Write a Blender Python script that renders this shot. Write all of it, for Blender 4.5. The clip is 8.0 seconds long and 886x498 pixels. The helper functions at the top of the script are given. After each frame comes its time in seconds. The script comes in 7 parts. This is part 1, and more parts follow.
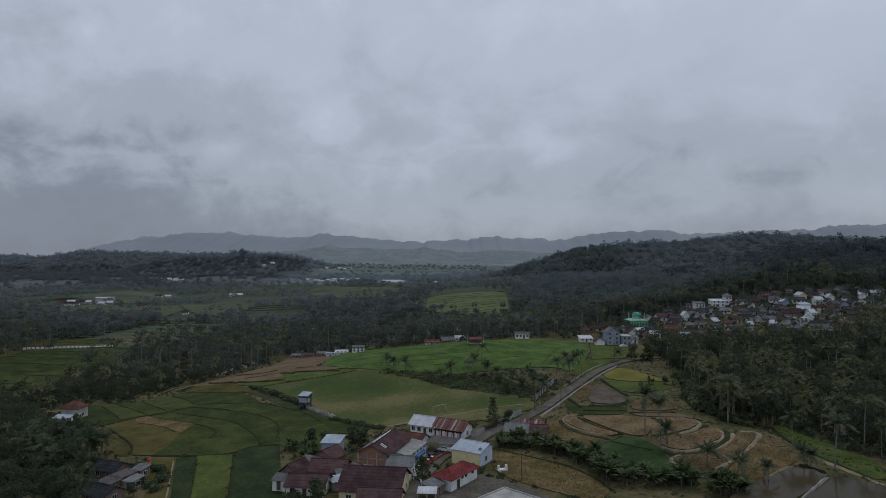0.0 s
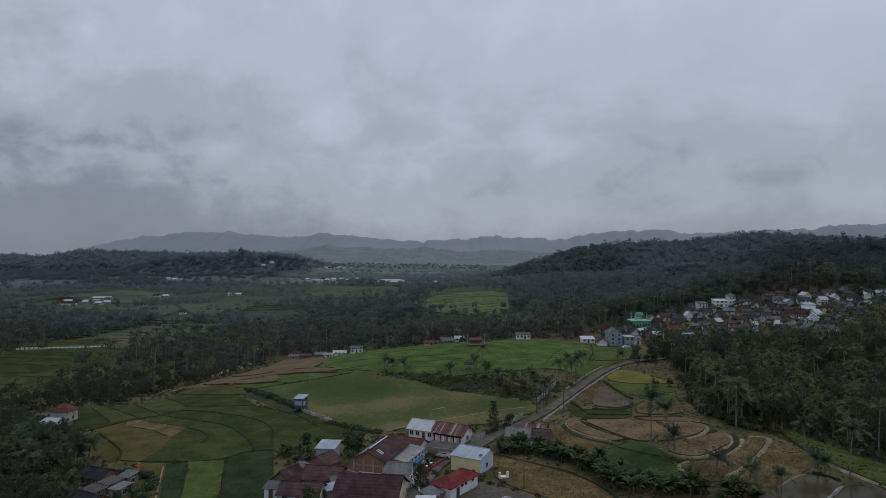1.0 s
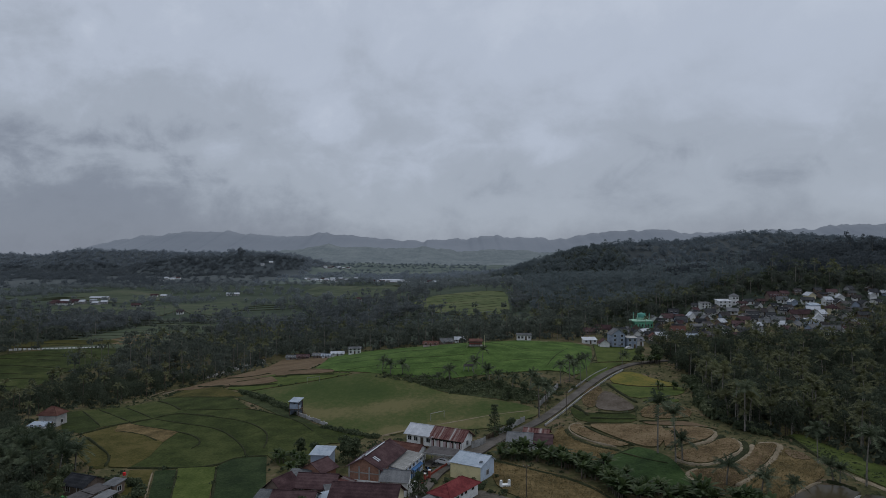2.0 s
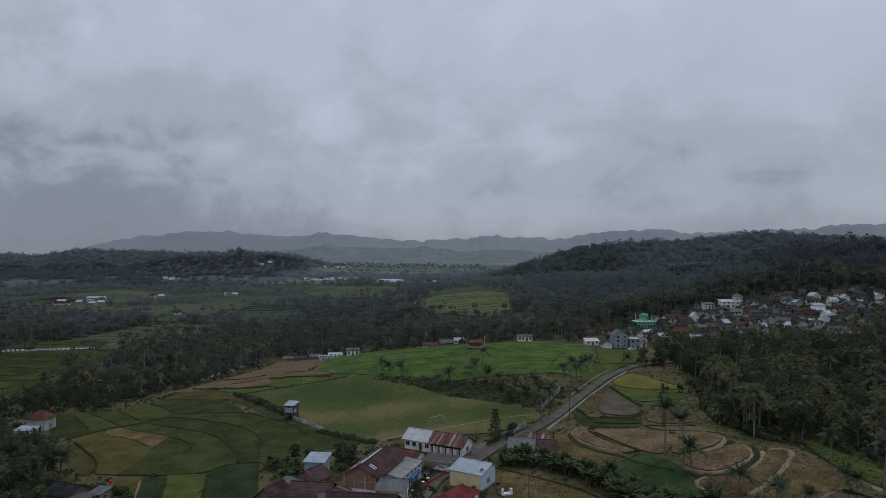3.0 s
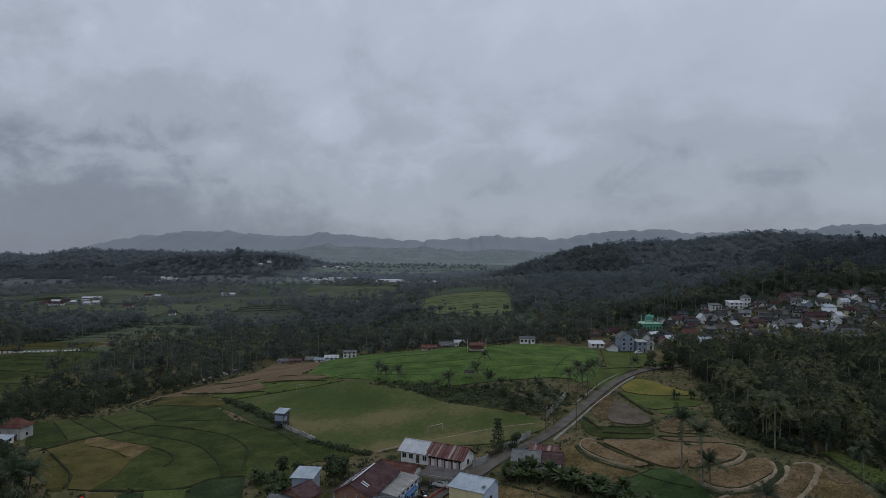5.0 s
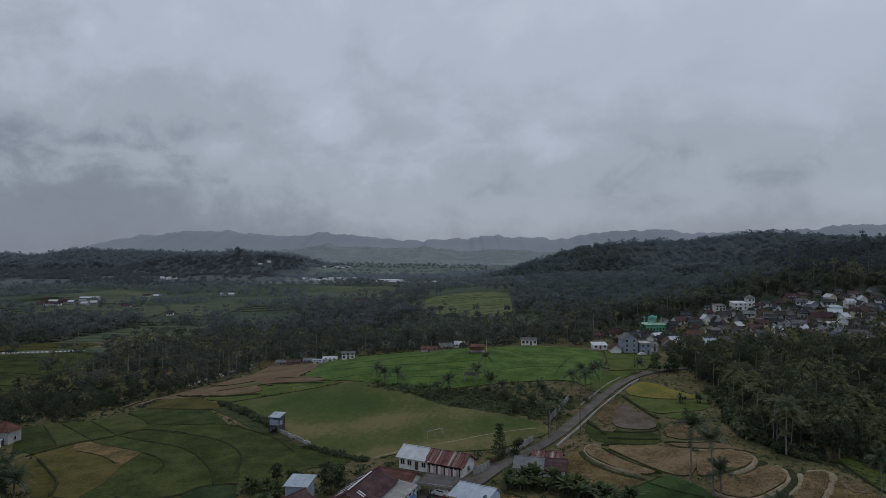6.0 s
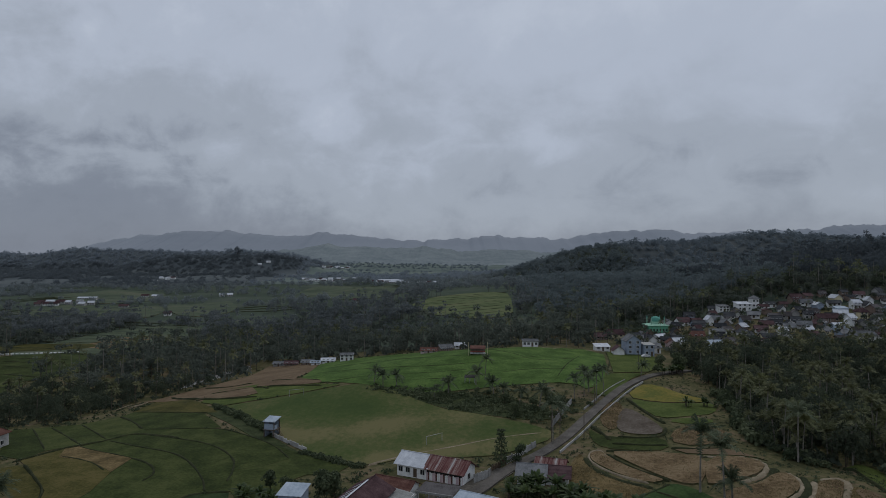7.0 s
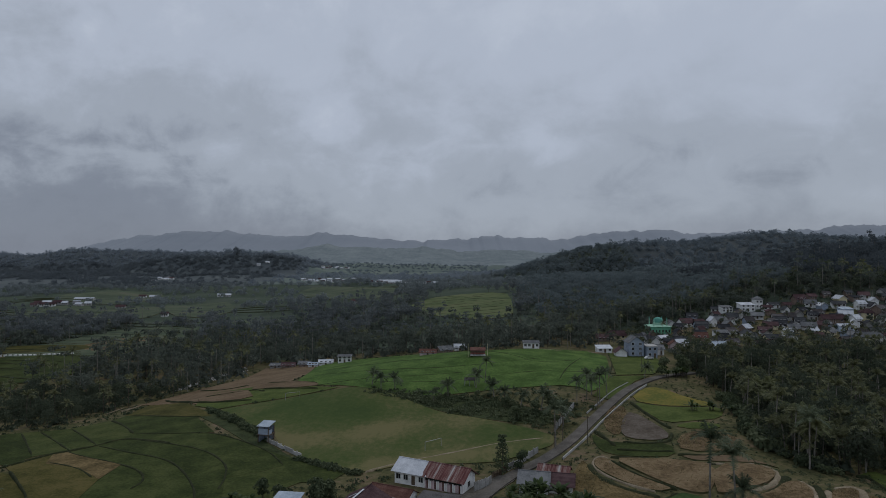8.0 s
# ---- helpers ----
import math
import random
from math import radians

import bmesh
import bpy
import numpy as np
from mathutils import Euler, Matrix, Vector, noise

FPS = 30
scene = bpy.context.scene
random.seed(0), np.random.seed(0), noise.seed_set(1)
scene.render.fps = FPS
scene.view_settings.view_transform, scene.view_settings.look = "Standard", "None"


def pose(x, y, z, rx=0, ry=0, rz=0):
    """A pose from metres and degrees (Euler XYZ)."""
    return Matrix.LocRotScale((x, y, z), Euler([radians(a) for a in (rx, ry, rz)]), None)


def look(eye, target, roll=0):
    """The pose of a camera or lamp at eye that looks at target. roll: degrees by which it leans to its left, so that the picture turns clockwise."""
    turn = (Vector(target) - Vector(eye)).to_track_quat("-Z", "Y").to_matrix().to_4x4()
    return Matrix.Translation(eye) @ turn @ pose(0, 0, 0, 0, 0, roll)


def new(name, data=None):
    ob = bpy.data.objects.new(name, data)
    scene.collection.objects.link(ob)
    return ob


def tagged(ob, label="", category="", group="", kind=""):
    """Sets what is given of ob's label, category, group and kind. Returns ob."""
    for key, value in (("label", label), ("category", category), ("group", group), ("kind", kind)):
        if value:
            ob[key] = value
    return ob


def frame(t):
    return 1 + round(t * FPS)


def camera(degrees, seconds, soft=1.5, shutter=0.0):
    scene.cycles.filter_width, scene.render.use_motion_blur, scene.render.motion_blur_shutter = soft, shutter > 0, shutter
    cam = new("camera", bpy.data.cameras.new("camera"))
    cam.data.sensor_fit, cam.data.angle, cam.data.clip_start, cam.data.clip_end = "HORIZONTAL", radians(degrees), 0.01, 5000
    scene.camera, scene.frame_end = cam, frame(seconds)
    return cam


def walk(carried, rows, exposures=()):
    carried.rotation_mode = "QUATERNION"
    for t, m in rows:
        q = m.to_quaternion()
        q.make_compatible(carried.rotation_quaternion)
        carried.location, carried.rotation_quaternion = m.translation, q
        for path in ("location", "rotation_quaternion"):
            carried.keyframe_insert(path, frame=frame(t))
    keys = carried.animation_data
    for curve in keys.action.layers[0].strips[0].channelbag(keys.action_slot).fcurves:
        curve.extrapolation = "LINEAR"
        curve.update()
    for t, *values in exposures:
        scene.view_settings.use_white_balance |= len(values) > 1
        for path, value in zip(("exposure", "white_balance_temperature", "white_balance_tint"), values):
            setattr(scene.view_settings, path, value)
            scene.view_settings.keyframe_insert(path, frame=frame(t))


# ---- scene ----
cam = camera(70, 8.0, soft=0.8)
PATH = [
    (0.0, pose(0.000, 0.000, 54.000, 91.079, 0.093, -0.008)),
    (0.5, pose(0.102, 2.943, 53.952, 91.051, 0.077, -0.006)),
    (1.0, pose(0.201, 5.886, 53.904, 91.032, 0.068, -0.011)),
    (1.5, pose(0.298, 8.824, 53.857, 91.019, 0.061, -0.019)),
    (3.0, pose(0.573, 17.576, 53.715, 91.003, 0.046, -0.037)),
    (3.5, pose(0.659, 20.461, 53.668, 91.002, 0.039, -0.036)),
    (4.0, pose(0.743, 23.324, 53.621, 91.001, 0.029, -0.030)),
    (4.5, pose(0.824, 26.162, 53.575, 91.001, 0.017, -0.019)),
    (6.0, pose(1.052, 34.485, 53.440, 91.004, -0.027, 0.027)),
    (6.5, pose(1.122, 37.185, 53.396, 91.008, -0.039, 0.039)),
    (7.0, pose(1.190, 39.841, 53.353, 91.016, -0.048, 0.045)),
    (7.5, pose(1.256, 42.451, 53.311, 91.028, -0.050, 0.039)),
    (8.0, pose(1.318, 45.011, 53.269, 91.048, -0.043, 0.016)),
]
walk(cam, PATH, [(0.0, 0.12), (1.5, 0.12), (4.5, 0.10), (6.5, 0.04), (8.0, 0.03)])

# ---- overcast sky, veiled sun ----
SUN_ELEVATION, SUN_TURN = radians(58), radians(35)
world = bpy.data.worlds.new("world")
scene.world = world
world.use_nodes = True
wn, wl = world.node_tree.nodes, world.node_tree.links
wn.clear()


def wnode(kind, **values):
    n = wn.new(kind)
    for key, value in values.items():
        n.inputs[key].default_value = value
    return n


def wmath(op, a, b=None, clamp=False):
    n = wn.new("ShaderNodeMath")
    n.operation, n.use_clamp = op, clamp
    for i, v in enumerate((a, b)):
        if v is None:
            continue
        if isinstance(v, (int, float)):
            n.inputs[i].default_value = v
        else:
            wl.new(v, n.inputs[i])
    return n.outputs[0]


def wramp(factor, stops):
    n = wn.new("ShaderNodeValToRGB")
    while len(n.color_ramp.elements) < len(stops):
        n.color_ramp.elements.new(0.5)
    for e, (at, colour) in zip(n.color_ramp.elements, stops):
        e.position, e.color = at, (*colour, 1)
    n.color_ramp.interpolation = "EASE"
    wl.new(factor, n.inputs[0])
    return n.outputs[0]


def wmix(factor, a, b, blend="MIX"):
    n = wn.new("ShaderNodeMix")
    n.data_type, n.blend_type = "RGBA", blend
    for i, v in ((0, factor), (6, a), (7, b)):
        if isinstance(v, (int, float)):
            n.inputs[i].default_value = v
        elif isinstance(v, tuple):
            n.inputs[i].default_value = (*v, 1)
        else:
            wl.new(v, n.inputs[i])
    return n.outputs[2]


sky = wn.new("ShaderNodeTexSky")
sky.sky_type, sky.sun_disc = "NISHITA", False
sky.sun_elevation, sky.sun_rotation = SUN_ELEVATION, SUN_TURN
coord = wn.new("ShaderNodeTexCoord")
split = wn.new("ShaderNodeSeparateXYZ")
wl.new(coord.outputs["Generated"], split.inputs[0])
dx, dy, dz = split.outputs
rise = wmath("MAXIMUM", dz, 0.0)


def cloud(scale, detail, rough, shift, warp=0.0, tall=2.0):
    m = wn.new("ShaderNodeMapping")
    m.inputs["Location"].default_value = shift
    m.inputs["Scale"].default_value = (1, 1, tall)
    wl.new(coord.outputs["Generated"], m.inputs[0])
    n = wnode("ShaderNodeTexNoise", Scale=scale, Detail=detail, Roughness=rough, Distortion=warp)
    wl.new(m.outputs[0], n.inputs["Vector"])
    return wmath("SUBTRACT", n.outputs[0], 0.5)


# soft banks of cloud: thicker towards the west and the horizon, thinner overhead and towards the east
banks = wmath("MULTIPLY", cloud(2.6, 3, 0.5, (4.6, 1.4, 7.0), 0.15, 1.6), 0.22)
loose = wmath("SUBTRACT", 0.72, wmath("MULTIPLY", dx, 0.7))
puffs = wmath("MULTIPLY", wmath("MULTIPLY", cloud(6.5, 9, 0.58, (5.7, 3.2, 9.0), 0.45, 1.3), 0.62), loose)
puffs = wmath("MULTIPLY", puffs, wmath("ADD", 0.22, wmath("MULTIPLY", wmath("DIVIDE", rise, 0.2, True), 0.78)))
wisps = wmath("MULTIPLY", wmath("MULTIPLY", cloud(12.0, 9, 0.66, (2.3, 8.1, 1.7), 0.2, 1.15), 0.34), loose)
puffs = wmath("ADD", puffs, wisps)
# low heaped cloud in a band above the hills
band = wmath("SUBTRACT", 1.0, wmath("DIVIDE", wmath("ABSOLUTE", wmath("SUBTRACT", rise, 0.15)), 0.13), True)
heaps = wmath("MULTIPLY", wmath("MULTIPLY", cloud(9.0, 7, 0.55, (1.9, 6.4, 3.3), 0.6, 1.7), 0.62), band)
puffs = wmath("ADD", puffs, heaps)
height_in_sky = wmath("DIVIDE", rise, 0.36, True)
ahead = wmath("MAXIMUM", dy, 0.04)
drift = wn.new("ShaderNodeSeparateColor")
ragged = wnode("ShaderNodeTexNoise", Scale=7.0, Detail=7.0, Roughness=0.6)
wl.new(coord.outputs["Generated"], ragged.inputs["Vector"])
wl.new(ragged.outputs["Color"], drift.inputs[0])
across = wmath("ADD", wmath("DIVIDE", dx, ahead), wmath("MULTIPLY", wmath("SUBTRACT", drift.outputs[0], 0.5), 0.13))
upward = wmath("ADD", wmath("DIVIDE", dz, ahead), wmath("MULTIPLY", wmath("SUBTRACT", drift.outputs[1], 0.5), 0.08))
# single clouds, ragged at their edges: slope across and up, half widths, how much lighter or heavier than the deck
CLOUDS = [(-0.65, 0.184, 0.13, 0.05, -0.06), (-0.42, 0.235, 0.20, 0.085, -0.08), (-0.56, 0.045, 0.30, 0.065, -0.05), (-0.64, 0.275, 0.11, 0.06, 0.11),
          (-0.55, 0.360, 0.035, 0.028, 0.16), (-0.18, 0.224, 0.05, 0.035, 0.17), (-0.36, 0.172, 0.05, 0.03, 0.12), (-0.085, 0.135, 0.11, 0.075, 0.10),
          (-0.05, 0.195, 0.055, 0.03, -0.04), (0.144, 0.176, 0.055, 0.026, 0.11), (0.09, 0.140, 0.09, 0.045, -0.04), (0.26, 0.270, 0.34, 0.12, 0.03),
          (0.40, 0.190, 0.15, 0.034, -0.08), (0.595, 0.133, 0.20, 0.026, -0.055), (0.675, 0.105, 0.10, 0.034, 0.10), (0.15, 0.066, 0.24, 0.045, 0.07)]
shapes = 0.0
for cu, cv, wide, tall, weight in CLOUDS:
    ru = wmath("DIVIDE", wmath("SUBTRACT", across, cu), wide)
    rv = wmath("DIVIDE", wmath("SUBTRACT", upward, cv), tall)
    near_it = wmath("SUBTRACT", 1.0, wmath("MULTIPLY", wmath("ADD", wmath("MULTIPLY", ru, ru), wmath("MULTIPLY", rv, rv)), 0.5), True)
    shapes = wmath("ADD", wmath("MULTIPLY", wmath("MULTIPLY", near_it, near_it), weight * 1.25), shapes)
value = wmath("ADD", wmath("MULTIPLY", height_in_sky, 0.54), wmath("MULTIPLY", dx, 0.06))
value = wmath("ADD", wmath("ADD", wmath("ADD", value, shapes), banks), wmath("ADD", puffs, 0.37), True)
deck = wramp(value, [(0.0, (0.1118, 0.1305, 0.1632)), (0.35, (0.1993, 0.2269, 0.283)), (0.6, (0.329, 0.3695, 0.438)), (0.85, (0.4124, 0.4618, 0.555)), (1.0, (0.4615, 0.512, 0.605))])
blue = wn.new("ShaderNodeVectorMath")
blue.operation = "SCALE"
blue.inputs[3].default_value = 0.06
wl.new(sky.outputs[0], blue.inputs[0])
total = wmix(0.06, deck, blue.outputs[0])
back = wn.new("ShaderNodeBackground")
back.inputs["Strength"].default_value = 1.0
wl.new(total, back.inputs["Color"])
wl.new(back.outputs[0], wn.new("ShaderNodeOutputWorld").inputs[0])

sun = new("sun", bpy.data.lights.new("sun", "SUN"))
sun.data.energy, sun.data.angle, sun.data.color = 0.6, radians(25), (1.0, 0.96, 0.9)
sun.matrix_world = look((0, 0, 0), (-math.sin(SUN_TURN) * math.cos(SUN_ELEVATION), -math.cos(SUN_TURN) * math.cos(SUN_ELEVATION), -math.sin(SUN_ELEVATION)))

# ---- materials ----
def material(name, stops, scale=1.0, fine=8.0, amount=0.35, rough=0.85, metal=0.0, bump=0.0, island=0.0, thing=0.0, stretch=(1, 1, 1),
             rows=0.0, spec=0.04, local=False, thin=0.0, ior=1.5, streaks=()):
    """A procedural surface: a colour ramp over broad noise, varied by fine noise, piece by piece (island) and thing by thing."""
    m = bpy.data.materials.new(name)
    m.use_nodes = True
    n, l = m.node_tree.nodes, m.node_tree.links
    p = n["Principled BSDF"]
    p.inputs["Roughness"].default_value, p.inputs["Metallic"].default_value = rough, metal
    p.inputs["Specular IOR Level"].default_value = spec
    p.inputs["IOR"].default_value = ior
    if local:
        place = n.new("ShaderNodeTexCoord").outputs["Object"]
    else:
        place = n.new("ShaderNodeNewGeometry").outputs["Position"]
    mp = n.new("ShaderNodeMapping")
    mp.inputs["Scale"].default_value = stretch
    l.new(place, mp.inputs[0])

    def noise_at(s, d, r=0.6):
        t = n.new("ShaderNodeTexNoise")
        t.inputs["Scale"].default_value, t.inputs["Detail"].default_value, t.inputs["Roughness"].default_value = s, d, r
        l.new(mp.outputs[0], t.inputs["Vector"])
        return t.outputs[0]

    def calc(op, a, b):
        c = n.new("ShaderNodeMath")
        c.operation = op
        for i, v in enumerate((a, b)):
            if isinstance(v, (int, float)):
                c.inputs[i].default_value = v
            else:
                l.new(v, c.inputs[i])
        return c.outputs[0]

    broad, grain = noise_at(scale, 4), noise_at(scale * fine, 5, 0.7)
    value = broad
    if rows:
        w = n.new("ShaderNodeTexWave")
        w.inputs["Scale"].default_value, w.inputs["Distortion"].default_value, w.inputs["Detail Scale"].default_value = rows, 8.0, 0.4
        l.new(mp.outputs[0], w.inputs["Vector"])
        value = calc("ADD", calc("MULTIPLY", value, 0.88), calc("MULTIPLY", w.outputs[1], 0.12))
    value = calc("ADD", value, calc("MULTIPLY", calc("SUBTRACT", grain, 0.5), amount))
    for sx, sy, at, wide in streaks:
        # a trodden streak along a straight line over the ground
        dot = n.new("ShaderNodeVectorMath")
        dot.operation = "DOT_PRODUCT"
        dot.inputs[1].default_value = (sx, sy, 0)
        l.new(place, dot.inputs[0])
        off = calc("ABSOLUTE", calc("SUBTRACT", dot.outputs["Value"], at), 0)
        near = calc("MAXIMUM", calc("SUBTRACT", 1.0, calc("DIVIDE", off, wide)), 0.0)
        value = calc("ADD", value, calc("MULTIPLY", near, calc("MULTIPLY", noise_at(scale * 1.7, 5), 0.52)))
    if thing:
        value = calc("ADD", value, calc("MULTIPLY", calc("SUBTRACT", n.new("ShaderNodeObjectInfo").outputs["Random"], 0.5), thing))
    if island:
        value = calc("ADD", value, calc("MULTIPLY", calc("SUBTRACT", n.new("ShaderNodeNewGeometry").outputs["Random Per Island"], 0.5), island))
    ramp = n.new("ShaderNodeValToRGB")
    while len(ramp.color_ramp.elements) < len(stops):
        ramp.color_ramp.elements.new(0.5)
    for i, (e, c) in enumerate(zip(ramp.color_ramp.elements, stops)):
        e.position = 0.28 + 0.44 * i / max(1, len(stops) - 1)
        e.color = (*c, 1)
    l.new(value, ramp.inputs[0])
    l.new(ramp.outputs[0], p.inputs["Base Color"])
    if bump:
        b = n.new("ShaderNodeBump")
        b.inputs["Strength"].default_value, b.inputs["Distance"].default_value = min(1.0, bump * 4), bump
        l.new(grain, b.inputs["Height"])
        l.new(b.outputs[0], p.inputs["Normal"])
    if thin:
        # leaves let part of the light through
        t, mix = n.new("ShaderNodeBsdfTranslucent"), n.new("ShaderNodeMixShader")
        mix.inputs[0].default_value = thin
        l.new(ramp.outputs[0], t.inputs["Color"])
        l.new(p.outputs[0], mix.inputs[1])
        l.new(t.outputs[0], mix.inputs[2])
        l.new(mix.outputs[0], n["Material Output"].inputs["Surface"])
    return m


GROUND = material("rough grass and soil", [(0.04051, 0.04092, 0.01992), (0.07011, 0.07091, 0.03121), (0.1091, 0.09279, 0.04834), (0.148, 0.1092, 0.07105)], 0.11, 7, 0.9, bump=0.15)
RICE = material("young rice", [(0.02121, 0.02958, 0.009012), (0.03884, 0.05132, 0.01529), (0.0653, 0.07483, 0.02497)], 0.13, 11, 0.9, thing=0.22, bump=0.15)
RICE_BRIGHT = material("bright green rice", [(0.03894, 0.06986, 0.01702), (0.06756, 0.1147, 0.02871), (0.1078, 0.1571, 0.04467)], 0.12, 11, 0.9, thing=0.2, bump=0.15)
RICE_LIME = material("lime green rice", [(0.03721, 0.05418, 0.01339), (0.06234, 0.08323, 0.02177), (0.093, 0.1123, 0.03349)], 0.13, 11, 0.9, bump=0.15)
RICE_DARK = material("flooded dark rice", [(0.01104, 0.02098, 0.006629), (0.02134, 0.03583, 0.01193), (0.03679, 0.05419, 0.01989)], 0.15, 9, 0.9, rough=0.7, bump=0.15)
RICE_DEEP = material("deep green rice", [(0.01447, 0.03133, 0.008221), (0.02796, 0.05351, 0.01479), (0.0482, 0.08093, 0.02466)], 0.15, 9, 0.9, rough=0.7, bump=0.15)
RIPE = material("ripening yellow rice", [(0.03401, 0.03509, 0.01059), (0.06293, 0.05882, 0.01765), (0.09993, 0.08359, 0.03)], 0.13, 11, 0.9, thing=0.2, bump=0.15)
GOLD = material("golden ripe rice", [(0.08652, 0.0984, 0.02508), (0.1335, 0.12, 0.02964), (0.1706, 0.1392, 0.03648), (0.1916, 0.156, 0.0456)], 0.09, 11, 1.0, bump=0.1)
STUBBLE = material("harvested rice stubble", [(0.06063, 0.04387, 0.02415), (0.112, 0.07785, 0.04235), (0.1606, 0.1144, 0.06406), (0.2041, 0.1509, 0.09064)], 0.16, 7, 1.1, thing=0.15, rows=0.9, bump=0.3)
STRAW = material("dry straw field", [(0.06427, 0.0504, 0.0228), (0.1014, 0.0744, 0.03306), (0.1384, 0.102, 0.04788), (0.1854, 0.1344, 0.06612)], 0.16, 7, 1.1, bump=0.15)
CLAY = material("bare brown terrace soil", [(0.08177, 0.05645, 0.03474), (0.1165, 0.08222, 0.04994), (0.1549, 0.1129, 0.07165)], 0.10, 11, 0.9, thing=0.2, bump=0.12)
FALLOW = material("grey fallow paddy mud", [(0.06018, 0.04692, 0.03531), (0.09785, 0.08118, 0.06472), (0.1444, 0.1236, 0.1034)], 0.2, 7, 1.0, rows=1.2, bump=0.1)
PITCH = material("worn football pitch grass", [(0.03822, 0.06014, 0.01788), (0.05096, 0.07217, 0.02165), (0.07856, 0.08748, 0.03295), (0.1274, 0.116, 0.05273)], 0.035, 22, 0.6, stretch=(0.9, 0.5, 1), bump=0.06, streaks=((-0.334, 0.943, 230.4, 15), (-0.316, 0.949, 198.0, 9)))
GRASS_DARK = material("dark rank grass", [(0.024, 0.031, 0.014), (0.040, 0.051, 0.022), (0.062, 0.070, 0.034)], 0.25, 7, 1.0, bump=0.15)
BUND = material("grassy earth bund", [(0.018, 0.0221, 0.0115), (0.0295, 0.0344, 0.0164), (0.0459, 0.0476, 0.0246)], 0.5, 6, 0.9, bump=0.15)
PALE_BUND = material("bare pale earth bund", [(0.1495, 0.1207, 0.0828), (0.2127, 0.1748, 0.1207), (0.2818, 0.2357, 0.1702)], 0.5, 6, 0.8, bump=0.1)
ASPHALT = material("worn village road", [(0.0686, 0.062, 0.0546), (0.1029, 0.0936, 0.0827), (0.1422, 0.1297, 0.1162)], 0.2, 10, 0.8, bump=0.04)
CONCRETE = material("weathered concrete", [(0.22, 0.215, 0.20), (0.33, 0.325, 0.31), (0.45, 0.44, 0.42)], 0.3, 9, 0.6, thing=0.2, bump=0.02)
WATER = material("still muddy pond water", [(0.04208, 0.0348, 0.02104), (0.05445, 0.045, 0.0278), (0.0693, 0.0573, 0.03532)], 0.05, 10, 0.3, rough=0.1, spec=0.2, ior=1.14)
BARK = material("grey brown bark", [(0.055, 0.045, 0.035), (0.095, 0.08, 0.062), (0.15, 0.13, 0.105)], 1.0, 6, 0.6, island=0.3)
PALE_BARK = material("pale palm trunk bark", [(0.1148, 0.1044, 0.08874), (0.1879, 0.1723, 0.1462), (0.2714, 0.2506, 0.2192)], 1.0, 6, 0.6, island=0.3)
LEAF = material("dark broadleaf foliage", [(0.04956, 0.06269, 0.04435), (0.06885, 0.08469, 0.05636), (0.09465, 0.11, 0.07142)], 0.06, 10, 0.5, rough=0.75, island=0.4, spec=0.08, thin=0.45)
# the next five repeat LEAF for farther woods, lightened and blued as haze
LEAF_MID = material("broadleaf foliage greyed with slight haze", [(0.07292, 0.08684, 0.07373), (0.1041, 0.1213, 0.09918), (0.1458, 0.1609, 0.1288)], 0.05, 10, 0.5, rough=0.8, island=0.4, spec=0.06, thin=0.45)
LEAF_HAZED = material("blue green broadleaf foliage with painted haze", [(0.1013, 0.1158, 0.1201), (0.1384, 0.1552, 0.1568), (0.1872, 0.2045, 0.2006)], 0.05, 10, 0.5, rough=0.85, island=0.35, spec=0.04, thin=0.45)
LEAF_KNOLL = material("dark knoll foliage with bluish haze tint", [(0.09821, 0.1145, 0.1249), (0.1191, 0.1376, 0.148), (0.1434, 0.163, 0.1723)], 0.02, 10, 0.3, rough=1.0, island=0.15, spec=0.0, thin=0.6)
LEAF_HILL = material("hillside foliage with bluish haze tint", [(0.1106, 0.1354, 0.1415), (0.143, 0.1726, 0.176), (0.1821, 0.2114, 0.2142)], 0.03, 10, 0.4, rough=0.9, island=0.3, spec=0.02, thin=0.5)
LEAF_SLOPE = material("dark slope foliage with slight haze tint", [(0.06583, 0.07902, 0.08785), (0.08515, 0.1008, 0.1093), (0.1084, 0.1234, 0.133)], 0.03, 10, 0.4, rough=0.9, island=0.3, spec=0.02, thin=0.5)
# haze over the ridge is painted into this foliage colour
WOODS_RIDGE = material("ridge woods hazed bluish grey", [(0.1281, 0.1554, 0.1753), (0.1489, 0.1788, 0.1979), (0.1723, 0.2036, 0.2205)], 0.02, 10, 0.3, rough=1.0, island=0.15, spec=0.0, thin=0.6)
LEAF_NEAR = material("garden foliage", [(0.05703, 0.07517, 0.04266), (0.08692, 0.1086, 0.05972), (0.1307, 0.1503, 0.0837)], 0.15, 8, 0.4, rough=0.7, island=0.4, thing=0.3, spec=0.08, thin=0.4)
FROND = material("coconut palm fronds", [(0.0738, 0.08301, 0.04264), (0.1122, 0.1203, 0.05917), (0.1654, 0.1677, 0.08529)], 0.12, 8, 0.4, rough=0.6, island=0.4, thing=0.3, spec=0.12, thin=0.35)
FROND_PALE = material("yellowish coconut palm fronds", [(0.08222, 0.0972, 0.04661), (0.125, 0.1408, 0.06467), (0.1842, 0.1964, 0.09321)], 0.12, 8, 0.4, rough=0.6, island=0.4, thing=0.3, spec=0.12, thin=0.35)
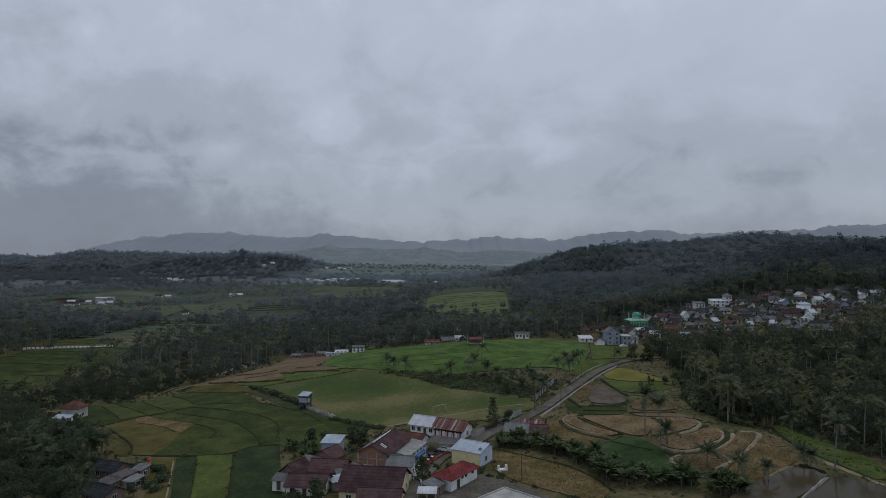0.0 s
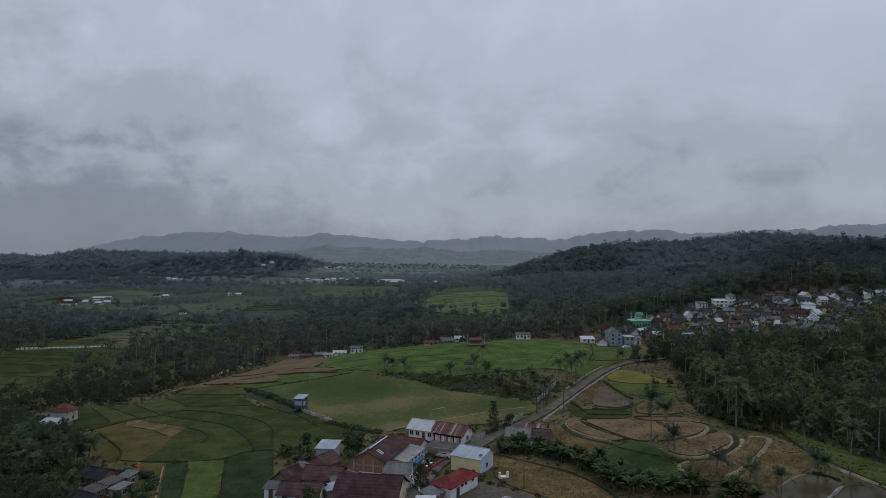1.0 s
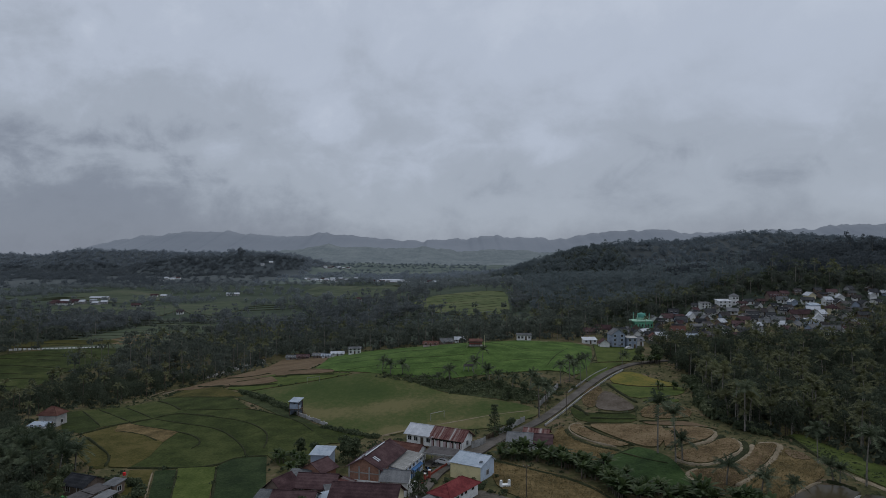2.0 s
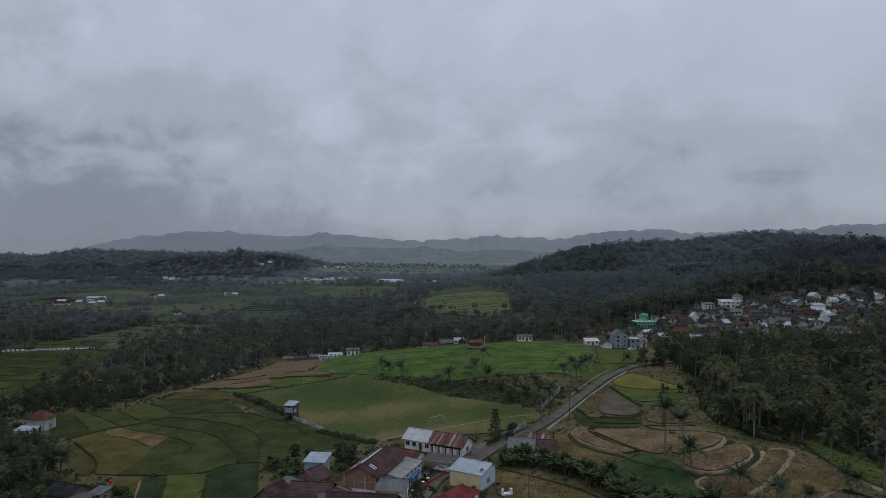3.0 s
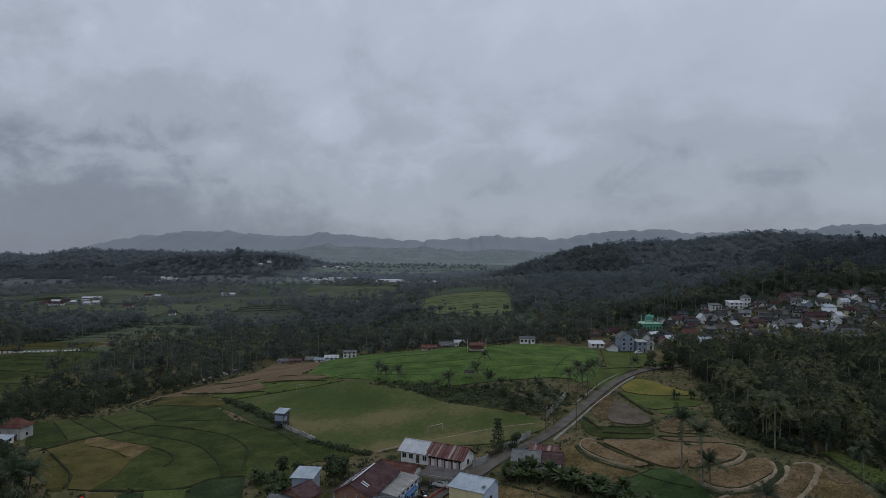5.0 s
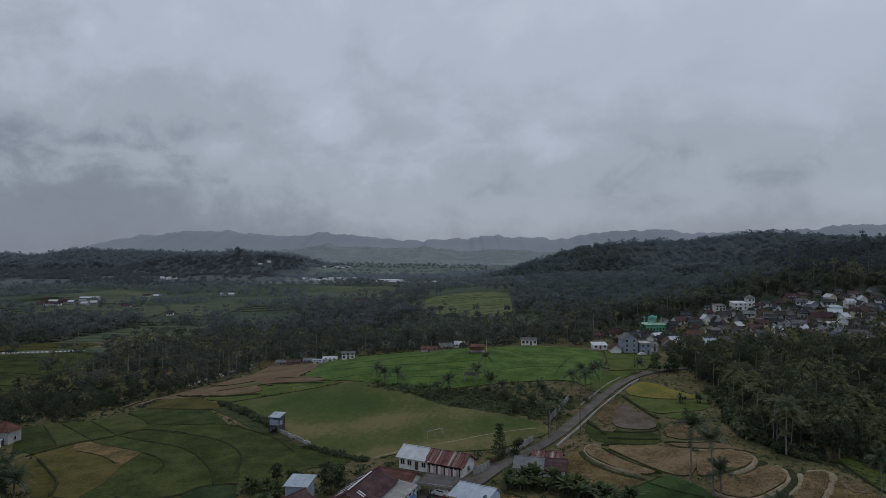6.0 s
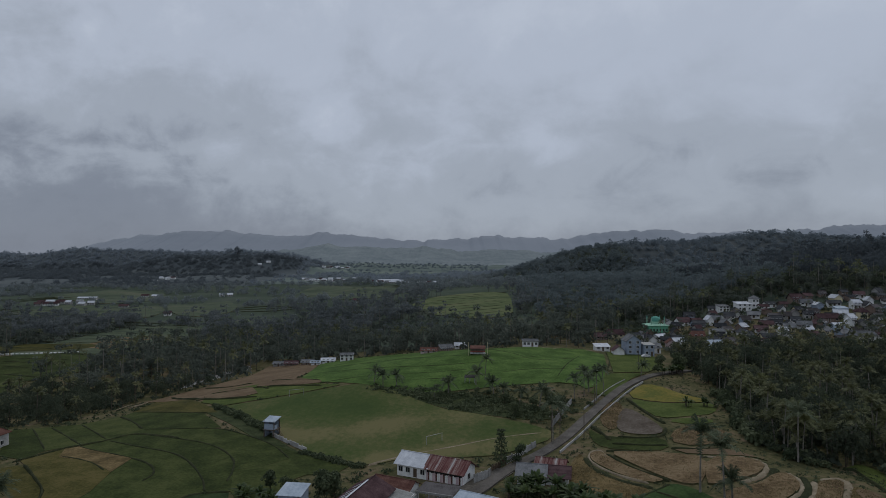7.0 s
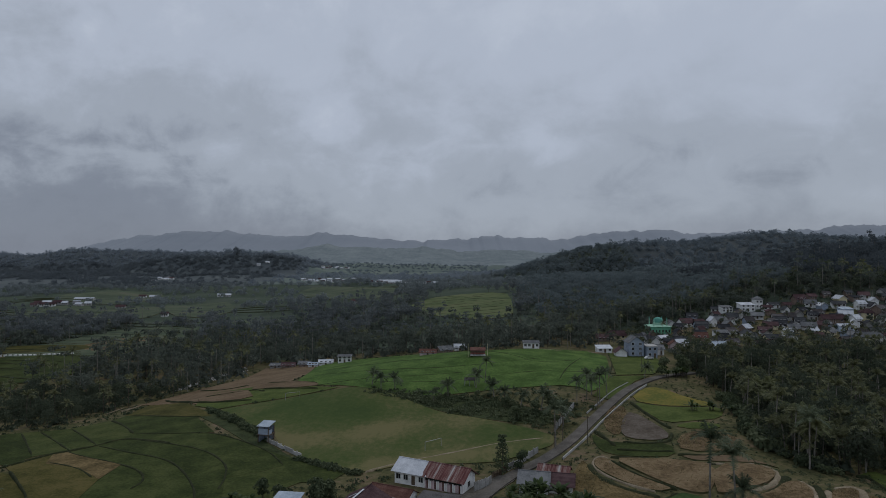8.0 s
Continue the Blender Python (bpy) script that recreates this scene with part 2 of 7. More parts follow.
FROND_DARK = material("dark green palm fronds", [(0.04574, 0.06237, 0.03742), (0.07484, 0.09563, 0.05405), (0.1164, 0.1372, 0.08316)], 0.12, 8, 0.4, rough=0.6, island=0.4, thing=0.3, spec=0.12, thin=0.3)
BANANA = material("banana leaves", [(0.03208, 0.05132, 0.01925), (0.04918, 0.07488, 0.02673), (0.07913, 0.1069, 0.04063)], 0.2, 8, 0.4, rough=0.5, island=0.4, thing=0.2, spec=0.15, thin=0.35)
# foothill greens paled and blued to stand in for haze
HILL_MID = material("green foothills tinted with painted haze", [(0.1429, 0.1689, 0.1764), (0.1764, 0.2025, 0.2087), (0.2136, 0.2385, 0.2409)], 0.012, 7, 0.9, rough=1.0, spec=0.0, bump=1.0)
# the next two woods pale with distance in place of real haze
WOODS_VALLEY = material("valley woods hazed grey green", [(0.1584, 0.1828, 0.1888), (0.1941, 0.2215, 0.2231), (0.236, 0.262, 0.2571)], 0.03, 10, 0.5, rough=0.9, island=0.25, thin=0.5)
WOODS_FAR = material("distant woods hazed bluish grey", [(0.201, 0.2334, 0.2624), (0.2251, 0.2577, 0.2863), (0.2521, 0.2862, 0.3118)], 0.012, 10, 0.3, rough=1.0, island=0.1, spec=0.0, thin=0.6)
# mountain grey is aerial haze put into the base colour
HILL_FAR = material("distant mountains tinted grey blue as haze", [(0.2154, 0.2381, 0.2679), (0.2364, 0.259, 0.2885), (0.2574, 0.2798, 0.3091)], 0.0015, 6, 0.3, rough=1.0, spec=0.0)
# blue raised a little here, as thin haze over the nearer valley
VALLEY = material("patchwork of valley fields", [(0.03516, 0.04475, 0.03723), (0.04741, 0.06211, 0.04412), (0.06118, 0.07868, 0.05536), (0.07496, 0.08116, 0.06668)], 0.012, 9, 0.8, stretch=(0.5, 1.4, 1), rough=1.0)
HILL_FLOOR = material("leafy hill floor", [(0.03795, 0.04554, 0.03606), (0.05313, 0.06263, 0.04745), (0.07022, 0.07969, 0.06072)], 0.05, 9, 0.7, rough=1.0)
# haze tint painted into the hill floor, toned to match its crowns
FAR_FLOOR = material("distant hill floor with bluish haze tint", [(0.05646, 0.06708, 0.07332), (0.06768, 0.07938, 0.08508), (0.07968, 0.09174, 0.0969)], 0.01, 9, 0.5, rough=1.0)
# crop greens greyed to paint valley haze into the fields
FIELD_MID = material("valley rice and stubble with painted haze", [(0.04179, 0.05451, 0.03916), (0.05996, 0.07631, 0.04918), (0.08176, 0.09808, 0.06193), (0.1045, 0.1054, 0.07469)], 0.03, 8, 0.9, stretch=(0.4, 1.6, 1), rough=1.0)
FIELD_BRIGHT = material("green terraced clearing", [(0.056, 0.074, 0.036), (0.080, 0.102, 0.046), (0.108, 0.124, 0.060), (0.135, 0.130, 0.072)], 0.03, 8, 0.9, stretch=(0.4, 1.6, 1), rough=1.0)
# from here to RIDGE_FLOOR the ground colours hold painted distance haze
FIELD_FAR = material("distant valley fields paled as mist", [(0.08826, 0.1095, 0.1025), (0.112, 0.1371, 0.1217), (0.1459, 0.1715, 0.147)], 0.006, 9, 0.6, stretch=(0.3, 1.6, 1), rough=1.0)
VALLEY_FAR = material("valley fields greyed as haze", [(0.06489, 0.07477, 0.08216), (0.08292, 0.09554, 0.09781), (0.1064, 0.1189, 0.1174)], 0.010, 9, 0.6, stretch=(0.4, 1.5, 1), rough=1.0)
RIDGE_FLOOR = material("ridge floor with bluish haze tint", [(0.05026, 0.05868, 0.06041), (0.06098, 0.06934, 0.07042), (0.07164, 0.07999, 0.0805)], 0.02, 9, 0.5, rough=1.0)


def paint(name, c, wear=0.25, scale=0.6, spec=0.25, **more):
    dark = tuple(v * (1 - wear * 1.2) for v in c)
    light = tuple(min(0.85, v * (1 + wear * 0.4)) for v in c)
    return material(name, [dark, c, light], scale, 7, 0.6, bump=0.01, spec=spec, **more)


WHITE = paint("white wall paint", (0.74, 0.74, 0.72))
CREAM = paint("cream wall paint", (0.62, 0.55, 0.36))
YELLOW = paint("pale yellow wall paint", (0.70, 0.62, 0.36), 0.15)
PALE_BLUE = paint("pale blue wall paint", (0.50, 0.58, 0.68))
BLUE = paint("blue wall paint", (0.06, 0.15, 0.31))
GREY_BLUE = paint("grey blue wall paint", (0.29, 0.34, 0.41))
PINK = paint("pink wall paint", (0.54, 0.42, 0.43), 0.35)
MINT = paint("mint green wall paint", (0.15, 0.42, 0.27))
MINT_PALE = paint("pale mint trim", (0.30, 0.50, 0.38))
DOME_GREEN = paint("green dome sheet", (0.10, 0.30, 0.24))
BRICK = paint("bare red brickwork", (0.31, 0.17, 0.12), 0.3, 2.0)
BOARD = paint("weathered wall boards", (0.20, 0.15, 0.12), 0.35, 1.2)
TILE_BROWN = material("dark brown clay roof tiles", [(0.04051, 0.0242, 0.02606), (0.06751, 0.0407, 0.04305), (0.1035, 0.066, 0.06685)], 0.4, 9, 0.7, thing=0.25, bump=0.03)
TILE_OLD = material("blackened clay roof tiles", [(0.0225, 0.02414, 0.02739), (0.0398, 0.0417, 0.04565), (0.06489, 0.06803, 0.07075)], 0.4, 9, 0.7, thing=0.35, bump=0.03)
TILE_RED = material("red roof sheets", [(0.100, 0.024, 0.026), (0.155, 0.036, 0.038), (0.210, 0.058, 0.056)], 0.5, 8, 0.5, bump=0.02)
TILE_ORANGE = material("orange red clay roof tiles", [(0.070, 0.034, 0.028), (0.105, 0.052, 0.042), (0.150, 0.085, 0.068)], 0.5, 8, 0.6, bump=0.02)
ZINC = material("bright zinc roof sheets", [(0.34, 0.36, 0.39), (0.46, 0.48, 0.51), (0.56, 0.58, 0.61)], 0.4, 8, 0.5, rough=0.5, thing=0.25, bump=0.01)
ZINC_BLUE = material("bluish zinc roof sheets", [(0.243, 0.288, 0.342), (0.324, 0.378, 0.432), (0.405, 0.45, 0.513)], 0.4, 8, 0.5, rough=0.5, bump=0.01)
ROOF_GREY = material("grey fibre cement roof", [(0.084, 0.0882, 0.0924), (0.1302, 0.1344, 0.1386), (0.1848, 0.189, 0.1932)], 0.4, 8, 0.6, thing=0.3, bump=0.02)
ROOF_DARK = material("dark mossy roof sheets", [(0.040, 0.036, 0.036), (0.066, 0.060, 0.060), (0.105, 0.098, 0.098)], 0.4, 8, 0.7, thing=0.4, bump=0.02)
STALK = material("pale rice stalks", [(0.135, 0.108, 0.054), (0.225, 0.18, 0.093), (0.315, 0.2625, 0.15)], 0.3, 8, 0.6, island=0.6, thin=0.3)
RUST = material("rust streaked iron roof sheets", [(0.060, 0.022, 0.022), (0.105, 0.036, 0.034), (0.190, 0.120, 0.105), (0.340, 0.320, 0.310)], 0.35, 6, 0.9, stretch=(3.4, 0.12, 0.2), bump=0.01, local=True, spec=0.2)
SHEET_PALE = material("pale grey weathered roof sheets", [(0.17, 0.172, 0.165), (0.235, 0.235, 0.225), (0.30, 0.30, 0.29)], 0.4, 8, 0.7, bump=0.02)
GLASS_DARK = material("dark window glass", [(0.012, 0.014, 0.018), (0.02, 0.022, 0.026), (0.03, 0.032, 0.036)], 1, 4, 0.2, rough=0.12, spec=0.6)
TIMBER = paint("dark timber", (0.11, 0.08, 0.055), 0.3, 2.0)
FRAME_WHITE = paint("white painted frame", (0.60, 0.60, 0.58), 0.15)
RED_PAINT = paint("faded red paint", (0.27, 0.065, 0.045), 0.3)
DOOR_GREEN = paint("dark green door paint", (0.03, 0.10, 0.06), 0.2)
BRIGHT_RED = paint("bright red plastic", (0.60, 0.03, 0.03), 0.1)
TARP_GREEN = paint("bright green tarpaulin", (0.05, 0.42, 0.10), 0.15)
STEEL = paint("galvanised steel", (0.40, 0.41, 0.42), 0.2, metal=0.6, rough=0.5)
DIRT = material("trodden grey brown yard", [(0.0621, 0.0567, 0.0459), (0.0999, 0.09045, 0.0756), (0.1485, 0.135, 0.1188)], 0.2, 7, 1.0, bump=0.08)
CAR_WHITE = paint("white car paint", (0.62, 0.62, 0.62), 0.05, rough=0.3)
RUBBER = paint("black rubber", (0.02, 0.02, 0.02), 0.1)

# ---- height of the land ----
NEAR = [(-300, -200, 0), (300, -200, 4), (0, 60, 1), (-90, 110, 0), (100, 90, 4), (-67, 175, 0), (-106, 222, -0.4),
        (-93, 240, -0.4), (-95, 287, -1), (-140, 225, -2), (-126, 262, -3), (-20, 160, 2), (15, 155, 2), (8, 190, 2),
        (-35, 200, 1.2), (-3, 220, 2), (-54, 276, 2), (-52, 232, 1.6), (5, 262, 2.6), (28, 185, 2.3), (37, 150, 2.5),
        (40, 197, 4.6), (60, 238, 6), (72, 182, 7), (88, 174, 6), (77, 146, 5.3), (79, 225, 7), (59, 219, 6.5), (95, 190, 3.5), (130, 190, 1)]
MIDDLE = [(-121, 305, -7), (-60, 330, 1), (-51, 385, -1.5), (-110, 400, -9), (-260, 400, -1), (-190, 300, -8), (-330, 300, -4),
          (-20, 285, 4.5), (11, 287, 6.5), (16, 325, 12), (-20, 330, 7), (44, 356, 10.5), (86, 345, 8.5), (85, 290, 8), (122, 410, 10),
          (190, 431, 20), (222, 438, 23), (281, 447, 27), (150, 300, 4), (220, 330, 6), (170, 230, -1), (300, 350, 10), (60, 255, 6.2),
          (340, 200, 8), (0, 405, 3)]
DISTANT = [(-60, 480, -4), (0, 530, 9), (50, 600, 19), (60, 700, 25), (-200, 560, -4), (-430, 800, 3), (-290, 880, 4),
           (-395, 870, 2), (-87, 1150, 16), (-580, 1385, 12), (-300, 1720, 29), (-380, 2650, 56), (200, 900, 28), (-700, 700, 2),
           (-1000, 1200, 5), (0, 3000, 52), (0, 1700, 22), (100, 2200, 34), (-150, 1450, 18), (-2500, 2500, 40), (2500, 2500, 60), (-2500, 0, 0), (2500, 0, 30), (0, -2000, 0),
           (0, 4800, 70), (-3000, 4800, 70), (3000, 4800, 70), (300, 640, 38), (150, 560, 16), (300, 800, 36), (-1500, -1500, 0),
           (1500, -1500, 10)]
# ridges: the crest as (x, y, height) and the half width of the hill
RIDGES = [
    ([(-2200, 1900, 62), (-1295, 1850, 70), (-1113, 1850, 67), (-1064, 1850, 82), (-931, 1850, 82), (-800, 1850, 74), (-585, 1850, 77),
      (-470, 1850, 72), (-436, 1850, 60)], 170),
    ([(-800, 1650, 32), (-757, 1650, 46), (-669, 1650, 57), (-521, 1650, 63), (-400, 1650, 58), (-372, 1650, 44)], 120),
    ([(160, 1050, 38), (188, 1050, 55), (212, 1050, 66), (240, 1050, 74), (282, 1050, 76), (343, 1080, 78)], 110),
    ([(310, 1250, 68), (340, 1250, 78), (408, 1250, 86), (520, 1250, 93), (620, 1250, 103), (710, 1250, 101), (800, 1250, 93), (875, 1250, 90),
      (1600, 1300, 80)], 260),
    ([(250, 505, 30), (270, 510, 43), (320, 555, 50), (372, 618, 59), (450, 640, 61), (700, 640, 64)], 115),
]


def rbf(points):
    p = np.array(points, float)
    d = np.hypot(p[:, None, 0] - p[None, :, 0], p[:, None, 1] - p[None, :, 1])
    n = len(p)
    a = np.zeros((n + 3, n + 3))
    a[:n, :n] = d
    a[:n, n], a[:n, n + 1:] = 1, p[:, :2]
    a[n:, :n] = a[:n, n:].T
    return p, np.linalg.solve(a + np.diag([-0.5] * n + [0] * 3), np.concatenate([p[:, 2], [0, 0, 0]]))


BASE_POINTS, BASE_WEIGHTS = rbf(NEAR + MIDDLE + DISTANT)


def height(x, y):
    """Ground height; takes numbers or arrays."""
    x, y = np.asarray(x, float), np.asarray(y, float)
    n = len(BASE_POINTS)
    z = BASE_WEIGHTS[n] + BASE_WEIGHTS[n + 1] * x + BASE_WEIGHTS[n + 2] * y
    for (px, py, _), w in zip(BASE_POINTS, BASE_WEIGHTS[:n]):
        z = z + w * np.hypot(x - px, y - py)
    for crest, half in RIDGES:
        best = np.full(x.shape, -1e9)
        for (x0, y0, z0), (x1, y1, z1) in zip(crest[:-1], crest[1:]):
            dx, dy = x1 - x0, y1 - y0
            s = np.clip(((x - x0) * dx + (y - y0) * dy) / (dx * dx + dy * dy), 0, 1)
            d = np.hypot(x - x0 - s * dx, y - y0 - s * dy)
            top = z0 + s * (z1 - z0)
            fall = np.clip(1 - d / half, 0, 1)
            best = np.maximum(best, np.where(d < half, (top - z) * (fall * fall * (3 - 2 * fall)), -1e9))
        z = z + np.maximum(best, 0)
    roll = np.clip((np.hypot(x, y - 230) - 260) / 400, 0, 1)
    z = z + roll * (2.2 * np.sin(x / 37 + 1.3 * np.sin(y / 61)) * np.cos(y / 43) + 1.2 * np.sin(x / 17 + y / 23))
    return z


# ---- builders ----
from mathutils.geometry import delaunay_2d_cdt


def mesh_of(name, verts, faces, *materials, index=None, smooth=False):
    me = bpy.data.meshes.new(name)
    me.from_pydata([tuple(map(float, v)) for v in verts], [], [tuple(map(int, f)) for f in faces])
    for m in materials:
        me.materials.append(m)
    if index is not None:
        me.polygons.foreach_set("material_index", np.asarray(index, np.int32))
    if smooth:
        me.polygons.foreach_set("use_smooth", np.ones(len(me.polygons), bool))
    me.update()
    return me


def fast_mesh(name, verts, tris, index, *materials):
    """A triangle mesh from arrays."""
    me = bpy.data.meshes.new(name)
    me.vertices.add(len(verts))
    me.vertices.foreach_set("co", np.ascontiguousarray(verts, np.float32).ravel())
    me.loops.add(len(tris) * 3)
    me.loops.foreach_set("vertex_index", np.ascontiguousarray(tris, np.int32).ravel())
    me.polygons.add(len(tris))
    me.polygons.foreach_set("loop_start", np.arange(0, len(tris) * 3, 3, dtype=np.int32))
    for m in materials:
        me.materials.append(m)
    me.polygons.foreach_set("material_index", np.ascontiguousarray(index, np.int32))
    me.update(calc_edges=True)
    return me


def thing(name, m, label, category, group="", kind=""):
    ob = tagged(new(name), label, category, group, kind)
    ob.matrix_world = m
    ob.empty_display_size = 0.3
    return ob


def part(name, mesh, parent, m=None, label=""):
    """One mesh object under a thing or a part; m is its pose in the parent's space."""
    ob = new(name, mesh)
    ob.parent = parent
    if m is not None:
        ob.matrix_basis = m
    return tagged(ob, label)


class Shape:
    """Collects faces for one mesh."""

    def __init__(self):
        self.v, self.f = [], []

    def add(self, verts, faces):
        k = len(self.v)
        self.v += [tuple(v) for v in verts]
        self.f += [tuple(k + i for i in f) for f in faces]
        return self

    def box(self, x0, y0, z0, x1, y1, z1):
        return self.add([(x0, y0, z0), (x1, y0, z0), (x1, y1, z0), (x0, y1, z0), (x0, y0, z1), (x1, y0, z1), (x1, y1, z1), (x0, y1, z1)],
                        [(0, 3, 2, 1), (4, 5, 6, 7), (0, 1, 5, 4), (1, 2, 6, 5), (2, 3, 7, 6), (3, 0, 4, 7)])

    def tube(self, a, b, r0, r1, n=6):
        a, b = Vector(a), Vector(b)
        q = (b - a).to_track_quat("Z", "Y")
        ring = [q @ Vector((math.cos(2 * math.pi * i / n), math.sin(2 * math.pi * i / n), 0)) for i in range(n)]
        vs = [a + p * r0 for p in ring] + [b + p * r1 for p in ring]
        return self.add(vs, [(i, (i + 1) % n, n + (i + 1) % n, n + i) for i in range(n)] + [tuple(range(n))[::-1], tuple(range(n, 2 * n))])

    def mesh(self, name, *materials, smooth=False):
        return mesh_of(name, self.v, self.f, *materials, smooth=smooth)


def rounded(points, closed=True, times=2):
    """Corner cutting, for the soft outline of a paddy."""
    p = np.array(points, float)
    for _ in range(times):
        q = np.roll(p, -1, 0) if closed else p[1:]
        a = p if closed else p[:-1]
        r = np.stack([a * 0.75 + q * 0.25, a * 0.25 + q * 0.75], 1).reshape(-1, 2)
        p = r if closed else np.concatenate([p[:1], r, p[-1:]])
    return p


def dense(p, step, closed=True):
    out = []
    q = np.roll(p, -1, 0) if closed else p[1:]
    for a, b in zip(p, q):
        n = max(1, int(np.hypot(*(b - a)) / step))
        out += [a + (b - a) * i / n for i in range(n)]
    if not closed:
        out.append(p[-1])
    return np.array(out)


def inside(poly, x, y):
    p = np.asarray(poly, float)
    hit = np.zeros(np.shape(x), bool)
    for (x0, y0), (x1, y1) in zip(p, np.roll(p, -1, 0)):
        if y0 != y1:
            hit ^= ((y0 > y) != (y1 > y)) & (x < (x1 - x0) * (y - y0) / (y1 - y0) + x0)
    return hit


CLEARINGS = []


def field(name, mat, outline, label, category, lift=0.2, step=4.0, soft=1, level=None, kind="structure", group=""):
    """A plot of land laid over the ground, with an earth side all round."""
    p = dense(rounded(outline, True, soft) if soft else np.array(outline, float), step)
    CLEARINGS.append(np.array(outline, float))
    lo, hi = p.min(0), p.max(0)
    gx, gy = np.meshgrid(np.arange(lo[0], hi[0], step), np.arange(lo[1], hi[1], step))
    gx, gy = gx.ravel() + 0.3, gy.ravel() + 0.2
    keep = inside(p, gx, gy)
    pts = [Vector(q) for q in p] + [Vector(q) for q in zip(gx[keep], gy[keep])]
    n = len(p)
    vs, _, fs, *_ = delaunay_2d_cdt(pts, [(i, (i + 1) % n) for i in range(n)], [list(range(n))], 1, 1e-4)
    v = np.array([(q.x, q.y) for q in vs])
    z = height(v[:, 0], v[:, 1]) + lift if level is None else np.full(len(v), level)
    s = Shape().add(np.column_stack([v, z]), fs)
    pz = height(p[:, 0], p[:, 1])
    top = pz + lift if level is None else np.full(n, level)
    s.add(np.concatenate([np.column_stack([p, top]), np.column_stack([p, pz - 1.0])]), [(i, n + i, n + (i + 1) % n, (i + 1) % n) for i in range(n)])
    ob = new(name, mesh_of(name, s.v, s.f, mat, GROUND, index=[0] * len(fs) + [1] * n))
    return tagged(ob, label, category, group, kind)


def bund(points, mat=BUND, width=0.75, high=0.45, name="field_bund", label="low dark earth bund between rice paddies", soft=2, step=3.0, closed=False,
         category="bund"):
    """A low bank along a line."""
    p = dense(rounded(points, closed, soft), step, closed)
    t = np.gradient(p, axis=0)
    t /= np.maximum(np.hypot(*t.T), 1e-6)[:, None]
    nrm = np.column_stack([-t[:, 1], t[:, 0]])
    rng = np.random.default_rng(len(p))
    wob = 1 + 0.25 * rng.standard_normal(len(p)).clip(-1, 1)
    if mat is BUND:
        wob *= 0.55
    elif mat is PALE_BUND:
        high *= 0.5
    if not closed:
        ends = np.clip(np.minimum(np.arange(len(p)), np.arange(len(p))[::-1]) / 1.5, 0.02, 1)
        wob *= ends
    rows = []
    for off, up in ((-1, -0.6), (-0.5, 0.85), (0, 1.0), (0.5, 0.85), (1, -0.6)):
        q = p + nrm * (off * width * wob)[:, None]
        rows.append(np.column_stack([q, height(q[:, 0], q[:, 1]) + 0.15 + high * up * wob - (0.4 * (wob < 0.1))]))
    n = len(p)
    faces = [(r * n + i, r * n + i + 1, (r + 1) * n + i + 1, (r + 1) * n + i) for r in range(4) for i in range(n - 1)]
    ob = new(name, mesh_of(name, np.concatenate(rows), faces, mat, smooth=True))
    return tagged(ob, label, category, "field bunds", "structure")


def ribbon(name, points, width, mat, label, category, lift=0.3, thick=0.3, soft=2, kind="structure"):
    p = dense(rounded(points, False, soft), 3.0, False)
    t = np.gradient(p, axis=0)
    t /= np.hypot(*t.T)[:, None]
    nrm = np.column_stack([-t[:, 1], t[:, 0]])
    mid = height(p[:, 0], p[:, 1]) + lift
    rows = [np.column_stack([p + nrm * (o * width / 2), mid + u]) for o, u in ((-1, -thick - 0.6), (-1, 0), (-0.3, 0.05), (0.3, 0.05), (1, 0), (1, -thick - 0.6))]
    n = len(p)
    faces = [(r * n + i, r * n + i + 1, (r + 1) * n + i + 1, (r + 1) * n + i) for r in range(5) for i in range(n - 1)]
    return tagged(new(name, mesh_of(name, np.concatenate(rows), faces, mat)), label, category, "", kind)

# ---- the land, one sheet to the horizon ----
def spaced(spans):
    out = [spans[0][0]]
    for a, b, s0, s1 in spans:
        v, n = a, 0
        while v < b - 1e-6:
            k = (v - a) / (b - a)
            v = min(b, v + s0 + (s1 - s0) * k)
            out.append(v)
    return np.array(out)


xs = spaced([(-4700, -420, 260, 14), (-420, -160, 12, 5), (-160, 140, 3.2, 3.2), (140, 420, 5, 12), (420, 4700, 14, 260)])
ys = spaced([(-2500, 60, 300, 8), (60, 300, 3.2, 3.2), (300, 700, 4, 12), (700, 2100, 13, 26), (2100, 4800, 30, 220)])
gx, gy = np.meshgrid(xs, ys)
gz = height(gx, gy)
nx, ny = len(xs), len(ys)
quad = (np.arange(ny - 1)[:, None] * nx + np.arange(nx - 1)[None]).ravel()
tris = np.concatenate([np.column_stack([quad, quad + 1, quad + nx + 1]), np.column_stack([quad, quad + nx + 1, quad + nx])])
cy, cz = gy.ravel()[tris].mean(1), gz.ravel()[tris].mean(1)
cx = gx.ravel()[tris].mean(1)
# with distance the ground swaps to paler, hazed colours
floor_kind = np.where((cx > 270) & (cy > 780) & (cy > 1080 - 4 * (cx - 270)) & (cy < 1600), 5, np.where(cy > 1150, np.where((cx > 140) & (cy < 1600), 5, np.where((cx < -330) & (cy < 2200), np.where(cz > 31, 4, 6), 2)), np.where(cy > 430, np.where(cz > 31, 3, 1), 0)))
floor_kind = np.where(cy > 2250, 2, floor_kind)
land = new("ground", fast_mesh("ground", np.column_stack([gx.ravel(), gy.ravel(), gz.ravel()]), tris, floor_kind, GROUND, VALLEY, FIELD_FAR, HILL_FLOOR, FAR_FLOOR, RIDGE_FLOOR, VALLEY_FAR))
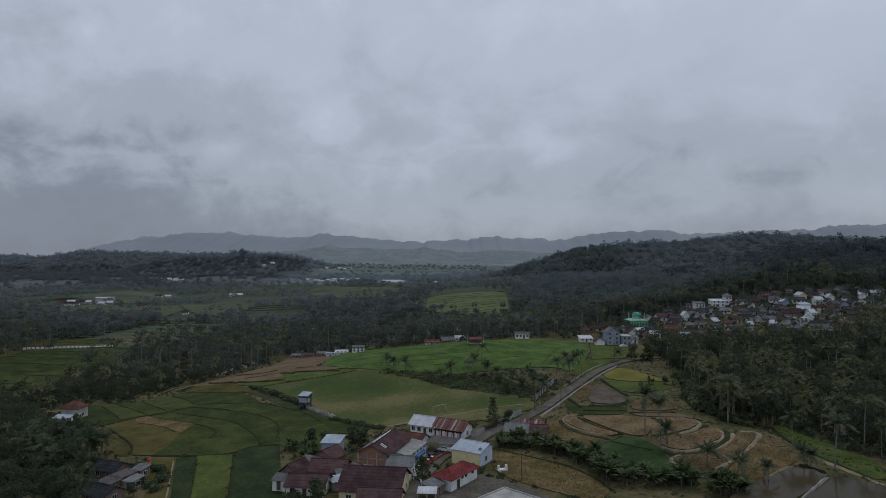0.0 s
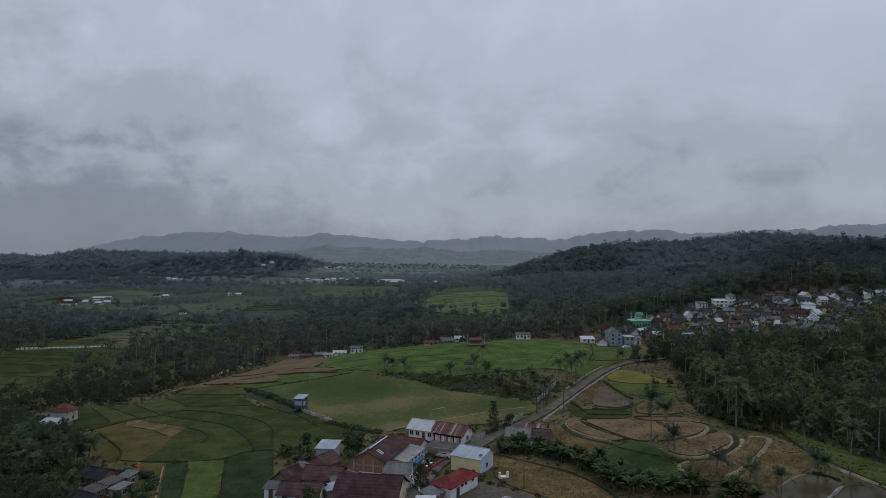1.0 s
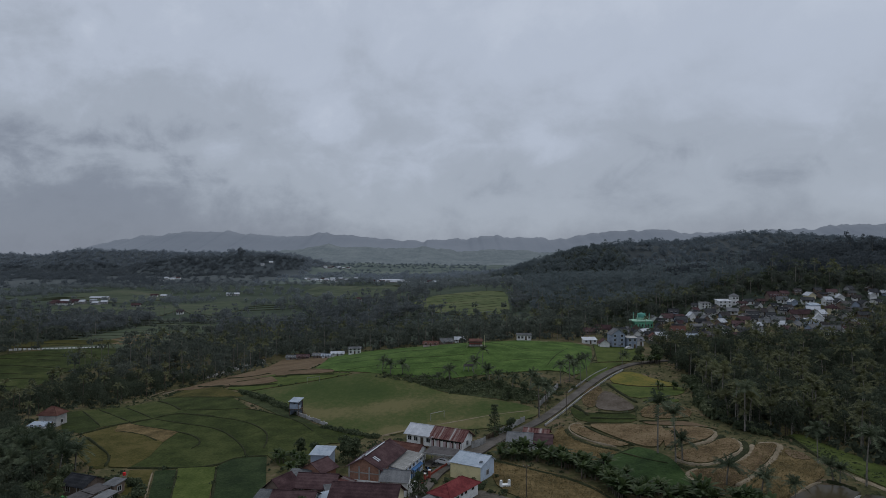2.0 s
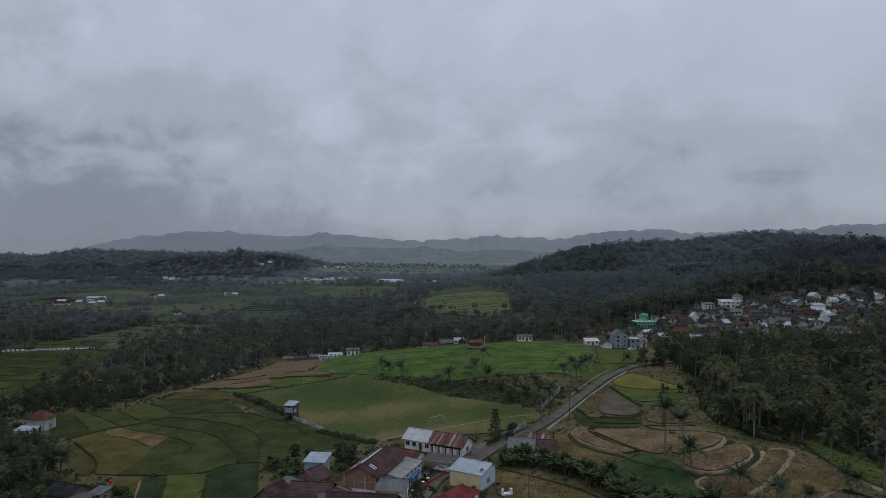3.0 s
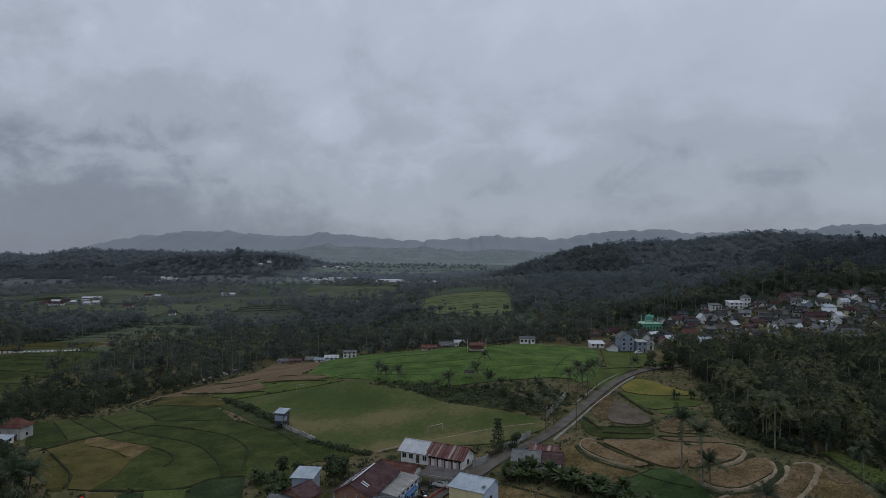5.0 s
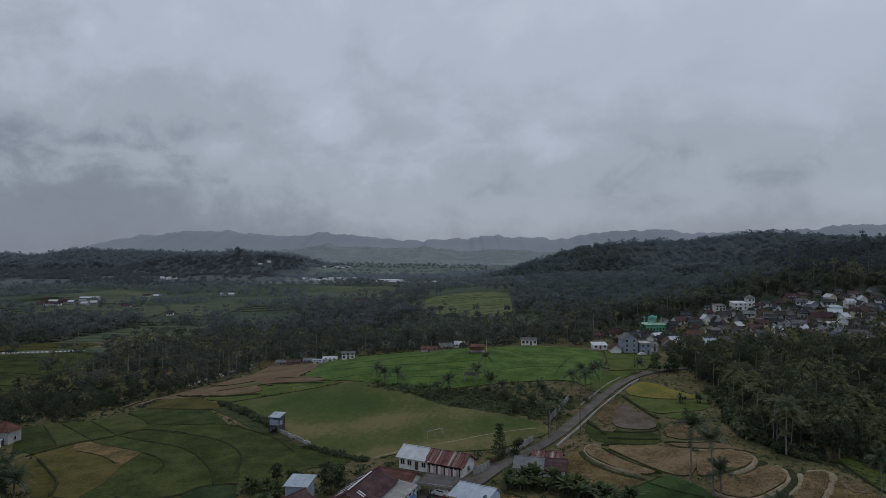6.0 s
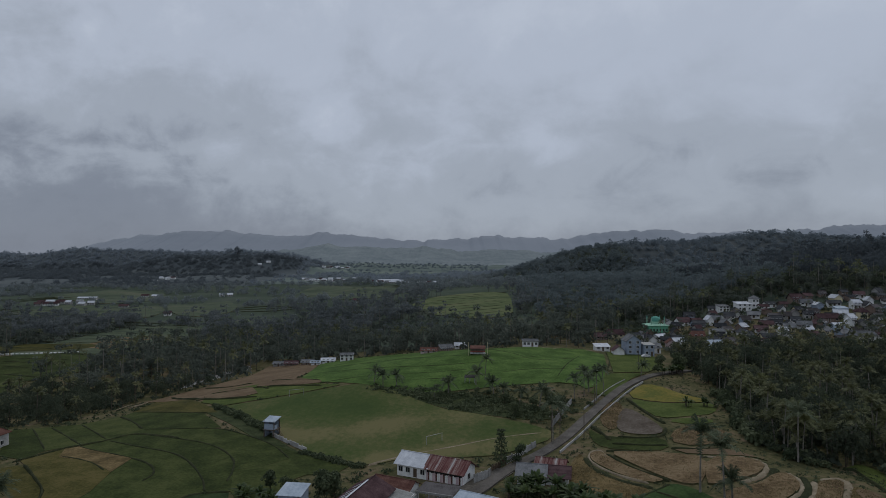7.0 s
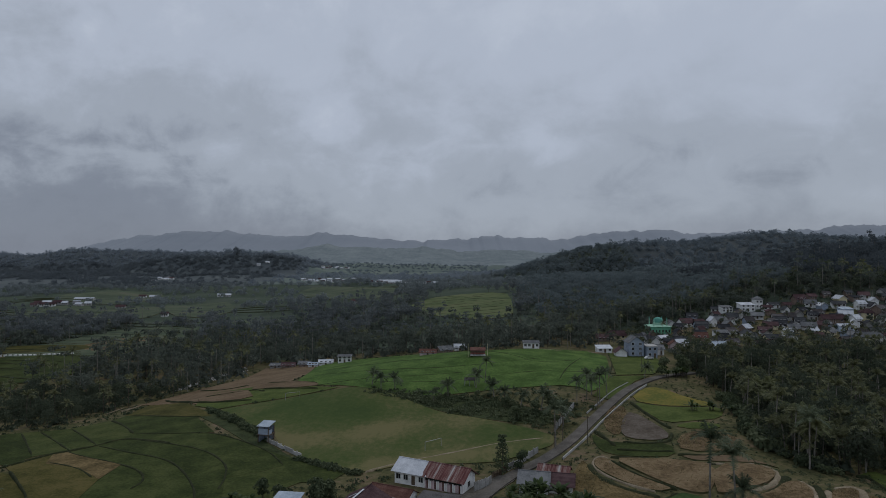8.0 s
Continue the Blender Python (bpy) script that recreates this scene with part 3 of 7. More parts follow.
tagged(land, "rough green and brown valley land under grass and scrub", "ground", "", "structure")


# ---- far mountains ----
def mountains(name, distance, profile, depth, label, mat=HILL_FAR, rugged=15, foot=20):
    px, pz = np.array(profile, float).T
    u = np.linspace(px[0], px[-1], 800)
    z = np.interp(u, px, pz)
    rough = np.array([noise.fractal(Vector((a / 85, distance / 100, 0)), 0.8, 2.1, 8) for a in u])
    z = z + rugged * rough
    rows = []
    for k in range(13):
        f = k / 12
        n = np.array([noise.fractal(Vector((a / 180, f * 4 + distance, 1)), 1.0, 2.0, 5) for a in u])
        back = distance - depth * (1 - f)
        rows.append(np.column_stack([u, np.full(len(u), back) + 0.06 * depth * n * (1 - f), foot + (z - foot) * (f ** 1.3) + 1.4 * rugged * n * (1 - f) * f * 2]))
    rows.append(np.column_stack([u, np.full(len(u), distance + 250), np.full(len(u), 0)]))
    v = np.concatenate(rows)
    m = len(u)
    faces = [(r * m + i, r * m + i + 1, (r + 1) * m + i + 1, (r + 1) * m + i) for r in range(13) for i in range(m - 1)]
    return tagged(new(name, mesh_of(name, v, faces, mat, smooth=True)), label, "mountains", "", "structure")


# no mist is built: both ranges carry it in their colour
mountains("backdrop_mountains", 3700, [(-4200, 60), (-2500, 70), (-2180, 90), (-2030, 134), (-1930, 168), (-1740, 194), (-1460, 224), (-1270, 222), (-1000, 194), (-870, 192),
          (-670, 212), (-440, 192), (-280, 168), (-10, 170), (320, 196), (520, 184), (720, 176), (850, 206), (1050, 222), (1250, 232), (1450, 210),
          (1700, 221), (2100, 232), (2300, 258), (2600, 264), (4200, 200)], 900, "mountain range behind the valley, mist painted as grey tint")
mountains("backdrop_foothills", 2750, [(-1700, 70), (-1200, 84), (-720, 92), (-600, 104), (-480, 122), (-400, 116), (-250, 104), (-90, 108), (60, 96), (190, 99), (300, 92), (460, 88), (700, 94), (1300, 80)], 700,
          "wooded foothills at the valley's far end, colour paled as haze", HILL_MID, rugged=9, foot=22)

# ---- cultivated land: paddies of the western terrace ----
GREEN_RICE = "paddy of young green rice between earth bunds"
paddies = "western rice paddies"
for outline, mat, label in (
        ([(-143, 250), (-136, 252), (-111, 219), (-112, 211), (-122, 216)], RICE, GREEN_RICE),
        ([(-136, 252), (-130, 252), (-104, 224), (-111, 219)], RICE, "narrow paddy of young green rice"),
        ([(-130, 252), (-121, 254), (-98, 228), (-104, 224)], RICE, GREEN_RICE)):
    field("rice_paddy", mat, outline, label, "rice field", 0.2, soft=0, group=paddies)
for outline in ([(-121, 254), (-113, 264), (-102, 252), (-94, 241), (-95, 236), (-98, 228)],
                [(-113, 264), (-112, 272), (-90, 262), (-82, 260), (-68, 238), (-82, 239), (-94, 241), (-102, 252)],
                [(-94, 241), (-82, 239), (-68, 237), (-57, 228), (-46, 218), (-39, 206), (-43, 202), (-51, 198), (-54, 208), (-64, 220), (-78, 228), (-95, 236)],
                [(-95, 236), (-78, 228), (-64, 220), (-54, 208), (-51, 198), (-47, 184), (-53, 184), (-56, 192), (-65, 206), (-73, 214), (-85, 220), (-98, 228)]):
    field("rice_paddy", RICE, outline, GREEN_RICE, "rice field", 0.22, soft=0, group=paddies)
for outline in ([(-98, 228), (-85, 220), (-73, 214), (-65, 206), (-56, 192), (-53, 184), (-56, 183), (-59, 178), (-70, 197), (-74, 204), (-82, 210), (-99, 219), (-103, 222)],
                [(-82, 210), (-74, 204), (-70, 197), (-59, 178), (-67, 176), (-81, 177), (-80, 186), (-82, 199)],
                [(-47, 184), (-51, 198), (-43, 202), (-39, 206), (-32, 194), (-35, 190), (-35, 176), (-41, 174)],
                [(-39, 206), (-46, 218), (-34, 208), (-22, 201), (-25, 194), (-32, 194)]):
    field("rice_paddy", RICE, outline, GREEN_RICE, "rice field", 0.18, soft=0, group=paddies)
field("rice_paddy", RIPE, [(-112, 272), (-120, 308), (-108, 302), (-82, 268), (-77, 260), (-82, 260), (-90, 262)], "dull olive paddy beside bare terraces", "rice field", 0.2, soft=0, group=paddies)
field("rice_paddy", STRAW, [(-106, 220), (-103, 222), (-99, 219), (-82, 210), (-82, 199), (-92, 208), (-103, 212)], "yellow brown paddy of ripening rice", "rice field", 0.3, soft=0, group=paddies)
field("rice_paddy", RIPE, [(-112, 210), (-106, 220), (-103, 212), (-92, 208), (-82, 199), (-80, 186), (-81, 177), (-87, 178), (-91, 187), (-99, 196), (-109, 207)], "yellowing paddy with a curved edge", "rice field", 0.26, soft=0, group=paddies)
field("rice_paddy", RIPE, [(-115, 204), (-109, 207), (-99, 196), (-91, 187), (-87, 178), (-90, 176), (-98, 185)], "curved strip of yellowing rice below the bund", "rice field", 0.1, soft=1, group=paddies)
field("rice_paddy", RICE_LIME, [(-68, 176), (-58, 176), (-49, 144), (-44, 124), (-52, 124), (-57, 144)], "lime green seedling paddy beside darker rice", "rice field", 0.25, soft=0, group=paddies)
field("rice_paddy", RICE_DARK, [(-58, 176), (-56, 183), (-47, 183), (-36, 142), (-31, 122), (-43, 122), (-48, 144)], "dark green flooded rice paddy beside houses", "rice field", 0.2, soft=0, group=paddies)
field("rice_paddy", RIPE, [(-80, 175), (-74, 175), (-63, 145), (-56, 124), (-63, 124), (-68, 145)], "olive nursery plot with weedy rows", "rice field", 0.2, soft=0, group=paddies)
field("rice_paddy", RICE_DARK, [(-73, 174), (-68, 175), (-57, 144), (-52, 124), (-56, 124), (-62, 145)], "dark nursery bed edged with pale sheeting", "rice field", 0.25, soft=0, group=paddies)
bund([(-114, 209), (-107, 221), (-98, 228), (-95, 236), (-82, 231), (-77, 228)], width=1.0, high=0.6)
bund([(-94, 241), (-82, 239), (-68, 237.5), (-57, 228), (-46, 218), (-39, 206)])
bund([(-95, 236), (-78, 228), (-64, 220), (-54, 208), (-51, 198), (-50, 190)])
bund([(-98, 228), (-85, 220), (-73, 214), (-65, 206), (-56, 192), (-53, 184)])
bund([(-104, 223), (-99, 219), (-82, 210), (-74, 204), (-70, 197), (-71, 192)])
bund([(-136, 252), (-111, 219)], width=0.7, high=0.4)
bund([(-130, 252), (-104, 224)], width=0.8)
bund([(-121, 254), (-98, 228)], width=0.8)
bund([(-113, 264), (-102, 252), (-94, 241)], width=1.2, high=0.6)
bund([(-112, 272), (-90, 262), (-80, 260)], width=1.0)
bund([(-109, 207), (-99, 196), (-91, 187), (-88, 178)], width=0.8, high=0.6)
bund([(-103, 213), (-92, 208), (-84, 200)], width=0.7, high=0.4)
bund([(-82, 177), (-67, 176), (-58, 177), (-56, 183), (-47, 184)], width=0.9)
bund([(-68, 176), (-57, 144), (-52, 124)], width=0.6, high=0.4)
bund([(-58, 176), (-48, 144), (-43, 122)], width=0.9, high=0.5)
for line in ([(-74, 175), (-63, 145), (-57, 126)], [(-73, 173.5), (-67.5, 174.5)], [(-72, 172), (-68, 172.6), (-69, 170)]):
    bund(line, PALE_BUND, 0.28, 0.35, "seedbed_edge", "pale plastic edging of a seedbed", 0, category="edging")

# ---- football pitch ----
field("football_pitch", PITCH, [(-79, 268), (-69, 274), (-56, 281), (-38, 292), (-26, 290), (-1, 258), (14, 246), (31, 226), (33, 216), (20, 207), (12, 204), (-8, 206), (-17, 200),
      (-22, 202), (-34, 210), (-48, 226), (-63, 248)], "worn grass football pitch with yellowed bare patches", "football pitch", 0.25, soft=1)
field("grass_bank", GRASS_DARK, [(-32.8, 284), (-13.8, 284), (3.9, 276), (18.1, 267), (32.8, 252), (37, 240), (33, 233), (24, 238), (13.4, 246), (0, 259), (-12, 270), (-23.0, 279)], "dark overgrown bank above the pitch", "bank", 0.24, soft=1)
field("grass_bank", GRASS_DARK, [(-85, 272), (-80, 268), (-64, 248), (-49, 226), (-38, 212), (-41, 210), (-53, 224), (-68, 244), (-84, 264)], "strip of rank grass between rice and pitch", "bank", 0.16, soft=0)
bund([(-18, 200), (-8, 208), (3, 213), (17, 220), (30, 221)], PALE_BUND, 0.55, 0.34, "footpath", "trodden earth path beside the pitch", category="path")

# ---- bare terraces and upper rice ----
field("terrace", CLAY, [(-132, 300), (-122, 313), (-112, 329), (-97, 360), (-99, 405), (-67, 392), (-62, 342), (-65, 320), (-96, 315), (-89, 280), (-100, 292), (-122, 309)],
      "bare brown harvested terrace above the valley", "terrace", 0.25, soft=0)
field("terrace", RICE_LIME, [(-90, 279), (-96, 315), (-65, 320), (-57, 304), (-40, 293), (-56, 283), (-69, 276), (-79, 270)], "green grassy terrace steps beside the pitch", "terrace", 0.3, soft=0)
for outline in ([(-90, 283), (-97, 300), (-94, 314), (-80, 309), (-77, 302), (-70, 285)], [(-80, 310), (-76, 323), (-66, 322), (-49, 305), (-50, 298), (-72, 306)]):
    field("terrace_strip", CLAY, outline, "bare brown strip of a stepped terrace", "terrace", 0.55, soft=1)
bund([(-117, 315), (-100, 292), (-89, 282), (-69, 282)], width=1.5, high=1.0)
bund([(-108, 330), (-95, 322), (-84, 326)], width=1.2, high=0.8)
bund([(-95, 300), (-86, 304), (-76, 307), (-70, 299)], width=1.4, high=1.0)
bund([(-73, 306), (-60, 300), (-47, 294)], width=1.4, high=1.1)
bund([(-76, 324), (-62, 315), (-50, 306)], width=1.2, high=1.0)
field("rice_slope", RICE_BRIGHT, [(-61, 308), (-62, 342), (-66, 388), (-50, 396), (-15, 375), (14, 342), (45, 352), (79, 350), (67, 293), (54, 266), (50, 279), (29, 278), (14, 277), (-6, 274),
      (-24, 286), (-38, 296)], "bright green rice slope rising behind the pitch", "rice field", 0.3, soft=1)
field("rice_paddy", RICE_LIME, [(80, 348), (100, 342), (97, 315), (84, 296), (69, 293)], "yellow green paddy below blue grey houses", "rice field", 0.35, soft=0)
field("rice_paddy", RICE_LIME, [(53, 264), (66, 291), (82, 293), (73, 283), (58, 258)], "yellow green strip beside the road", "rice field", 0.3, soft=0)
for line in ([(-36, 300), (-5, 290), (18, 292), (40, 300), (66, 296)], [(-55, 330), (-25, 318), (0, 308), (25, 310), (44, 322)], [(20, 340), (34, 325), (40, 312), (58, 320)],
             [(-60, 352), (-30, 342), (-6, 330), (10, 322)], [(-52, 300), (-30, 306), (-8, 300), (12, 300)], [(66, 292), (75, 320), (80, 348)], [(45, 285), (52, 305), (64, 330)]):
    bund(line, width=0.6, high=0.4)
for level in np.arange(4.2, 11.6, 0.85):
    # the small steps of the rice slope follow its contours
    run = []
    for bx in np.arange(-46, 76, 6.0):
        by = np.arange(282, 346, 0.5)
        over = np.flatnonzero(height(np.full(by.shape, bx), by) > level)
        if len(over) and over[0] > 0:
            run.append((bx, by[over[0]] + 1.5 * math.sin(bx / 11 + level)))
        elif len(run) > 3:
            break
    if len(run) > 4:
        bund(run[int(level * 7) % 2:len(run) - int(level * 5) % 3], width=0.42, high=0.22, label="low step between rows of the rice slope")
bund([(-66, 388), (-50, 396), (-15, 375), (12, 345)], PALE_BUND, 0.6, 0.3, label="pale footpath along the crest of the rice slope", category="path", name="footpath")
bund([(46, 352), (60, 346), (79, 349)], PALE_BUND, 0.5, 0.4, label="pale low bank beside the rice", category="bund")

# ---- road ----
ROAD = [(-9, 120), (-6.5, 146), (-3.5, 158), (0, 170), (9, 181), (13, 188.5), (19, 197), (28, 205), (37, 218), (48, 239), (63, 266), (77, 284), (92, 297), (104, 305)]
ribbon("road", ROAD, 3.2, ASPHALT, "narrow worn grey village road climbing past paddies", "road", 0.45)
ribbon("road_kerb", [(31, 203), (40, 217), (51, 238), (66, 264), (76, 278)], 0.24, CONCRETE, "pale concrete edge wall of the village road", "kerb", 0.62)
ribbon("road_kerb", [(46, 243), (60, 268), (70, 281)], 0.22, CONCRETE, "thin pale concrete road edge", "kerb", 0.55)

field("yard", DIRT, [(-2, 144), (6, 157), (13, 152), (22, 143), (27, 128), (26, 116), (-5, 116)], "trodden grey yard between houses", "yard", 0.18, soft=1)
field("yard", DIRT, [(-6, 172), (0, 182), (12, 196), (20, 195), (12, 184), (4, 176), (2, 170)], "trodden yard before the old hall", "yard", 0.22, soft=1)

# ---- eastern terraces ----
east = "eastern rice terraces"
field("rice_paddy", GOLD, [(63.8, 258.0), (73.3, 273.6), (79.7, 274.9), (84.7, 260.2), (92.7, 252.3), (81.0, 248.9), (71.3, 249.7)], "golden ripe rice paddy beside the road", "rice field", 0.3, soft=1, group=east)
field("rice_paddy", RICE_LIME, [(63.7, 256.0), (71.0, 248.7), (80.6, 247.7), (91.8, 249.9), (83.8, 233.4), (74.6, 229.4), (65.0, 227.7), (64.4, 240.8)], "green paddy below ripe rice", "rice field", 0.22, soft=1, group=east)
field("rice_paddy", RICE_LIME, [(65.4, 224.4), (75.2, 228.1), (80.8, 222.9), (71.4, 219.4)], "narrow green strip above brown stubble", "rice field", 0.22, soft=1, group=east)
field("rice_paddy", STUBBLE, [(47.0, 226.2), (51.9, 243.2), (57.5, 252.7), (60.0, 247.9), (53.4, 227.7), (48.5, 216.5)], "brown strip of weeds beside grey mud", "rice field", 0.2, soft=1, group=east)
field("rice_paddy", FALLOW, [(55.4, 236.1), (60.5, 244.7), (62.2, 223.0), (61.8, 213.5), (57.3, 210.7), (50.6, 214.2), (50.3, 221.1)], "grey fallow paddy of cracked mud", "rice field", 0.3, soft=1, group=east)
field("rice_paddy", RICE, [(42.6, 222.3), (44.4, 213.9), (51.3, 209.3), (59.7, 208.7), (57.8, 198.3), (49.0, 200.0), (42.3, 203.5), (40.9, 211.3)], "green weedy step between terraces", "rice field", 0.2, soft=1, group=east)
field("rice_paddy", STUBBLE, [(62.6, 212.7), (71.4, 219.4), (76.7, 217.9), (78.9, 211.3), (73.8, 201.7), (60.1, 201.4)], "small brown stubble paddy below palms", "rice field", 0.3, soft=1, group=east)
field("rice_paddy", CLAY, [(58.1, 199.5), (72.9, 199.3), (77.5, 187.9), (76.6, 192.4), (61.3, 194.0)], "narrow bare brown step under palms", "rice field", 0.25, soft=1, group=east)
field("rice_paddy", STUBBLE, [(42.6, 200.0), (48.7, 198.7), (57.0, 195.8), (63.9, 191.3), (57.3, 176.5), (53.8, 176.1), (50.6, 180.3), (46.5, 189.8)], "grey brown fallow terrace with a straight dark bund", "rice field", 0.4, soft=1, group=east)
field("rice_paddy", STUBBLE, [(63.9, 191.3), (73.0, 190.8), (74.7, 185.3), (71.0, 179.3), (64.8, 176.3), (59.1, 174.8), (57.2, 176.0)], "brown stubble terrace with a pale curved edge", "rice field", 0.45, soft=1, group=east)
field("rice_paddy", STUBBLE, [(38.5, 201.0), (41.4, 201.0), (44.2, 190.6), (47.5, 184.0), (50.4, 179.8), (46.4, 179.1), (42.0, 184.9), (38.3, 192.8), (37.4, 196.9)], "brown stubble paddy with a hooked bund", "rice field", 0.35, soft=1, group=east)
field("rice_paddy", STRAW, [(36.0, 196.9), (37.6, 187.3), (41.1, 180.8), (46.1, 175.7), (42.4, 173.2), (37.4, 171.6), (33.5, 174.7), (30.2, 181.2), (30.7, 191.5), (35.7, 202.0)], "brown and olive paddy below the road", "rice field", 0.15, soft=1, group=east)
field("rice_paddy", STUBBLE, [(60.1, 171.8), (63.8, 172.7), (68.4, 174.4), (73.3, 178.6), (76.8, 179.4), (76.6, 174.9), (74.6, 170.7), (70.3, 167.1), (66.6, 164.6), (63.4, 163.0), (61.0, 163.3), (58.3, 165.9), (57.7, 169.2)], "round ended stubble terrace with pale bund", "rice field", 0.35, soft=1, group=east)
field("rice_paddy", STUBBLE, [(81.2, 175.6), (88.1, 177.9), (80.6, 166.4), (73.1, 158.1), (66.9, 152.2), (63.5, 149.9), (59.8, 147.0), (58.1, 149.7), (56.6, 152.8), (56.3, 156.3), (57.1, 158.5), (59.9, 159.8), (64.6, 159.7), (69.6, 162.0), (74.7, 166.3), (78.1, 170.8)], "curved stubble terrace with a broad pale bund", "rice field", 0.3, soft=1, group=east)
field("rice_paddy", STRAW, [(86.7, 173.2), (89.2, 170.9), (89.5, 163.1), (87.2, 155.5), (81.4, 150.1), (71.2, 142.0), (64.7, 137.2), (60.7, 139.5), (60.2, 144.3), (64.8, 149.6), (71.2, 155.5), (79.5, 164.1)], "olive brown paddy beside the pond", "rice field", 0.2, soft=1, group=east)
field("bare_patch", CLAY, [(86.2, 171.5), (89.7, 171.0), (89.7, 164.8), (85.4, 164.2), (84.3, 167.2)], "patch of bare reddish soil in olive grass", "soil", 0.32, soft=1, group=east)
field("rice_paddy", RICE_LIME, [(96.2, 191.4), (100.3, 192.1), (94.6, 177.5), (92.7, 168.1), (93.3, 159.1), (95.4, 150.1), (97.8, 140.7), (106.6, 153.3), (106.1, 162.4), (105.6, 176.0), (104.9, 185.7), (104.8, 193.1), (103.1, 196.4)], "grassy green strip below the woods", "rice field", 0.2, soft=1, group=east)
field("rice_paddy", RICE_DEEP, [(37.1, 170.0), (46.1, 175.4), (50.7, 178.1), (54.2, 174.1), (56.6, 167.3), (55.9, 157.2), (56.1, 152.1), (58.1, 146.8), (56.7, 140.2), (52.0, 141.1), (48.3, 149.0), (45.3, 155.7), (42.4, 161.6)], "deep green rice paddy below stubble terraces", "rice field", 0.25, soft=1, group=east)
field("rice_paddy", STRAW, [(13.7, 176.5), (18.6, 173.5), (30.9, 161.3), (36.0, 152.7), (38.0, 142.7), (33.0, 135.1), (28.0, 140.0), (19.1, 147.8), (13.2, 155.5), (12.0, 165.6)], "dry straw coloured field beside banana plants", "rice field", 0.2, soft=1, group=east)
bund([(41.1, 196.1), (41.6, 200.2), (40.3, 202.8), (37.9, 200.4), (37.0, 196.5), (38.3, 191.0), (41.9, 184.4), (46.3, 179.2)], PALE_BUND, 0.32, 0.4, label="narrow bare hooked terrace bund")
bund([(36.5, 197.9), (36.3, 192.9), (37.7, 188.1), (41.2, 181.6), (46.3, 176.5)], BUND, 1.5, 0.35, label="dark grassy riser below a terrace edge")
bund([(41.7, 198.9), (44.2, 190.7), (47.6, 184.3), (50.7, 178.9)], BUND, 0.8, 0.7, label="low dark earth bund between rice paddies")
bund([(60.9, 192.6), (67.3, 191.3), (73.3, 191.6)], PALE_BUND, 0.3, 0.35, label="thin pale edge of a stubble terrace")
bund([(72.6, 190.5), (75.1, 188.7), (74.2, 183.3), (71.2, 178.7), (67.3, 176.0), (64.2, 175.1)], PALE_BUND, 0.62, 0.5, label="bare pale curved terrace bund")
bund([(75.5, 182.5), (72.6, 178.1), (68.2, 174.2), (63.7, 172.5), (59.7, 171.7)], BUND, 1.5, 0.3, label="dark grassy riser below a terrace edge")
bund([(76.3, 179.6), (77.2, 177.0), (76.4, 173.4), (74.4, 169.7), (70.6, 166.5), (67.1, 163.9), (63.5, 162.2), (60.6, 162.4), (58.0, 165.0), (57.2, 166.9)], PALE_BUND, 0.55, 0.5, label="bare pale curved terrace bund")
bund([(79.0, 177.9), (76.7, 171.5), (73.4, 166.7), (67.6, 161.7), (62.6, 160.0), (57.9, 160.8), (56.4, 163.8)], BUND, 1.6, 0.3, label="dark grassy riser below a terrace edge")
bund([(79.6, 174.7), (77.4, 170.0), (74.3, 166.0), (69.6, 162.0), (66.4, 159.9)], PALE_BUND, 0.7, 0.45, label="bare pale curved terrace bund")
bund([(59.8, 160.1), (57.2, 158.8), (55.8, 156.2), (56.5, 152.0), (58.0, 148.4), (59.5, 145.5)], PALE_BUND, 0.7, 0.45, label="bare pale curved terrace bund")
bund([(82.0, 176.2), (87.6, 178.2), (86.8, 174.0), (81.0, 165.7), (73.5, 157.4), (67.5, 152.0), (63.8, 149.3)], PALE_BUND, 0.85, 0.45, label="broad bare pale terrace bund")
bund([(63.3, 256.1), (63.7, 242.0), (63.8, 225.7), (64.6, 221.5)], BUND, 1.0, 0.7, label="low dark earth bund between rice paddies")
bund([(48.2, 211.8), (53.0, 208.6), (59.9, 209.3), (63.1, 216.6)], BUND, 0.9, 0.6, label="low dark earth bund between rice paddies")
bund([(43.9, 223.4), (45.1, 215.3), (45.6, 208.7)], BUND, 1.2, 0.8, label="low dark earth bund between rice paddies")
bund([(45.0, 206.2), (51.6, 203.1), (58.4, 201.6)], BUND, 0.8, 0.7, label="low dark earth bund between rice paddies")
bund([(58.1, 199.6), (64.3, 197.7), (73.3, 199.2)], BUND, 0.9, 0.6, label="low dark earth bund between rice paddies")
bund([(42.2, 201.4), (48.7, 198.7), (57.0, 195.6), (61.1, 193.3)], BUND, 0.8, 0.5, label="low dark earth bund between rice paddies")
bund([(36.7, 169.6), (45.9, 174.7), (50.4, 177.6)], BUND, 0.8, 0.4, label="low dark earth bund between rice paddies")
bund([(45.9, 174.7), (50.3, 168.7), (54.8, 164.3)], BUND, 0.6, 0.5, label="low dark earth bund between rice paddies")
bund([(42.6, 160.2), (45.0, 154.9), (47.0, 148.9)], BUND, 1.0, 0.8, label="low dark earth bund between rice paddies")
bund([(96.1, 191.2), (99.6, 191.3), (93.8, 176.0), (92.2, 167.3), (92.9, 158.5)], BUND, 0.9, 0.8, label="dark grassy bank of a field ditch")
bund([(90.5, 165.0), (91.5, 157.2), (92.5, 154.2)], PALE_BUND, 0.35, 0.5, label="pale concrete edge of a field ditch")
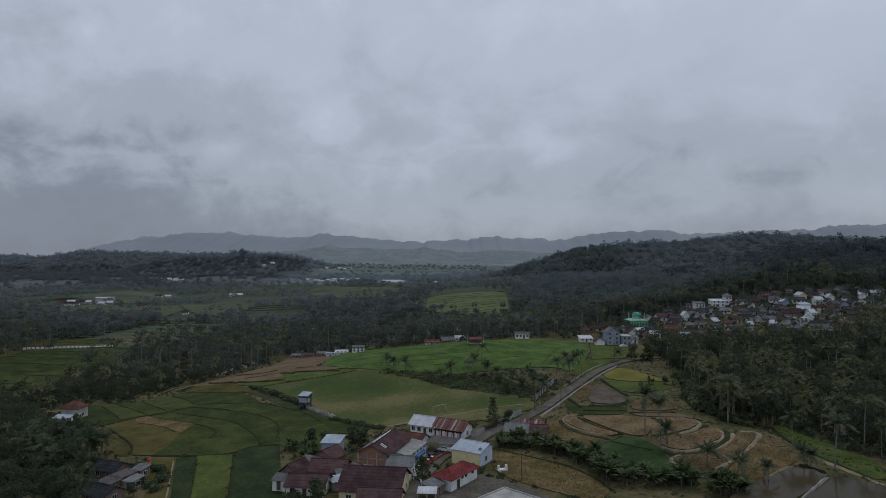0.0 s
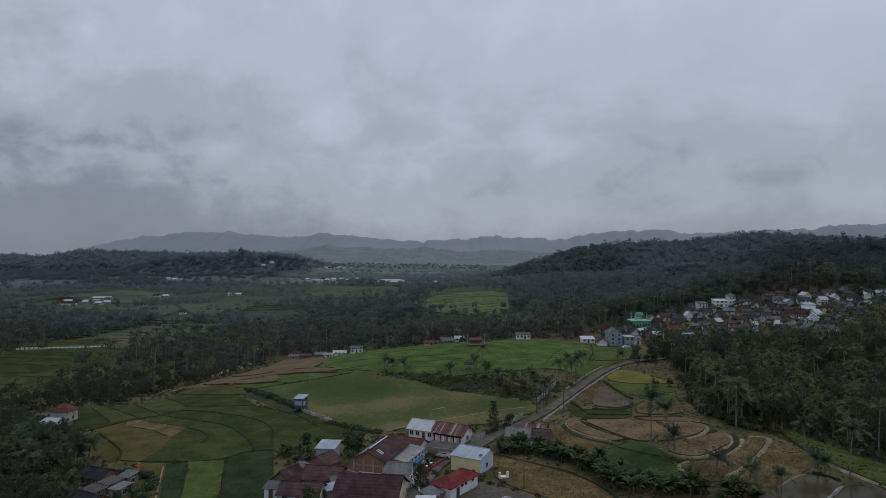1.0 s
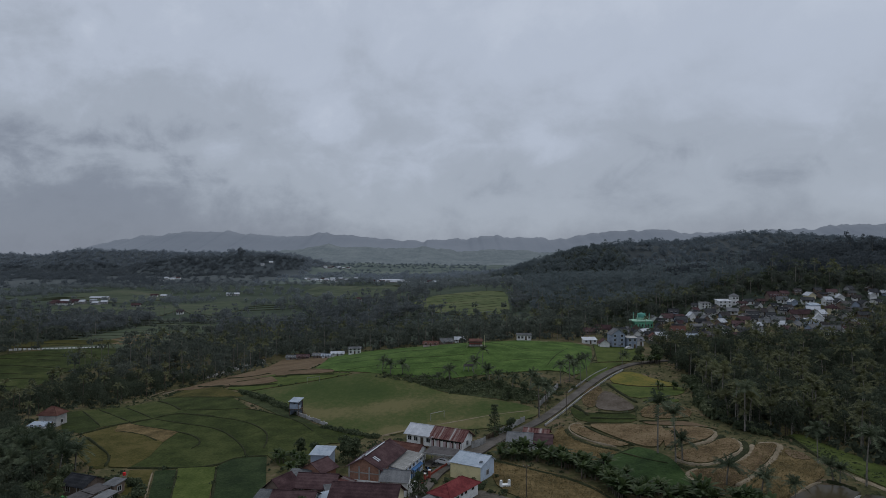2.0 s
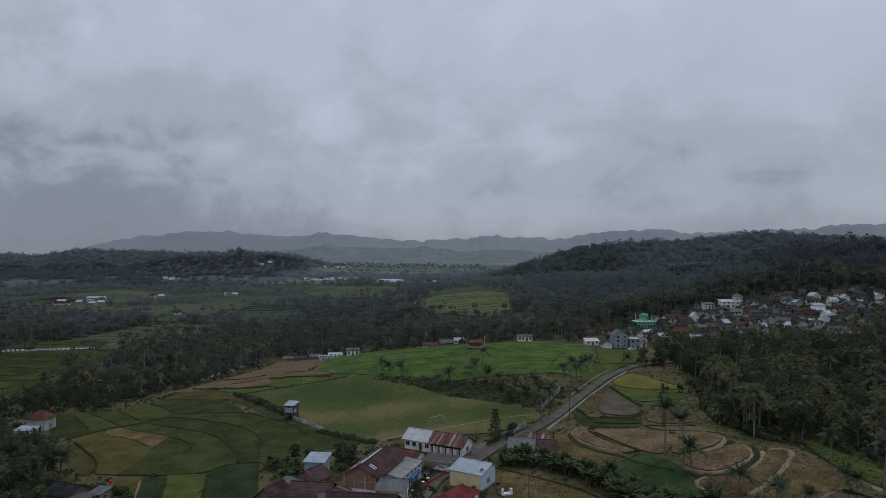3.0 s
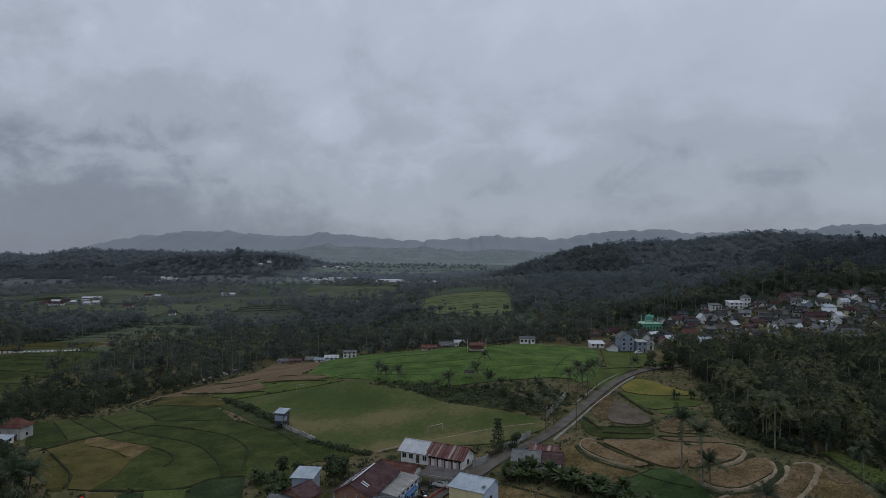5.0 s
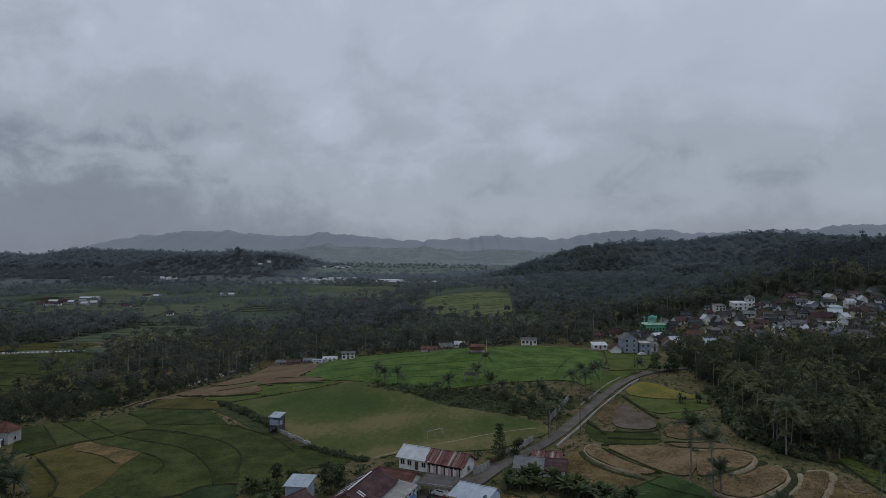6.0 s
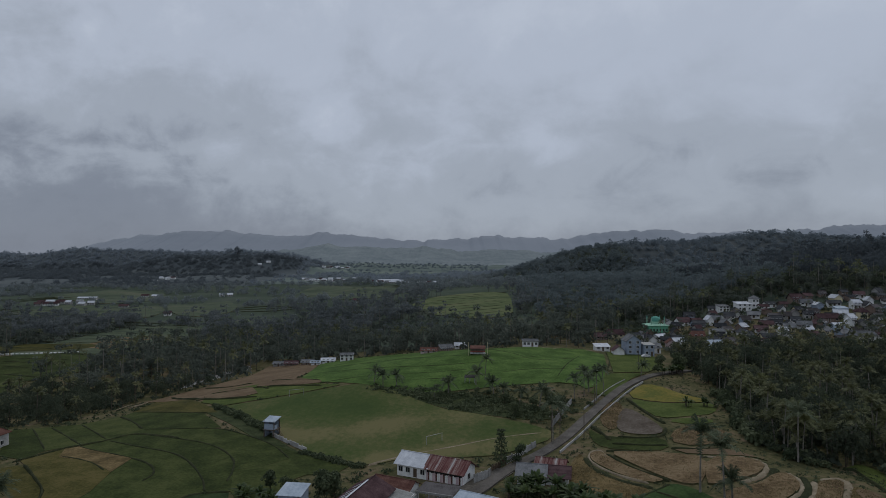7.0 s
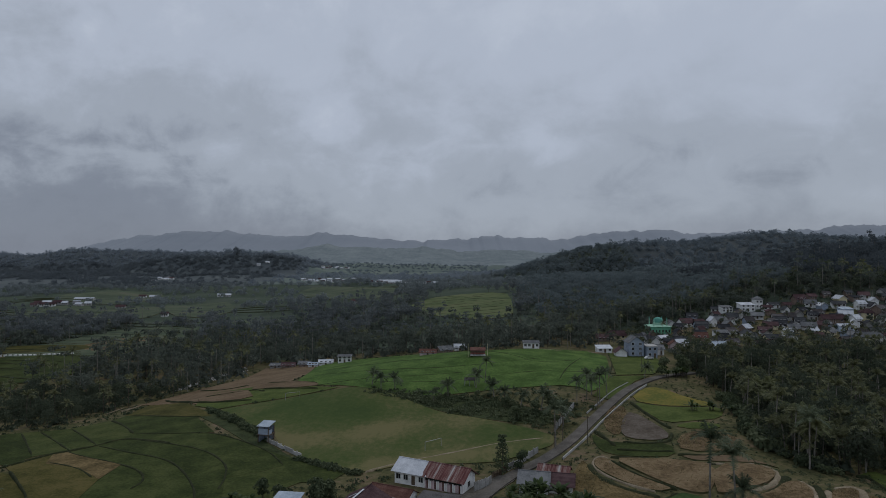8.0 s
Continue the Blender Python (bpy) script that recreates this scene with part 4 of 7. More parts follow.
bund([(13.1, 175.8), (18.4, 171.7), (30.6, 160.0), (35.7, 151.4), (37.8, 141.4)], BUND, 1.3, 0.6, label="low dark earth bund between rice paddies")
bund([(92.1, 154.7), (94.3, 148.4), (96.6, 139.0), (97.2, 131.1)], PALE_BUND, 0.8, 0.3, "footpath", "pale earth path along the pond", category="path")


# ---- ponds ----
def pond(outline, label):
    zs = height(*np.array(outline, float).T)
    return field("pond_water", WATER, outline, label, "pond", level=float(zs.max()) + 0.25, soft=0, kind="structure")


pond([(80.9, 148.6), (85.8, 147.5), (86.1, 144.7), (87.2, 144.0), (77.5, 134.7), (69.0, 127.5), (57.1, 128.8), (64.3, 135.9), (70.6, 140.8)], "still grey fish pond reflecting the sky")
pond([(88.1, 143.7), (90.6, 142.7), (95.8, 137.9), (96.4, 131.7), (91.9, 125.6), (69.3, 126.2), (78.3, 134.5)], "second grey fish pond behind a narrow bund")
pond([(39.6, 159.5), (43.3, 159.5), (44.8, 156.3), (46.1, 149.6), (43.6, 146.5), (40.4, 148.1), (38.7, 152.9)], "small pale pond among banana plants")
bund([(58.0, 130.7), (64.6, 136.6), (70.9, 141.3), (80.9, 149.2), (84.1, 151.0)], PALE_BUND, 0.35, 0.75, "pond_edge", "pale earth edge of the fish pond", 0, category="kerb")
bund([(70.8, 128.7), (78.0, 135.0), (87.9, 144.5)], CONCRETE, 0.3, 0.85, "pond_edge", "narrow pale concrete wall between two fish ponds", 0, category="kerb")
bund([(83.9, 150.5), (86.6, 148.9), (87.7, 145.8)], BUND, 0.9, 0.8, "pond_edge", "grassy bank at the head of the fish pond", category="kerb")

# ---- fields of the valley ----
valley = "valley fields"
field("valley_field", RICE, [(-264, 360), (-254, 394), (-218, 441), (-187, 396), (-200, 350), (-230, 329)], "stepped green rice field in the valley", "rice field", 0.6, 8, 1, group=valley)
field("valley_field", RIPE, [(-275, 398), (-284, 450), (-241, 472), (-223, 455), (-249, 425)], "olive field behind a long white line", "rice field", 0.6, 8, 1, group=valley)
field("valley_field", RICE, [(-245, 330), (-217, 351), (-197, 348), (-197, 306), (-220, 296)], "dark green valley paddy among trees", "rice field", 0.6, 8, 1, group=valley)
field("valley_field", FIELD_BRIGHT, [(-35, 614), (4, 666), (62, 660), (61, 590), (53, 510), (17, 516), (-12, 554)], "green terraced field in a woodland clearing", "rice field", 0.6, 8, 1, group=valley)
# the FIELD_MID plots below have haze mixed into their colour
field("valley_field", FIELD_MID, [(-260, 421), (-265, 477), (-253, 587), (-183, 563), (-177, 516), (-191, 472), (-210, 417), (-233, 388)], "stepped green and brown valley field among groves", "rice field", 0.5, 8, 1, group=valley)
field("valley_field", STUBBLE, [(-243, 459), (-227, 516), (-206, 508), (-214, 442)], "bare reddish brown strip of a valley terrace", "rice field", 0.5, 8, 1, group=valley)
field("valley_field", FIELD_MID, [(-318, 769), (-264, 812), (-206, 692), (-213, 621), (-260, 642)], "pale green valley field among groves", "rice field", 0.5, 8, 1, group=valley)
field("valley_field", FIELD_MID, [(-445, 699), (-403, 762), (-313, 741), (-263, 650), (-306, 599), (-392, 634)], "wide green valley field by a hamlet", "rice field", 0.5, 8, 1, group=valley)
field("valley_field", FIELD_MID, [(-542, 916), (-516, 1105), (-384, 950), (-354, 787), (-432, 765)], "green valley field beyond a hamlet, greyed as haze", "rice field", 0.5, 8, 1, group=valley)
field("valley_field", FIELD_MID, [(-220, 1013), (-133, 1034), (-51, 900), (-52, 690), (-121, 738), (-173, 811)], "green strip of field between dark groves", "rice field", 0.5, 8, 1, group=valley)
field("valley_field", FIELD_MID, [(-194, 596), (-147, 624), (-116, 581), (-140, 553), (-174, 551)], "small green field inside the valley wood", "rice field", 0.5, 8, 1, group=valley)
for x0, y0, wide, k in ((-330, 470, 120, 4), (-300, 560, 90, 3), (-470, 640, 150, 4), (-215, 660, 70, 3), (-640, 830, 200, 3), (-130, 900, 120, 3)):
    # long low banks across the farther fields
    for j in range(k):
        yy = y0 + j * 17
        bund([(x0, yy), (x0 + wide * 0.35, yy + 6), (x0 + wide * 0.7, yy + 1), (x0 + wide, yy + 7)], width=1.6, high=1.0, soft=1, label="long dark bank across a valley field")
for line in ([(-262, 372), (-230, 380), (-200, 376)], [(-255, 356), (-230, 362), (-198, 360)], [(-250, 390), (-225, 405), (-206, 405)], [(-238, 340), (-210, 345)], [(-258, 382), (-228, 392), (-192, 390)], [(-240, 420), (-222, 426), (-206, 420)], [(-225, 330), (-200, 338)], [(-282, 430), (-255, 440), (-236, 440)], [(-232, 310), (-200, 318)]):
    bund(line, width=2.0, high=1.2, soft=1)
for k in range(10):
    yy = 524 + 14.5 * k
    x0 = np.interp(yy, [516, 554, 614, 666], [17, -12, -35, 4]) + 3
    bund([(x0, yy), (x0 + 22, yy - 5), (40, yy - 7 + 3 * math.sin(k)), (53 + 0.08 * (yy - 520), yy - 2)], width=1.7, high=1.0, soft=1)

# ---- plant shapes: arrays of corners, triangles and a material slot (0 bark, 1 leaves) ----
def tube_arrays(path, radii, n=5):
    v, t = [], []
    for p, r in zip(path, radii):
        for i in range(n):
            a = 2 * math.pi * i / n
            v.append((p[0] + r * math.cos(a), p[1] + r * math.sin(a), p[2]))
    for k in range(len(path) - 1):
        for i in range(n):
            a, b = k * n + i, k * n + (i + 1) % n
            t += [(a, b, b + n), (a, b + n, a + n)]
    return np.array(v, float), np.array(t, int)


def merge(parts):
    v, t, m, k = [], [], [], 0
    for pv, pt, slot in parts:
        v.append(pv)
        t.append(pt + k)
        m.append(np.full(len(pt), slot))
        k += len(pv)
    return np.concatenate(v), np.concatenate(t), np.concatenate(m)


def leaf_cloud(rng, lobes, count, size, droop=0.2, simple=False):
    """Leaf sprays: small bent quads on the skins of several lobes."""
    w = np.array([l[3] ** 2 for l in lobes])
    pick = rng.choice(len(lobes), count, p=w / w.sum())
    c = np.array([l[:3] for l in lobes])[pick]
    r = np.array([l[3] for l in lobes])[pick]
    d = rng.standard_normal((count, 3))
    d[:, 2] = np.abs(d[:, 2]) * 0.9 - 0.35
    d /= np.linalg.norm(d, axis=1)[:, None]
    p = c + d * (r * rng.uniform(0.7, 1.08, count))[:, None] * np.array([1, 1, 0.8])
    side = np.cross(d, rng.standard_normal((count, 3)))
    side /= np.linalg.norm(side, axis=1)[:, None]
    out = np.cross(side, d) * 0.75 + d * 0.5
    out[:, 2] -= droop
    s = (size * rng.uniform(0.6, 1.35, count))[:, None]
    a, b, e, f = p - side * s * 0.5, p + side * s * 0.5, p + out * s + side * s * 0.28, p + out * s - side * s * 0.3
    if simple:
        return np.stack([a, b, (e + f) / 2], 1).reshape(-1, 3), np.arange(count * 3).reshape(-1, 3)
    v = np.stack([a, b, e, f], 1).reshape(-1, 3)
    k = np.arange(count)[:, None] * 4
    t = np.concatenate([k + [0, 1, 2], k + [0, 2, 3]])
    return v, t


def broadleaf(seed, tall=12.0, spread=4.5, leaves=120, size=1.3, lobes=6, bare=0.35, simple=False):
    rng = np.random.default_rng(seed)
    base = tall * bare
    top = [(rng.uniform(-1, 1) * spread * 0.6, rng.uniform(-1, 1) * spread * 0.6, rng.uniform(base + 0.15 * tall, tall * 0.86), spread * rng.uniform(0.4, 0.62)) for _ in range(lobes)]
    top.append((0, 0, tall * 0.78, spread * 0.6))
    lv, lt = leaf_cloud(rng, top, leaves, size, simple=simple)
    bend = rng.uniform(-0.4, 0.4, 2)
    tv, tt = tube_arrays([(0, 0, -1.5), (bend[0] * 0.5, bend[1] * 0.5, base * 0.6), (bend[0], bend[1], tall * 0.7)], [tall * 0.024, tall * 0.017, tall * 0.008], 3 if simple else 5)
    wood = [(tv, tt, 0)]
    for x, y, z, r in top[:0 if simple else 3]:
        q = np.array([(bend[0] * 0.6, bend[1] * 0.6, base * 0.8), (x * 0.6, y * 0.6, (base * 0.8 + z) / 2), (x, y, z)])
        wv, wt = tube_arrays(q, [tall * 0.010, tall * 0.007, tall * 0.003], 3)
        wood.append((wv, wt, 0))
    return merge(wood + [(lv, lt, 1)])


def slim(seed, tall=17.0, leaves=70, size=1.2):
    """A tall bare-stemmed tree with a small flat crown."""
    rng = np.random.default_rng(seed)
    lob = [(rng.uniform(-1.4, 1.4), rng.uniform(-1.4, 1.4), tall * rng.uniform(0.72, 0.97), rng.uniform(1.0, 1.9)) for _ in range(5)]
    lv, lt = leaf_cloud(rng, lob, leaves, size)
    tv, tt = tube_arrays([(0, 0, -1.5), (0.2, 0.1, tall * 0.5), (0.1, -0.2, tall * 0.95)], [0.24, 0.17, 0.05], 4)
    return merge([(tv, tt, 0), (lv, lt, 1)])


def frond(rng, base, turn, up, length, leaflets, droop):
    """One palm frond: a bent rib with leaflets on both sides."""
    n = max(3, leaflets)
    s = np.linspace(0, 1, n + 1)
    rad = length * (s - 0.12 * s ** 2) * math.cos(up)
    zz = length * (s * math.sin(up) - droop * s ** 2)
    ca, sa = math.cos(turn), math.sin(turn)
    rib = np.column_stack([base[0] + rad * ca, base[1] + rad * sa, base[2] + zz])
    v, t = [], []
    for i in range(n):
        w = length * 0.25 * math.sin(math.pi * min(1, 0.14 + 0.8 * s[i])) ** 0.6
        for sgn in (-1, 1):
            a, b = rib[i], rib[i] + (rib[i + 1] - rib[i]) * 0.9
            o = np.array([-sa * sgn * w * 0.9 + ca * w * 0.7, ca * sgn * w * 0.9 + sa * w * 0.7, -w * rng.uniform(0.15, 0.7)])
            k = len(v)
            v += [a, b, a + o]
            t.append((k, k + 1, k + 2))
    return np.array(v), np.array(t)


def palm(seed, tall=13.0, fronds=14, leaflets=7, length=4.2):
    rng = np.random.default_rng(seed)
    lean = rng.uniform(-0.9, 0.9, 2)
    path = [(lean[0] * s ** 2, lean[1] * s ** 2, -1 + (tall + 1) * s) for s in np.linspace(0, 1, 5)]
    tv, tt = tube_arrays(path, [0.27, 0.2, 0.17, 0.15, 0.16])
    out = [(tv, tt, 0)]
    top = np.array(path[-1])
    for i in range(fronds):
        up = rng.uniform(-0.3, 1.15) if i > 4 else rng.uniform(1.0, 1.4)
        fv, ft = frond(rng, top, 2.4 * i + rng.uniform(-0.3, 0.3), up, length * rng.uniform(0.85, 1.15), leaflets, rng.uniform(0.3, 0.62))
        out.append((fv, ft, 1))
    return merge(out)


def banana_clump(seed, tall=4.0, stems=4, leaves=7, spread=1.3):
    rng = np.random.default_rng(seed)
    out = []
    for _ in range(stems):
        x, y = rng.uniform(-spread, spread, 2)
        h = tall * rng.uniform(0.3, 0.5)
        tv, tt = tube_arrays([(x, y, -0.5), (x, y, h)], [0.18, 0.1], 5)
        out.append((tv, tt, 0))
        for i in range(leaves):
            a, up, ln = 2.4 * i + rng.uniform(-0.4, 0.4), rng.uniform(0.45, 1.4), tall * rng.uniform(0.55, 0.85)
            s = np.linspace(0, 1, 5)
            rib = np.column_stack([x + ln * s * math.cos(up) * math.cos(a), y + ln * s * math.cos(up) * math.sin(a), h + ln * (s * math.sin(up) - 0.42 * s ** 2)])
            w = 0.38 * np.sin(np.pi * np.clip(0.1 + 0.85 * s, 0, 1)) * np.array([0.6, 1, 1, 1, 0.5])
            off = np.array([-math.sin(a), math.cos(a), 0])
            v = np.concatenate([rib - off * w[:, None], rib + [0, 0, 0.08], rib + off * w[:, None]])
            t = []
            for r in (0, 5):
                for k in range(4):
                    t += [(r + k, r + k + 1, r + k + 6), (r + k, r + k + 6, r + k + 5)]
            out.append((v, np.array(t), 1))
    return merge(out)


def shrub(seed, tall=2.2, spread=1.8, leaves=160, size=0.5):
    rng = np.random.default_rng(seed)
    lob = [(rng.uniform(-1, 1) * spread * 0.6, rng.uniform(-1, 1) * spread * 0.6, tall * rng.uniform(0.25, 0.6), tall * rng.uniform(0.3, 0.5)) for _ in range(6)]
    lv, lt = leaf_cloud(rng, lob, leaves, size)
    tv, tt = tube_arrays([(0, 0, -0.5), (0, 0, tall * 0.5)], [0.1, 0.05], 4)
    return merge([(tv, tt, 0), (lv, lt, 1)])


def pick_slot(arrays, slot):
    v, t, m = arrays
    t = t[m == slot]
    used, flat = np.unique(t, return_inverse=True)
    return v[used], flat.reshape(-1, 3)


def plant_meshes(name, arrays, bark, leaves, crown="crown"):
    tv, tt = pick_slot(arrays, 0)
    cv, ct = pick_slot(arrays, 1)
    return (fast_mesh(name + "_trunk", tv, tt, np.zeros(len(tt)), bark), fast_mesh(name + "_" + crown, cv, ct, np.zeros(len(ct)), leaves))


def plant(name, meshes, x, y, turn, scale, label, category, group, trunk="trunk", crown="crown", sink=0.0):
    ob = thing(name, pose(x, y, float(height(x, y)) - sink, 0, 0, turn) @ Matrix.Scale(scale, 4), label, category, group)
    part(trunk, meshes[0], ob)
    part(crown, meshes[1], ob)
    return ob


def scatter(name, templates, xy, turns, scales, kinds, materials, label, category, lift=0.0):
    """One mesh of many plants, for woods that nobody could count."""
    vs, ts, ms, k = [], [], [], 0
    z = height(xy[:, 0], xy[:, 1]) + lift
    for i, (tv, tt, tm) in enumerate(templates):
        sel = np.flatnonzero(kinds == i)
        if not len(sel):
            continue
        c, s = np.cos(turns[sel])[:, None], np.sin(turns[sel])[:, None]
        sc = scales[sel][:, None]
        x = (tv[None, :, 0] * c - tv[None, :, 1] * s) * sc + xy[sel, 0][:, None]
        y = (tv[None, :, 0] * s + tv[None, :, 1] * c) * sc + xy[sel, 1][:, None]
        zz = tv[None, :, 2] * sc + z[sel][:, None]
        vs.append(np.stack([x, y, zz], 2).reshape(-1, 3))
        ts.append((tt[None] + (np.arange(len(sel)) * len(tv))[:, None, None]).reshape(-1, 3) + k)
        ms.append(np.tile(tm, len(sel)))
        k += len(sel) * len(tv)
    ob = new(name, fast_mesh(name, np.concatenate(vs), np.concatenate(ts), np.concatenate(ms), *materials))
    return tagged(ob, label, category, "", "stuff")


# ---- houses ----
def sheet(s, a, b, c, d, ribs, thick=0.1, wave=0.05, along=True):
    """A roof slope a-b (eave) to d-c (ridge) with raised ribs running up the slope, or courses across it."""
    a, b, c, d = map(Vector, (a, b, c, d))
    nrm = (b - a).cross(d - a).normalized()
    top = []
    n = max(2, ribs)
    for i in range(n + 1):
        f = i / n
        lo, hi = (a.lerp(b, f), d.lerp(c, f)) if along else (a.lerp(d, f), b.lerp(c, f))
        h = nrm * (wave if i % 2 else 0.0)
        top += [lo + h, hi + h]
    m = len(top)
    verts = top + [p - nrm * thick for p in top]
    faces = []
    for i in range(n):
        k = 2 * i
        q = (k, k + 2, k + 3, k + 1)
        faces += [q if along else q[::-1], tuple(m + j for j in (q[::-1] if along else q))]
    faces += [(0, 1, m + 1, m), (2 * n + 1, 2 * n, m + 2 * n, m + 2 * n + 1)]
    for i in range(n):
        k = 2 * i
        faces += [(k + 2, k, m + k, m + k + 2), (k + 1, k + 3, m + k + 3, m + k + 1)]
    s.add(verts, faces)


def roof_gable(parent, length, width, eave, ridge, mat, over=0.6, tiles=True, label="", off=0.5):
    """Two slopes and a ridge cap; the ridge runs along x, at the fraction off of the width."""
    s = Shape()
    L, yr = length / 2 + over, -width / 2 + width * off
    f, k = yr + width / 2, width / 2 - yr
    drop_f, drop_k = (ridge - eave) * over / max(f, 0.3), (ridge - eave) * over / max(k, 0.3)
    n = int(length / 0.45) if not tiles else int(width / 0.7)
    sheet(s, (-L, -width / 2 - over, eave - drop_f), (L, -width / 2 - over, eave - drop_f), (L, yr, ridge), (-L, yr, ridge), n, along=not tiles)
    sheet(s, (L, width / 2 + over, eave - drop_k), (-L, width / 2 + over, eave - drop_k), (-L, yr, ridge), (L, yr, ridge), n, along=not tiles)
    r = part("roof", s.mesh("roof", mat), parent, label=label)
    part("ridge_cap", Shape().tube((-L, yr, ridge + 0.02), (L, yr, ridge + 0.02), 0.13, 0.13, 6).mesh("ridge_cap", mat), r)
    return r


def roof_hip(parent, length, width, eave, ridge, mat, over=0.6, label=""):
    s = Shape()
    x, y = length / 2 + over, width / 2 + over
    c = max(0.05, length / 2 - width / 2)
    e = eave - 0.15
    n = int(width / 0.7)
    sheet(s, (-x, -y, e), (x, -y, e), (c, 0, ridge), (-c, 0, ridge), n, along=False)
    sheet(s, (x, y, e), (-x, y, e), (-c, 0, ridge), (c, 0, ridge), n, along=False)
    sheet(s, (x, -y, e), (x, y, e), (c, 0.01, ridge), (c, -0.01, ridge), n, along=False)
    sheet(s, (-x, y, e), (-x, -y, e), (-c, -0.01, ridge), (-c, 0.01, ridge), n, along=False)
    r = part("roof", s.mesh("roof", mat), parent, label=label)
    for sx, sy in ((1, 1), (1, -1), (-1, 1), (-1, -1)):
        part("hip_cap", Shape().tube((sx * x, sy * y, e + 0.05), (sx * c, 0, ridge + 0.03), 0.11, 0.11, 5).mesh("hip_cap", mat), r)
    return r


def roof_shed(parent, length, width, low, high, mat, over=0.4, label=""):
    s = Shape()
    x, y = length / 2 + over, width / 2 + over
    sheet(s, (-x, -y, low), (x, -y, low), (x, y, high), (-x, y, high), int(length / 0.45), thick=0.12)
    return part("roof", s.mesh("roof", mat), parent, label=label)


def walls(parent, length, width, eave, mat, ridge=None, off=0.5, label="", back=None):
    """The wall shell on its plinth, with gable tops where there is a ridge; back: the height of the rear wall under a single slope."""
    x, y = length / 2, width / 2
    b = eave if back is None else back
    v = [(-x, -y, -0.8), (x, -y, -0.8), (x, y, -0.8), (-x, y, -0.8), (-x, -y, eave), (x, -y, eave), (x, y, b), (-x, y, b)]
    f = [(0, 1, 5, 4), (2, 3, 7, 6), (4, 5, 6, 7)]
    if ridge is None:
        f += [(1, 2, 6, 5), (3, 0, 4, 7)]
    else:
        yr = -y + width * off
        v += [(x, yr, ridge - 0.06), (-x, yr, ridge - 0.06)]
        f += [(1, 2, 6, 8, 5), (3, 0, 4, 9, 7)]
    return part("wall", mesh_of("wall", v, f, mat), parent, label=label)


PANE_CACHE = {}


def opening(wall, x, z, w, h, depth, side="front", door=False, trim=FRAME_WHITE, panel=GLASS_DARK):
    """A framed window or door set on a wall face; depth: the distance of that face from the middle."""
    key = (round(w, 2), round(h, 2), door, trim.name, panel.name)
    if key not in PANE_CACHE:
        fr = Shape()
        t = 0.09
        fr.box(-w / 2 - t, -0.07, -t if not door else 0, -w / 2, 0.03, h + t).box(w / 2, -0.07, -t if not door else 0, w / 2 + t, 0.03, h + t)
        fr.box(-w / 2, -0.07, h, w / 2, 0.03, h + t)
        if not door:
            fr.box(-w / 2, -0.1, -t, w / 2, 0.03, 0).box(-0.025, -0.06, 0, 0.025, 0.02, h)
        pn = Shape().box(-w / 2, -0.03, 0, w / 2, 0.02, h)
        PANE_CACHE[key] = (fr.mesh("frame", trim), pn.mesh("pane" if not door else "door_leaf", panel))
    fr, pn = PANE_CACHE[key]
    turn = {"front": 0, "right": 90, "back": 180, "left": -90}[side]
    m = pose(0, 0, 0, 0, 0, turn) @ pose(x, -depth, z)
    ob = part("door" if door else "window", pn, wall, m)
    part("frame", fr, ob)
    return ob


SITES = []


def house(x, y, length, width, turn, eave, ridge, wall_mat, roof_mat, label, roof="gable", z=None, tiles=True, windows=2, group="", name="house", over=0.6, off=0.5, storeys=1,
          door=True, sides=("front", "right"), trim=FRAME_WHITE, roof_label="", category="house", panel=GLASS_DARK, gable_mat=None):
    """A house whose ridge runs along its length; heights are above its floor."""
    z = float(height(x, y)) + 0.15 if z is None else z
    h = thing(name, pose(x, y, z, 0, 0, turn), label, category, group)
    SITES.append((x, y, 0.5 * length + 3))
    if roof == "shed":
        w = walls(h, length, width, eave - 0.05, wall_mat, back=ridge - 0.05)
        slope = (ridge - eave) / width
        roof_shed(h, length, width, eave + 0.1 - slope * 0.4, ridge + 0.1 + slope * 0.4, roof_mat, label=roof_label)
    elif roof == "hip":
        w = walls(h, length, width, eave, wall_mat)
        roof_hip(h, length, width, eave + 0.1, ridge, roof_mat, over, roof_label)
    else:
        w = walls(h, length, width, eave, wall_mat, ridge, off)
        roof_gable(h, length, width, eave + 0.08, ridge + 0.08, roof_mat, over, tiles, roof_label, off)
    if gable_mat is not None:
        w.data.materials.append(gable_mat)
        w.data.polygons[3].material_index = 1
    for side in sides:
        span, deep = (length, width / 2) if side in ("front", "back") else (width, length / 2)
        for level in range(storeys):
            zz = 0.9 + level * (eave / storeys)
            n = windows if side in ("front", "back") else max(1, windows - 1)
            for i in range(n):
                u = (i + 0.5) / n * span - span / 2
                if level == 0 and door and side == "front" and i == n // 2:
                    opening(w, u, 0, 0.95, 2.05, deep, side, True, trim, TIMBER)
                else:
                    opening(w, u, zz, 1.1, 1.15, deep, side, False, trim, panel)
    return h

# ---- houses round the lane ----
lane = "houses beside the lane"
hall = house(2.9, 189.6, 9.6, 6.3, -29, 2.9, 4.8, PINK, RUST, "old pink and white hall under a rusty striped iron roof", z=1.95, tiles=False, windows=2, group=lane, sides=("right",), over=0.7, gable_mat=WHITE)
# no opening is cut: a dark sheet imitates the shade under the eave
part("dark_gap", Shape().box(-4.6, -3.19, 1.75, 4.6, -3.16, 2.6).mesh("dark_gap", GLASS_DARK), hall, label="dark sheet standing in for the shaded opening under the eave")
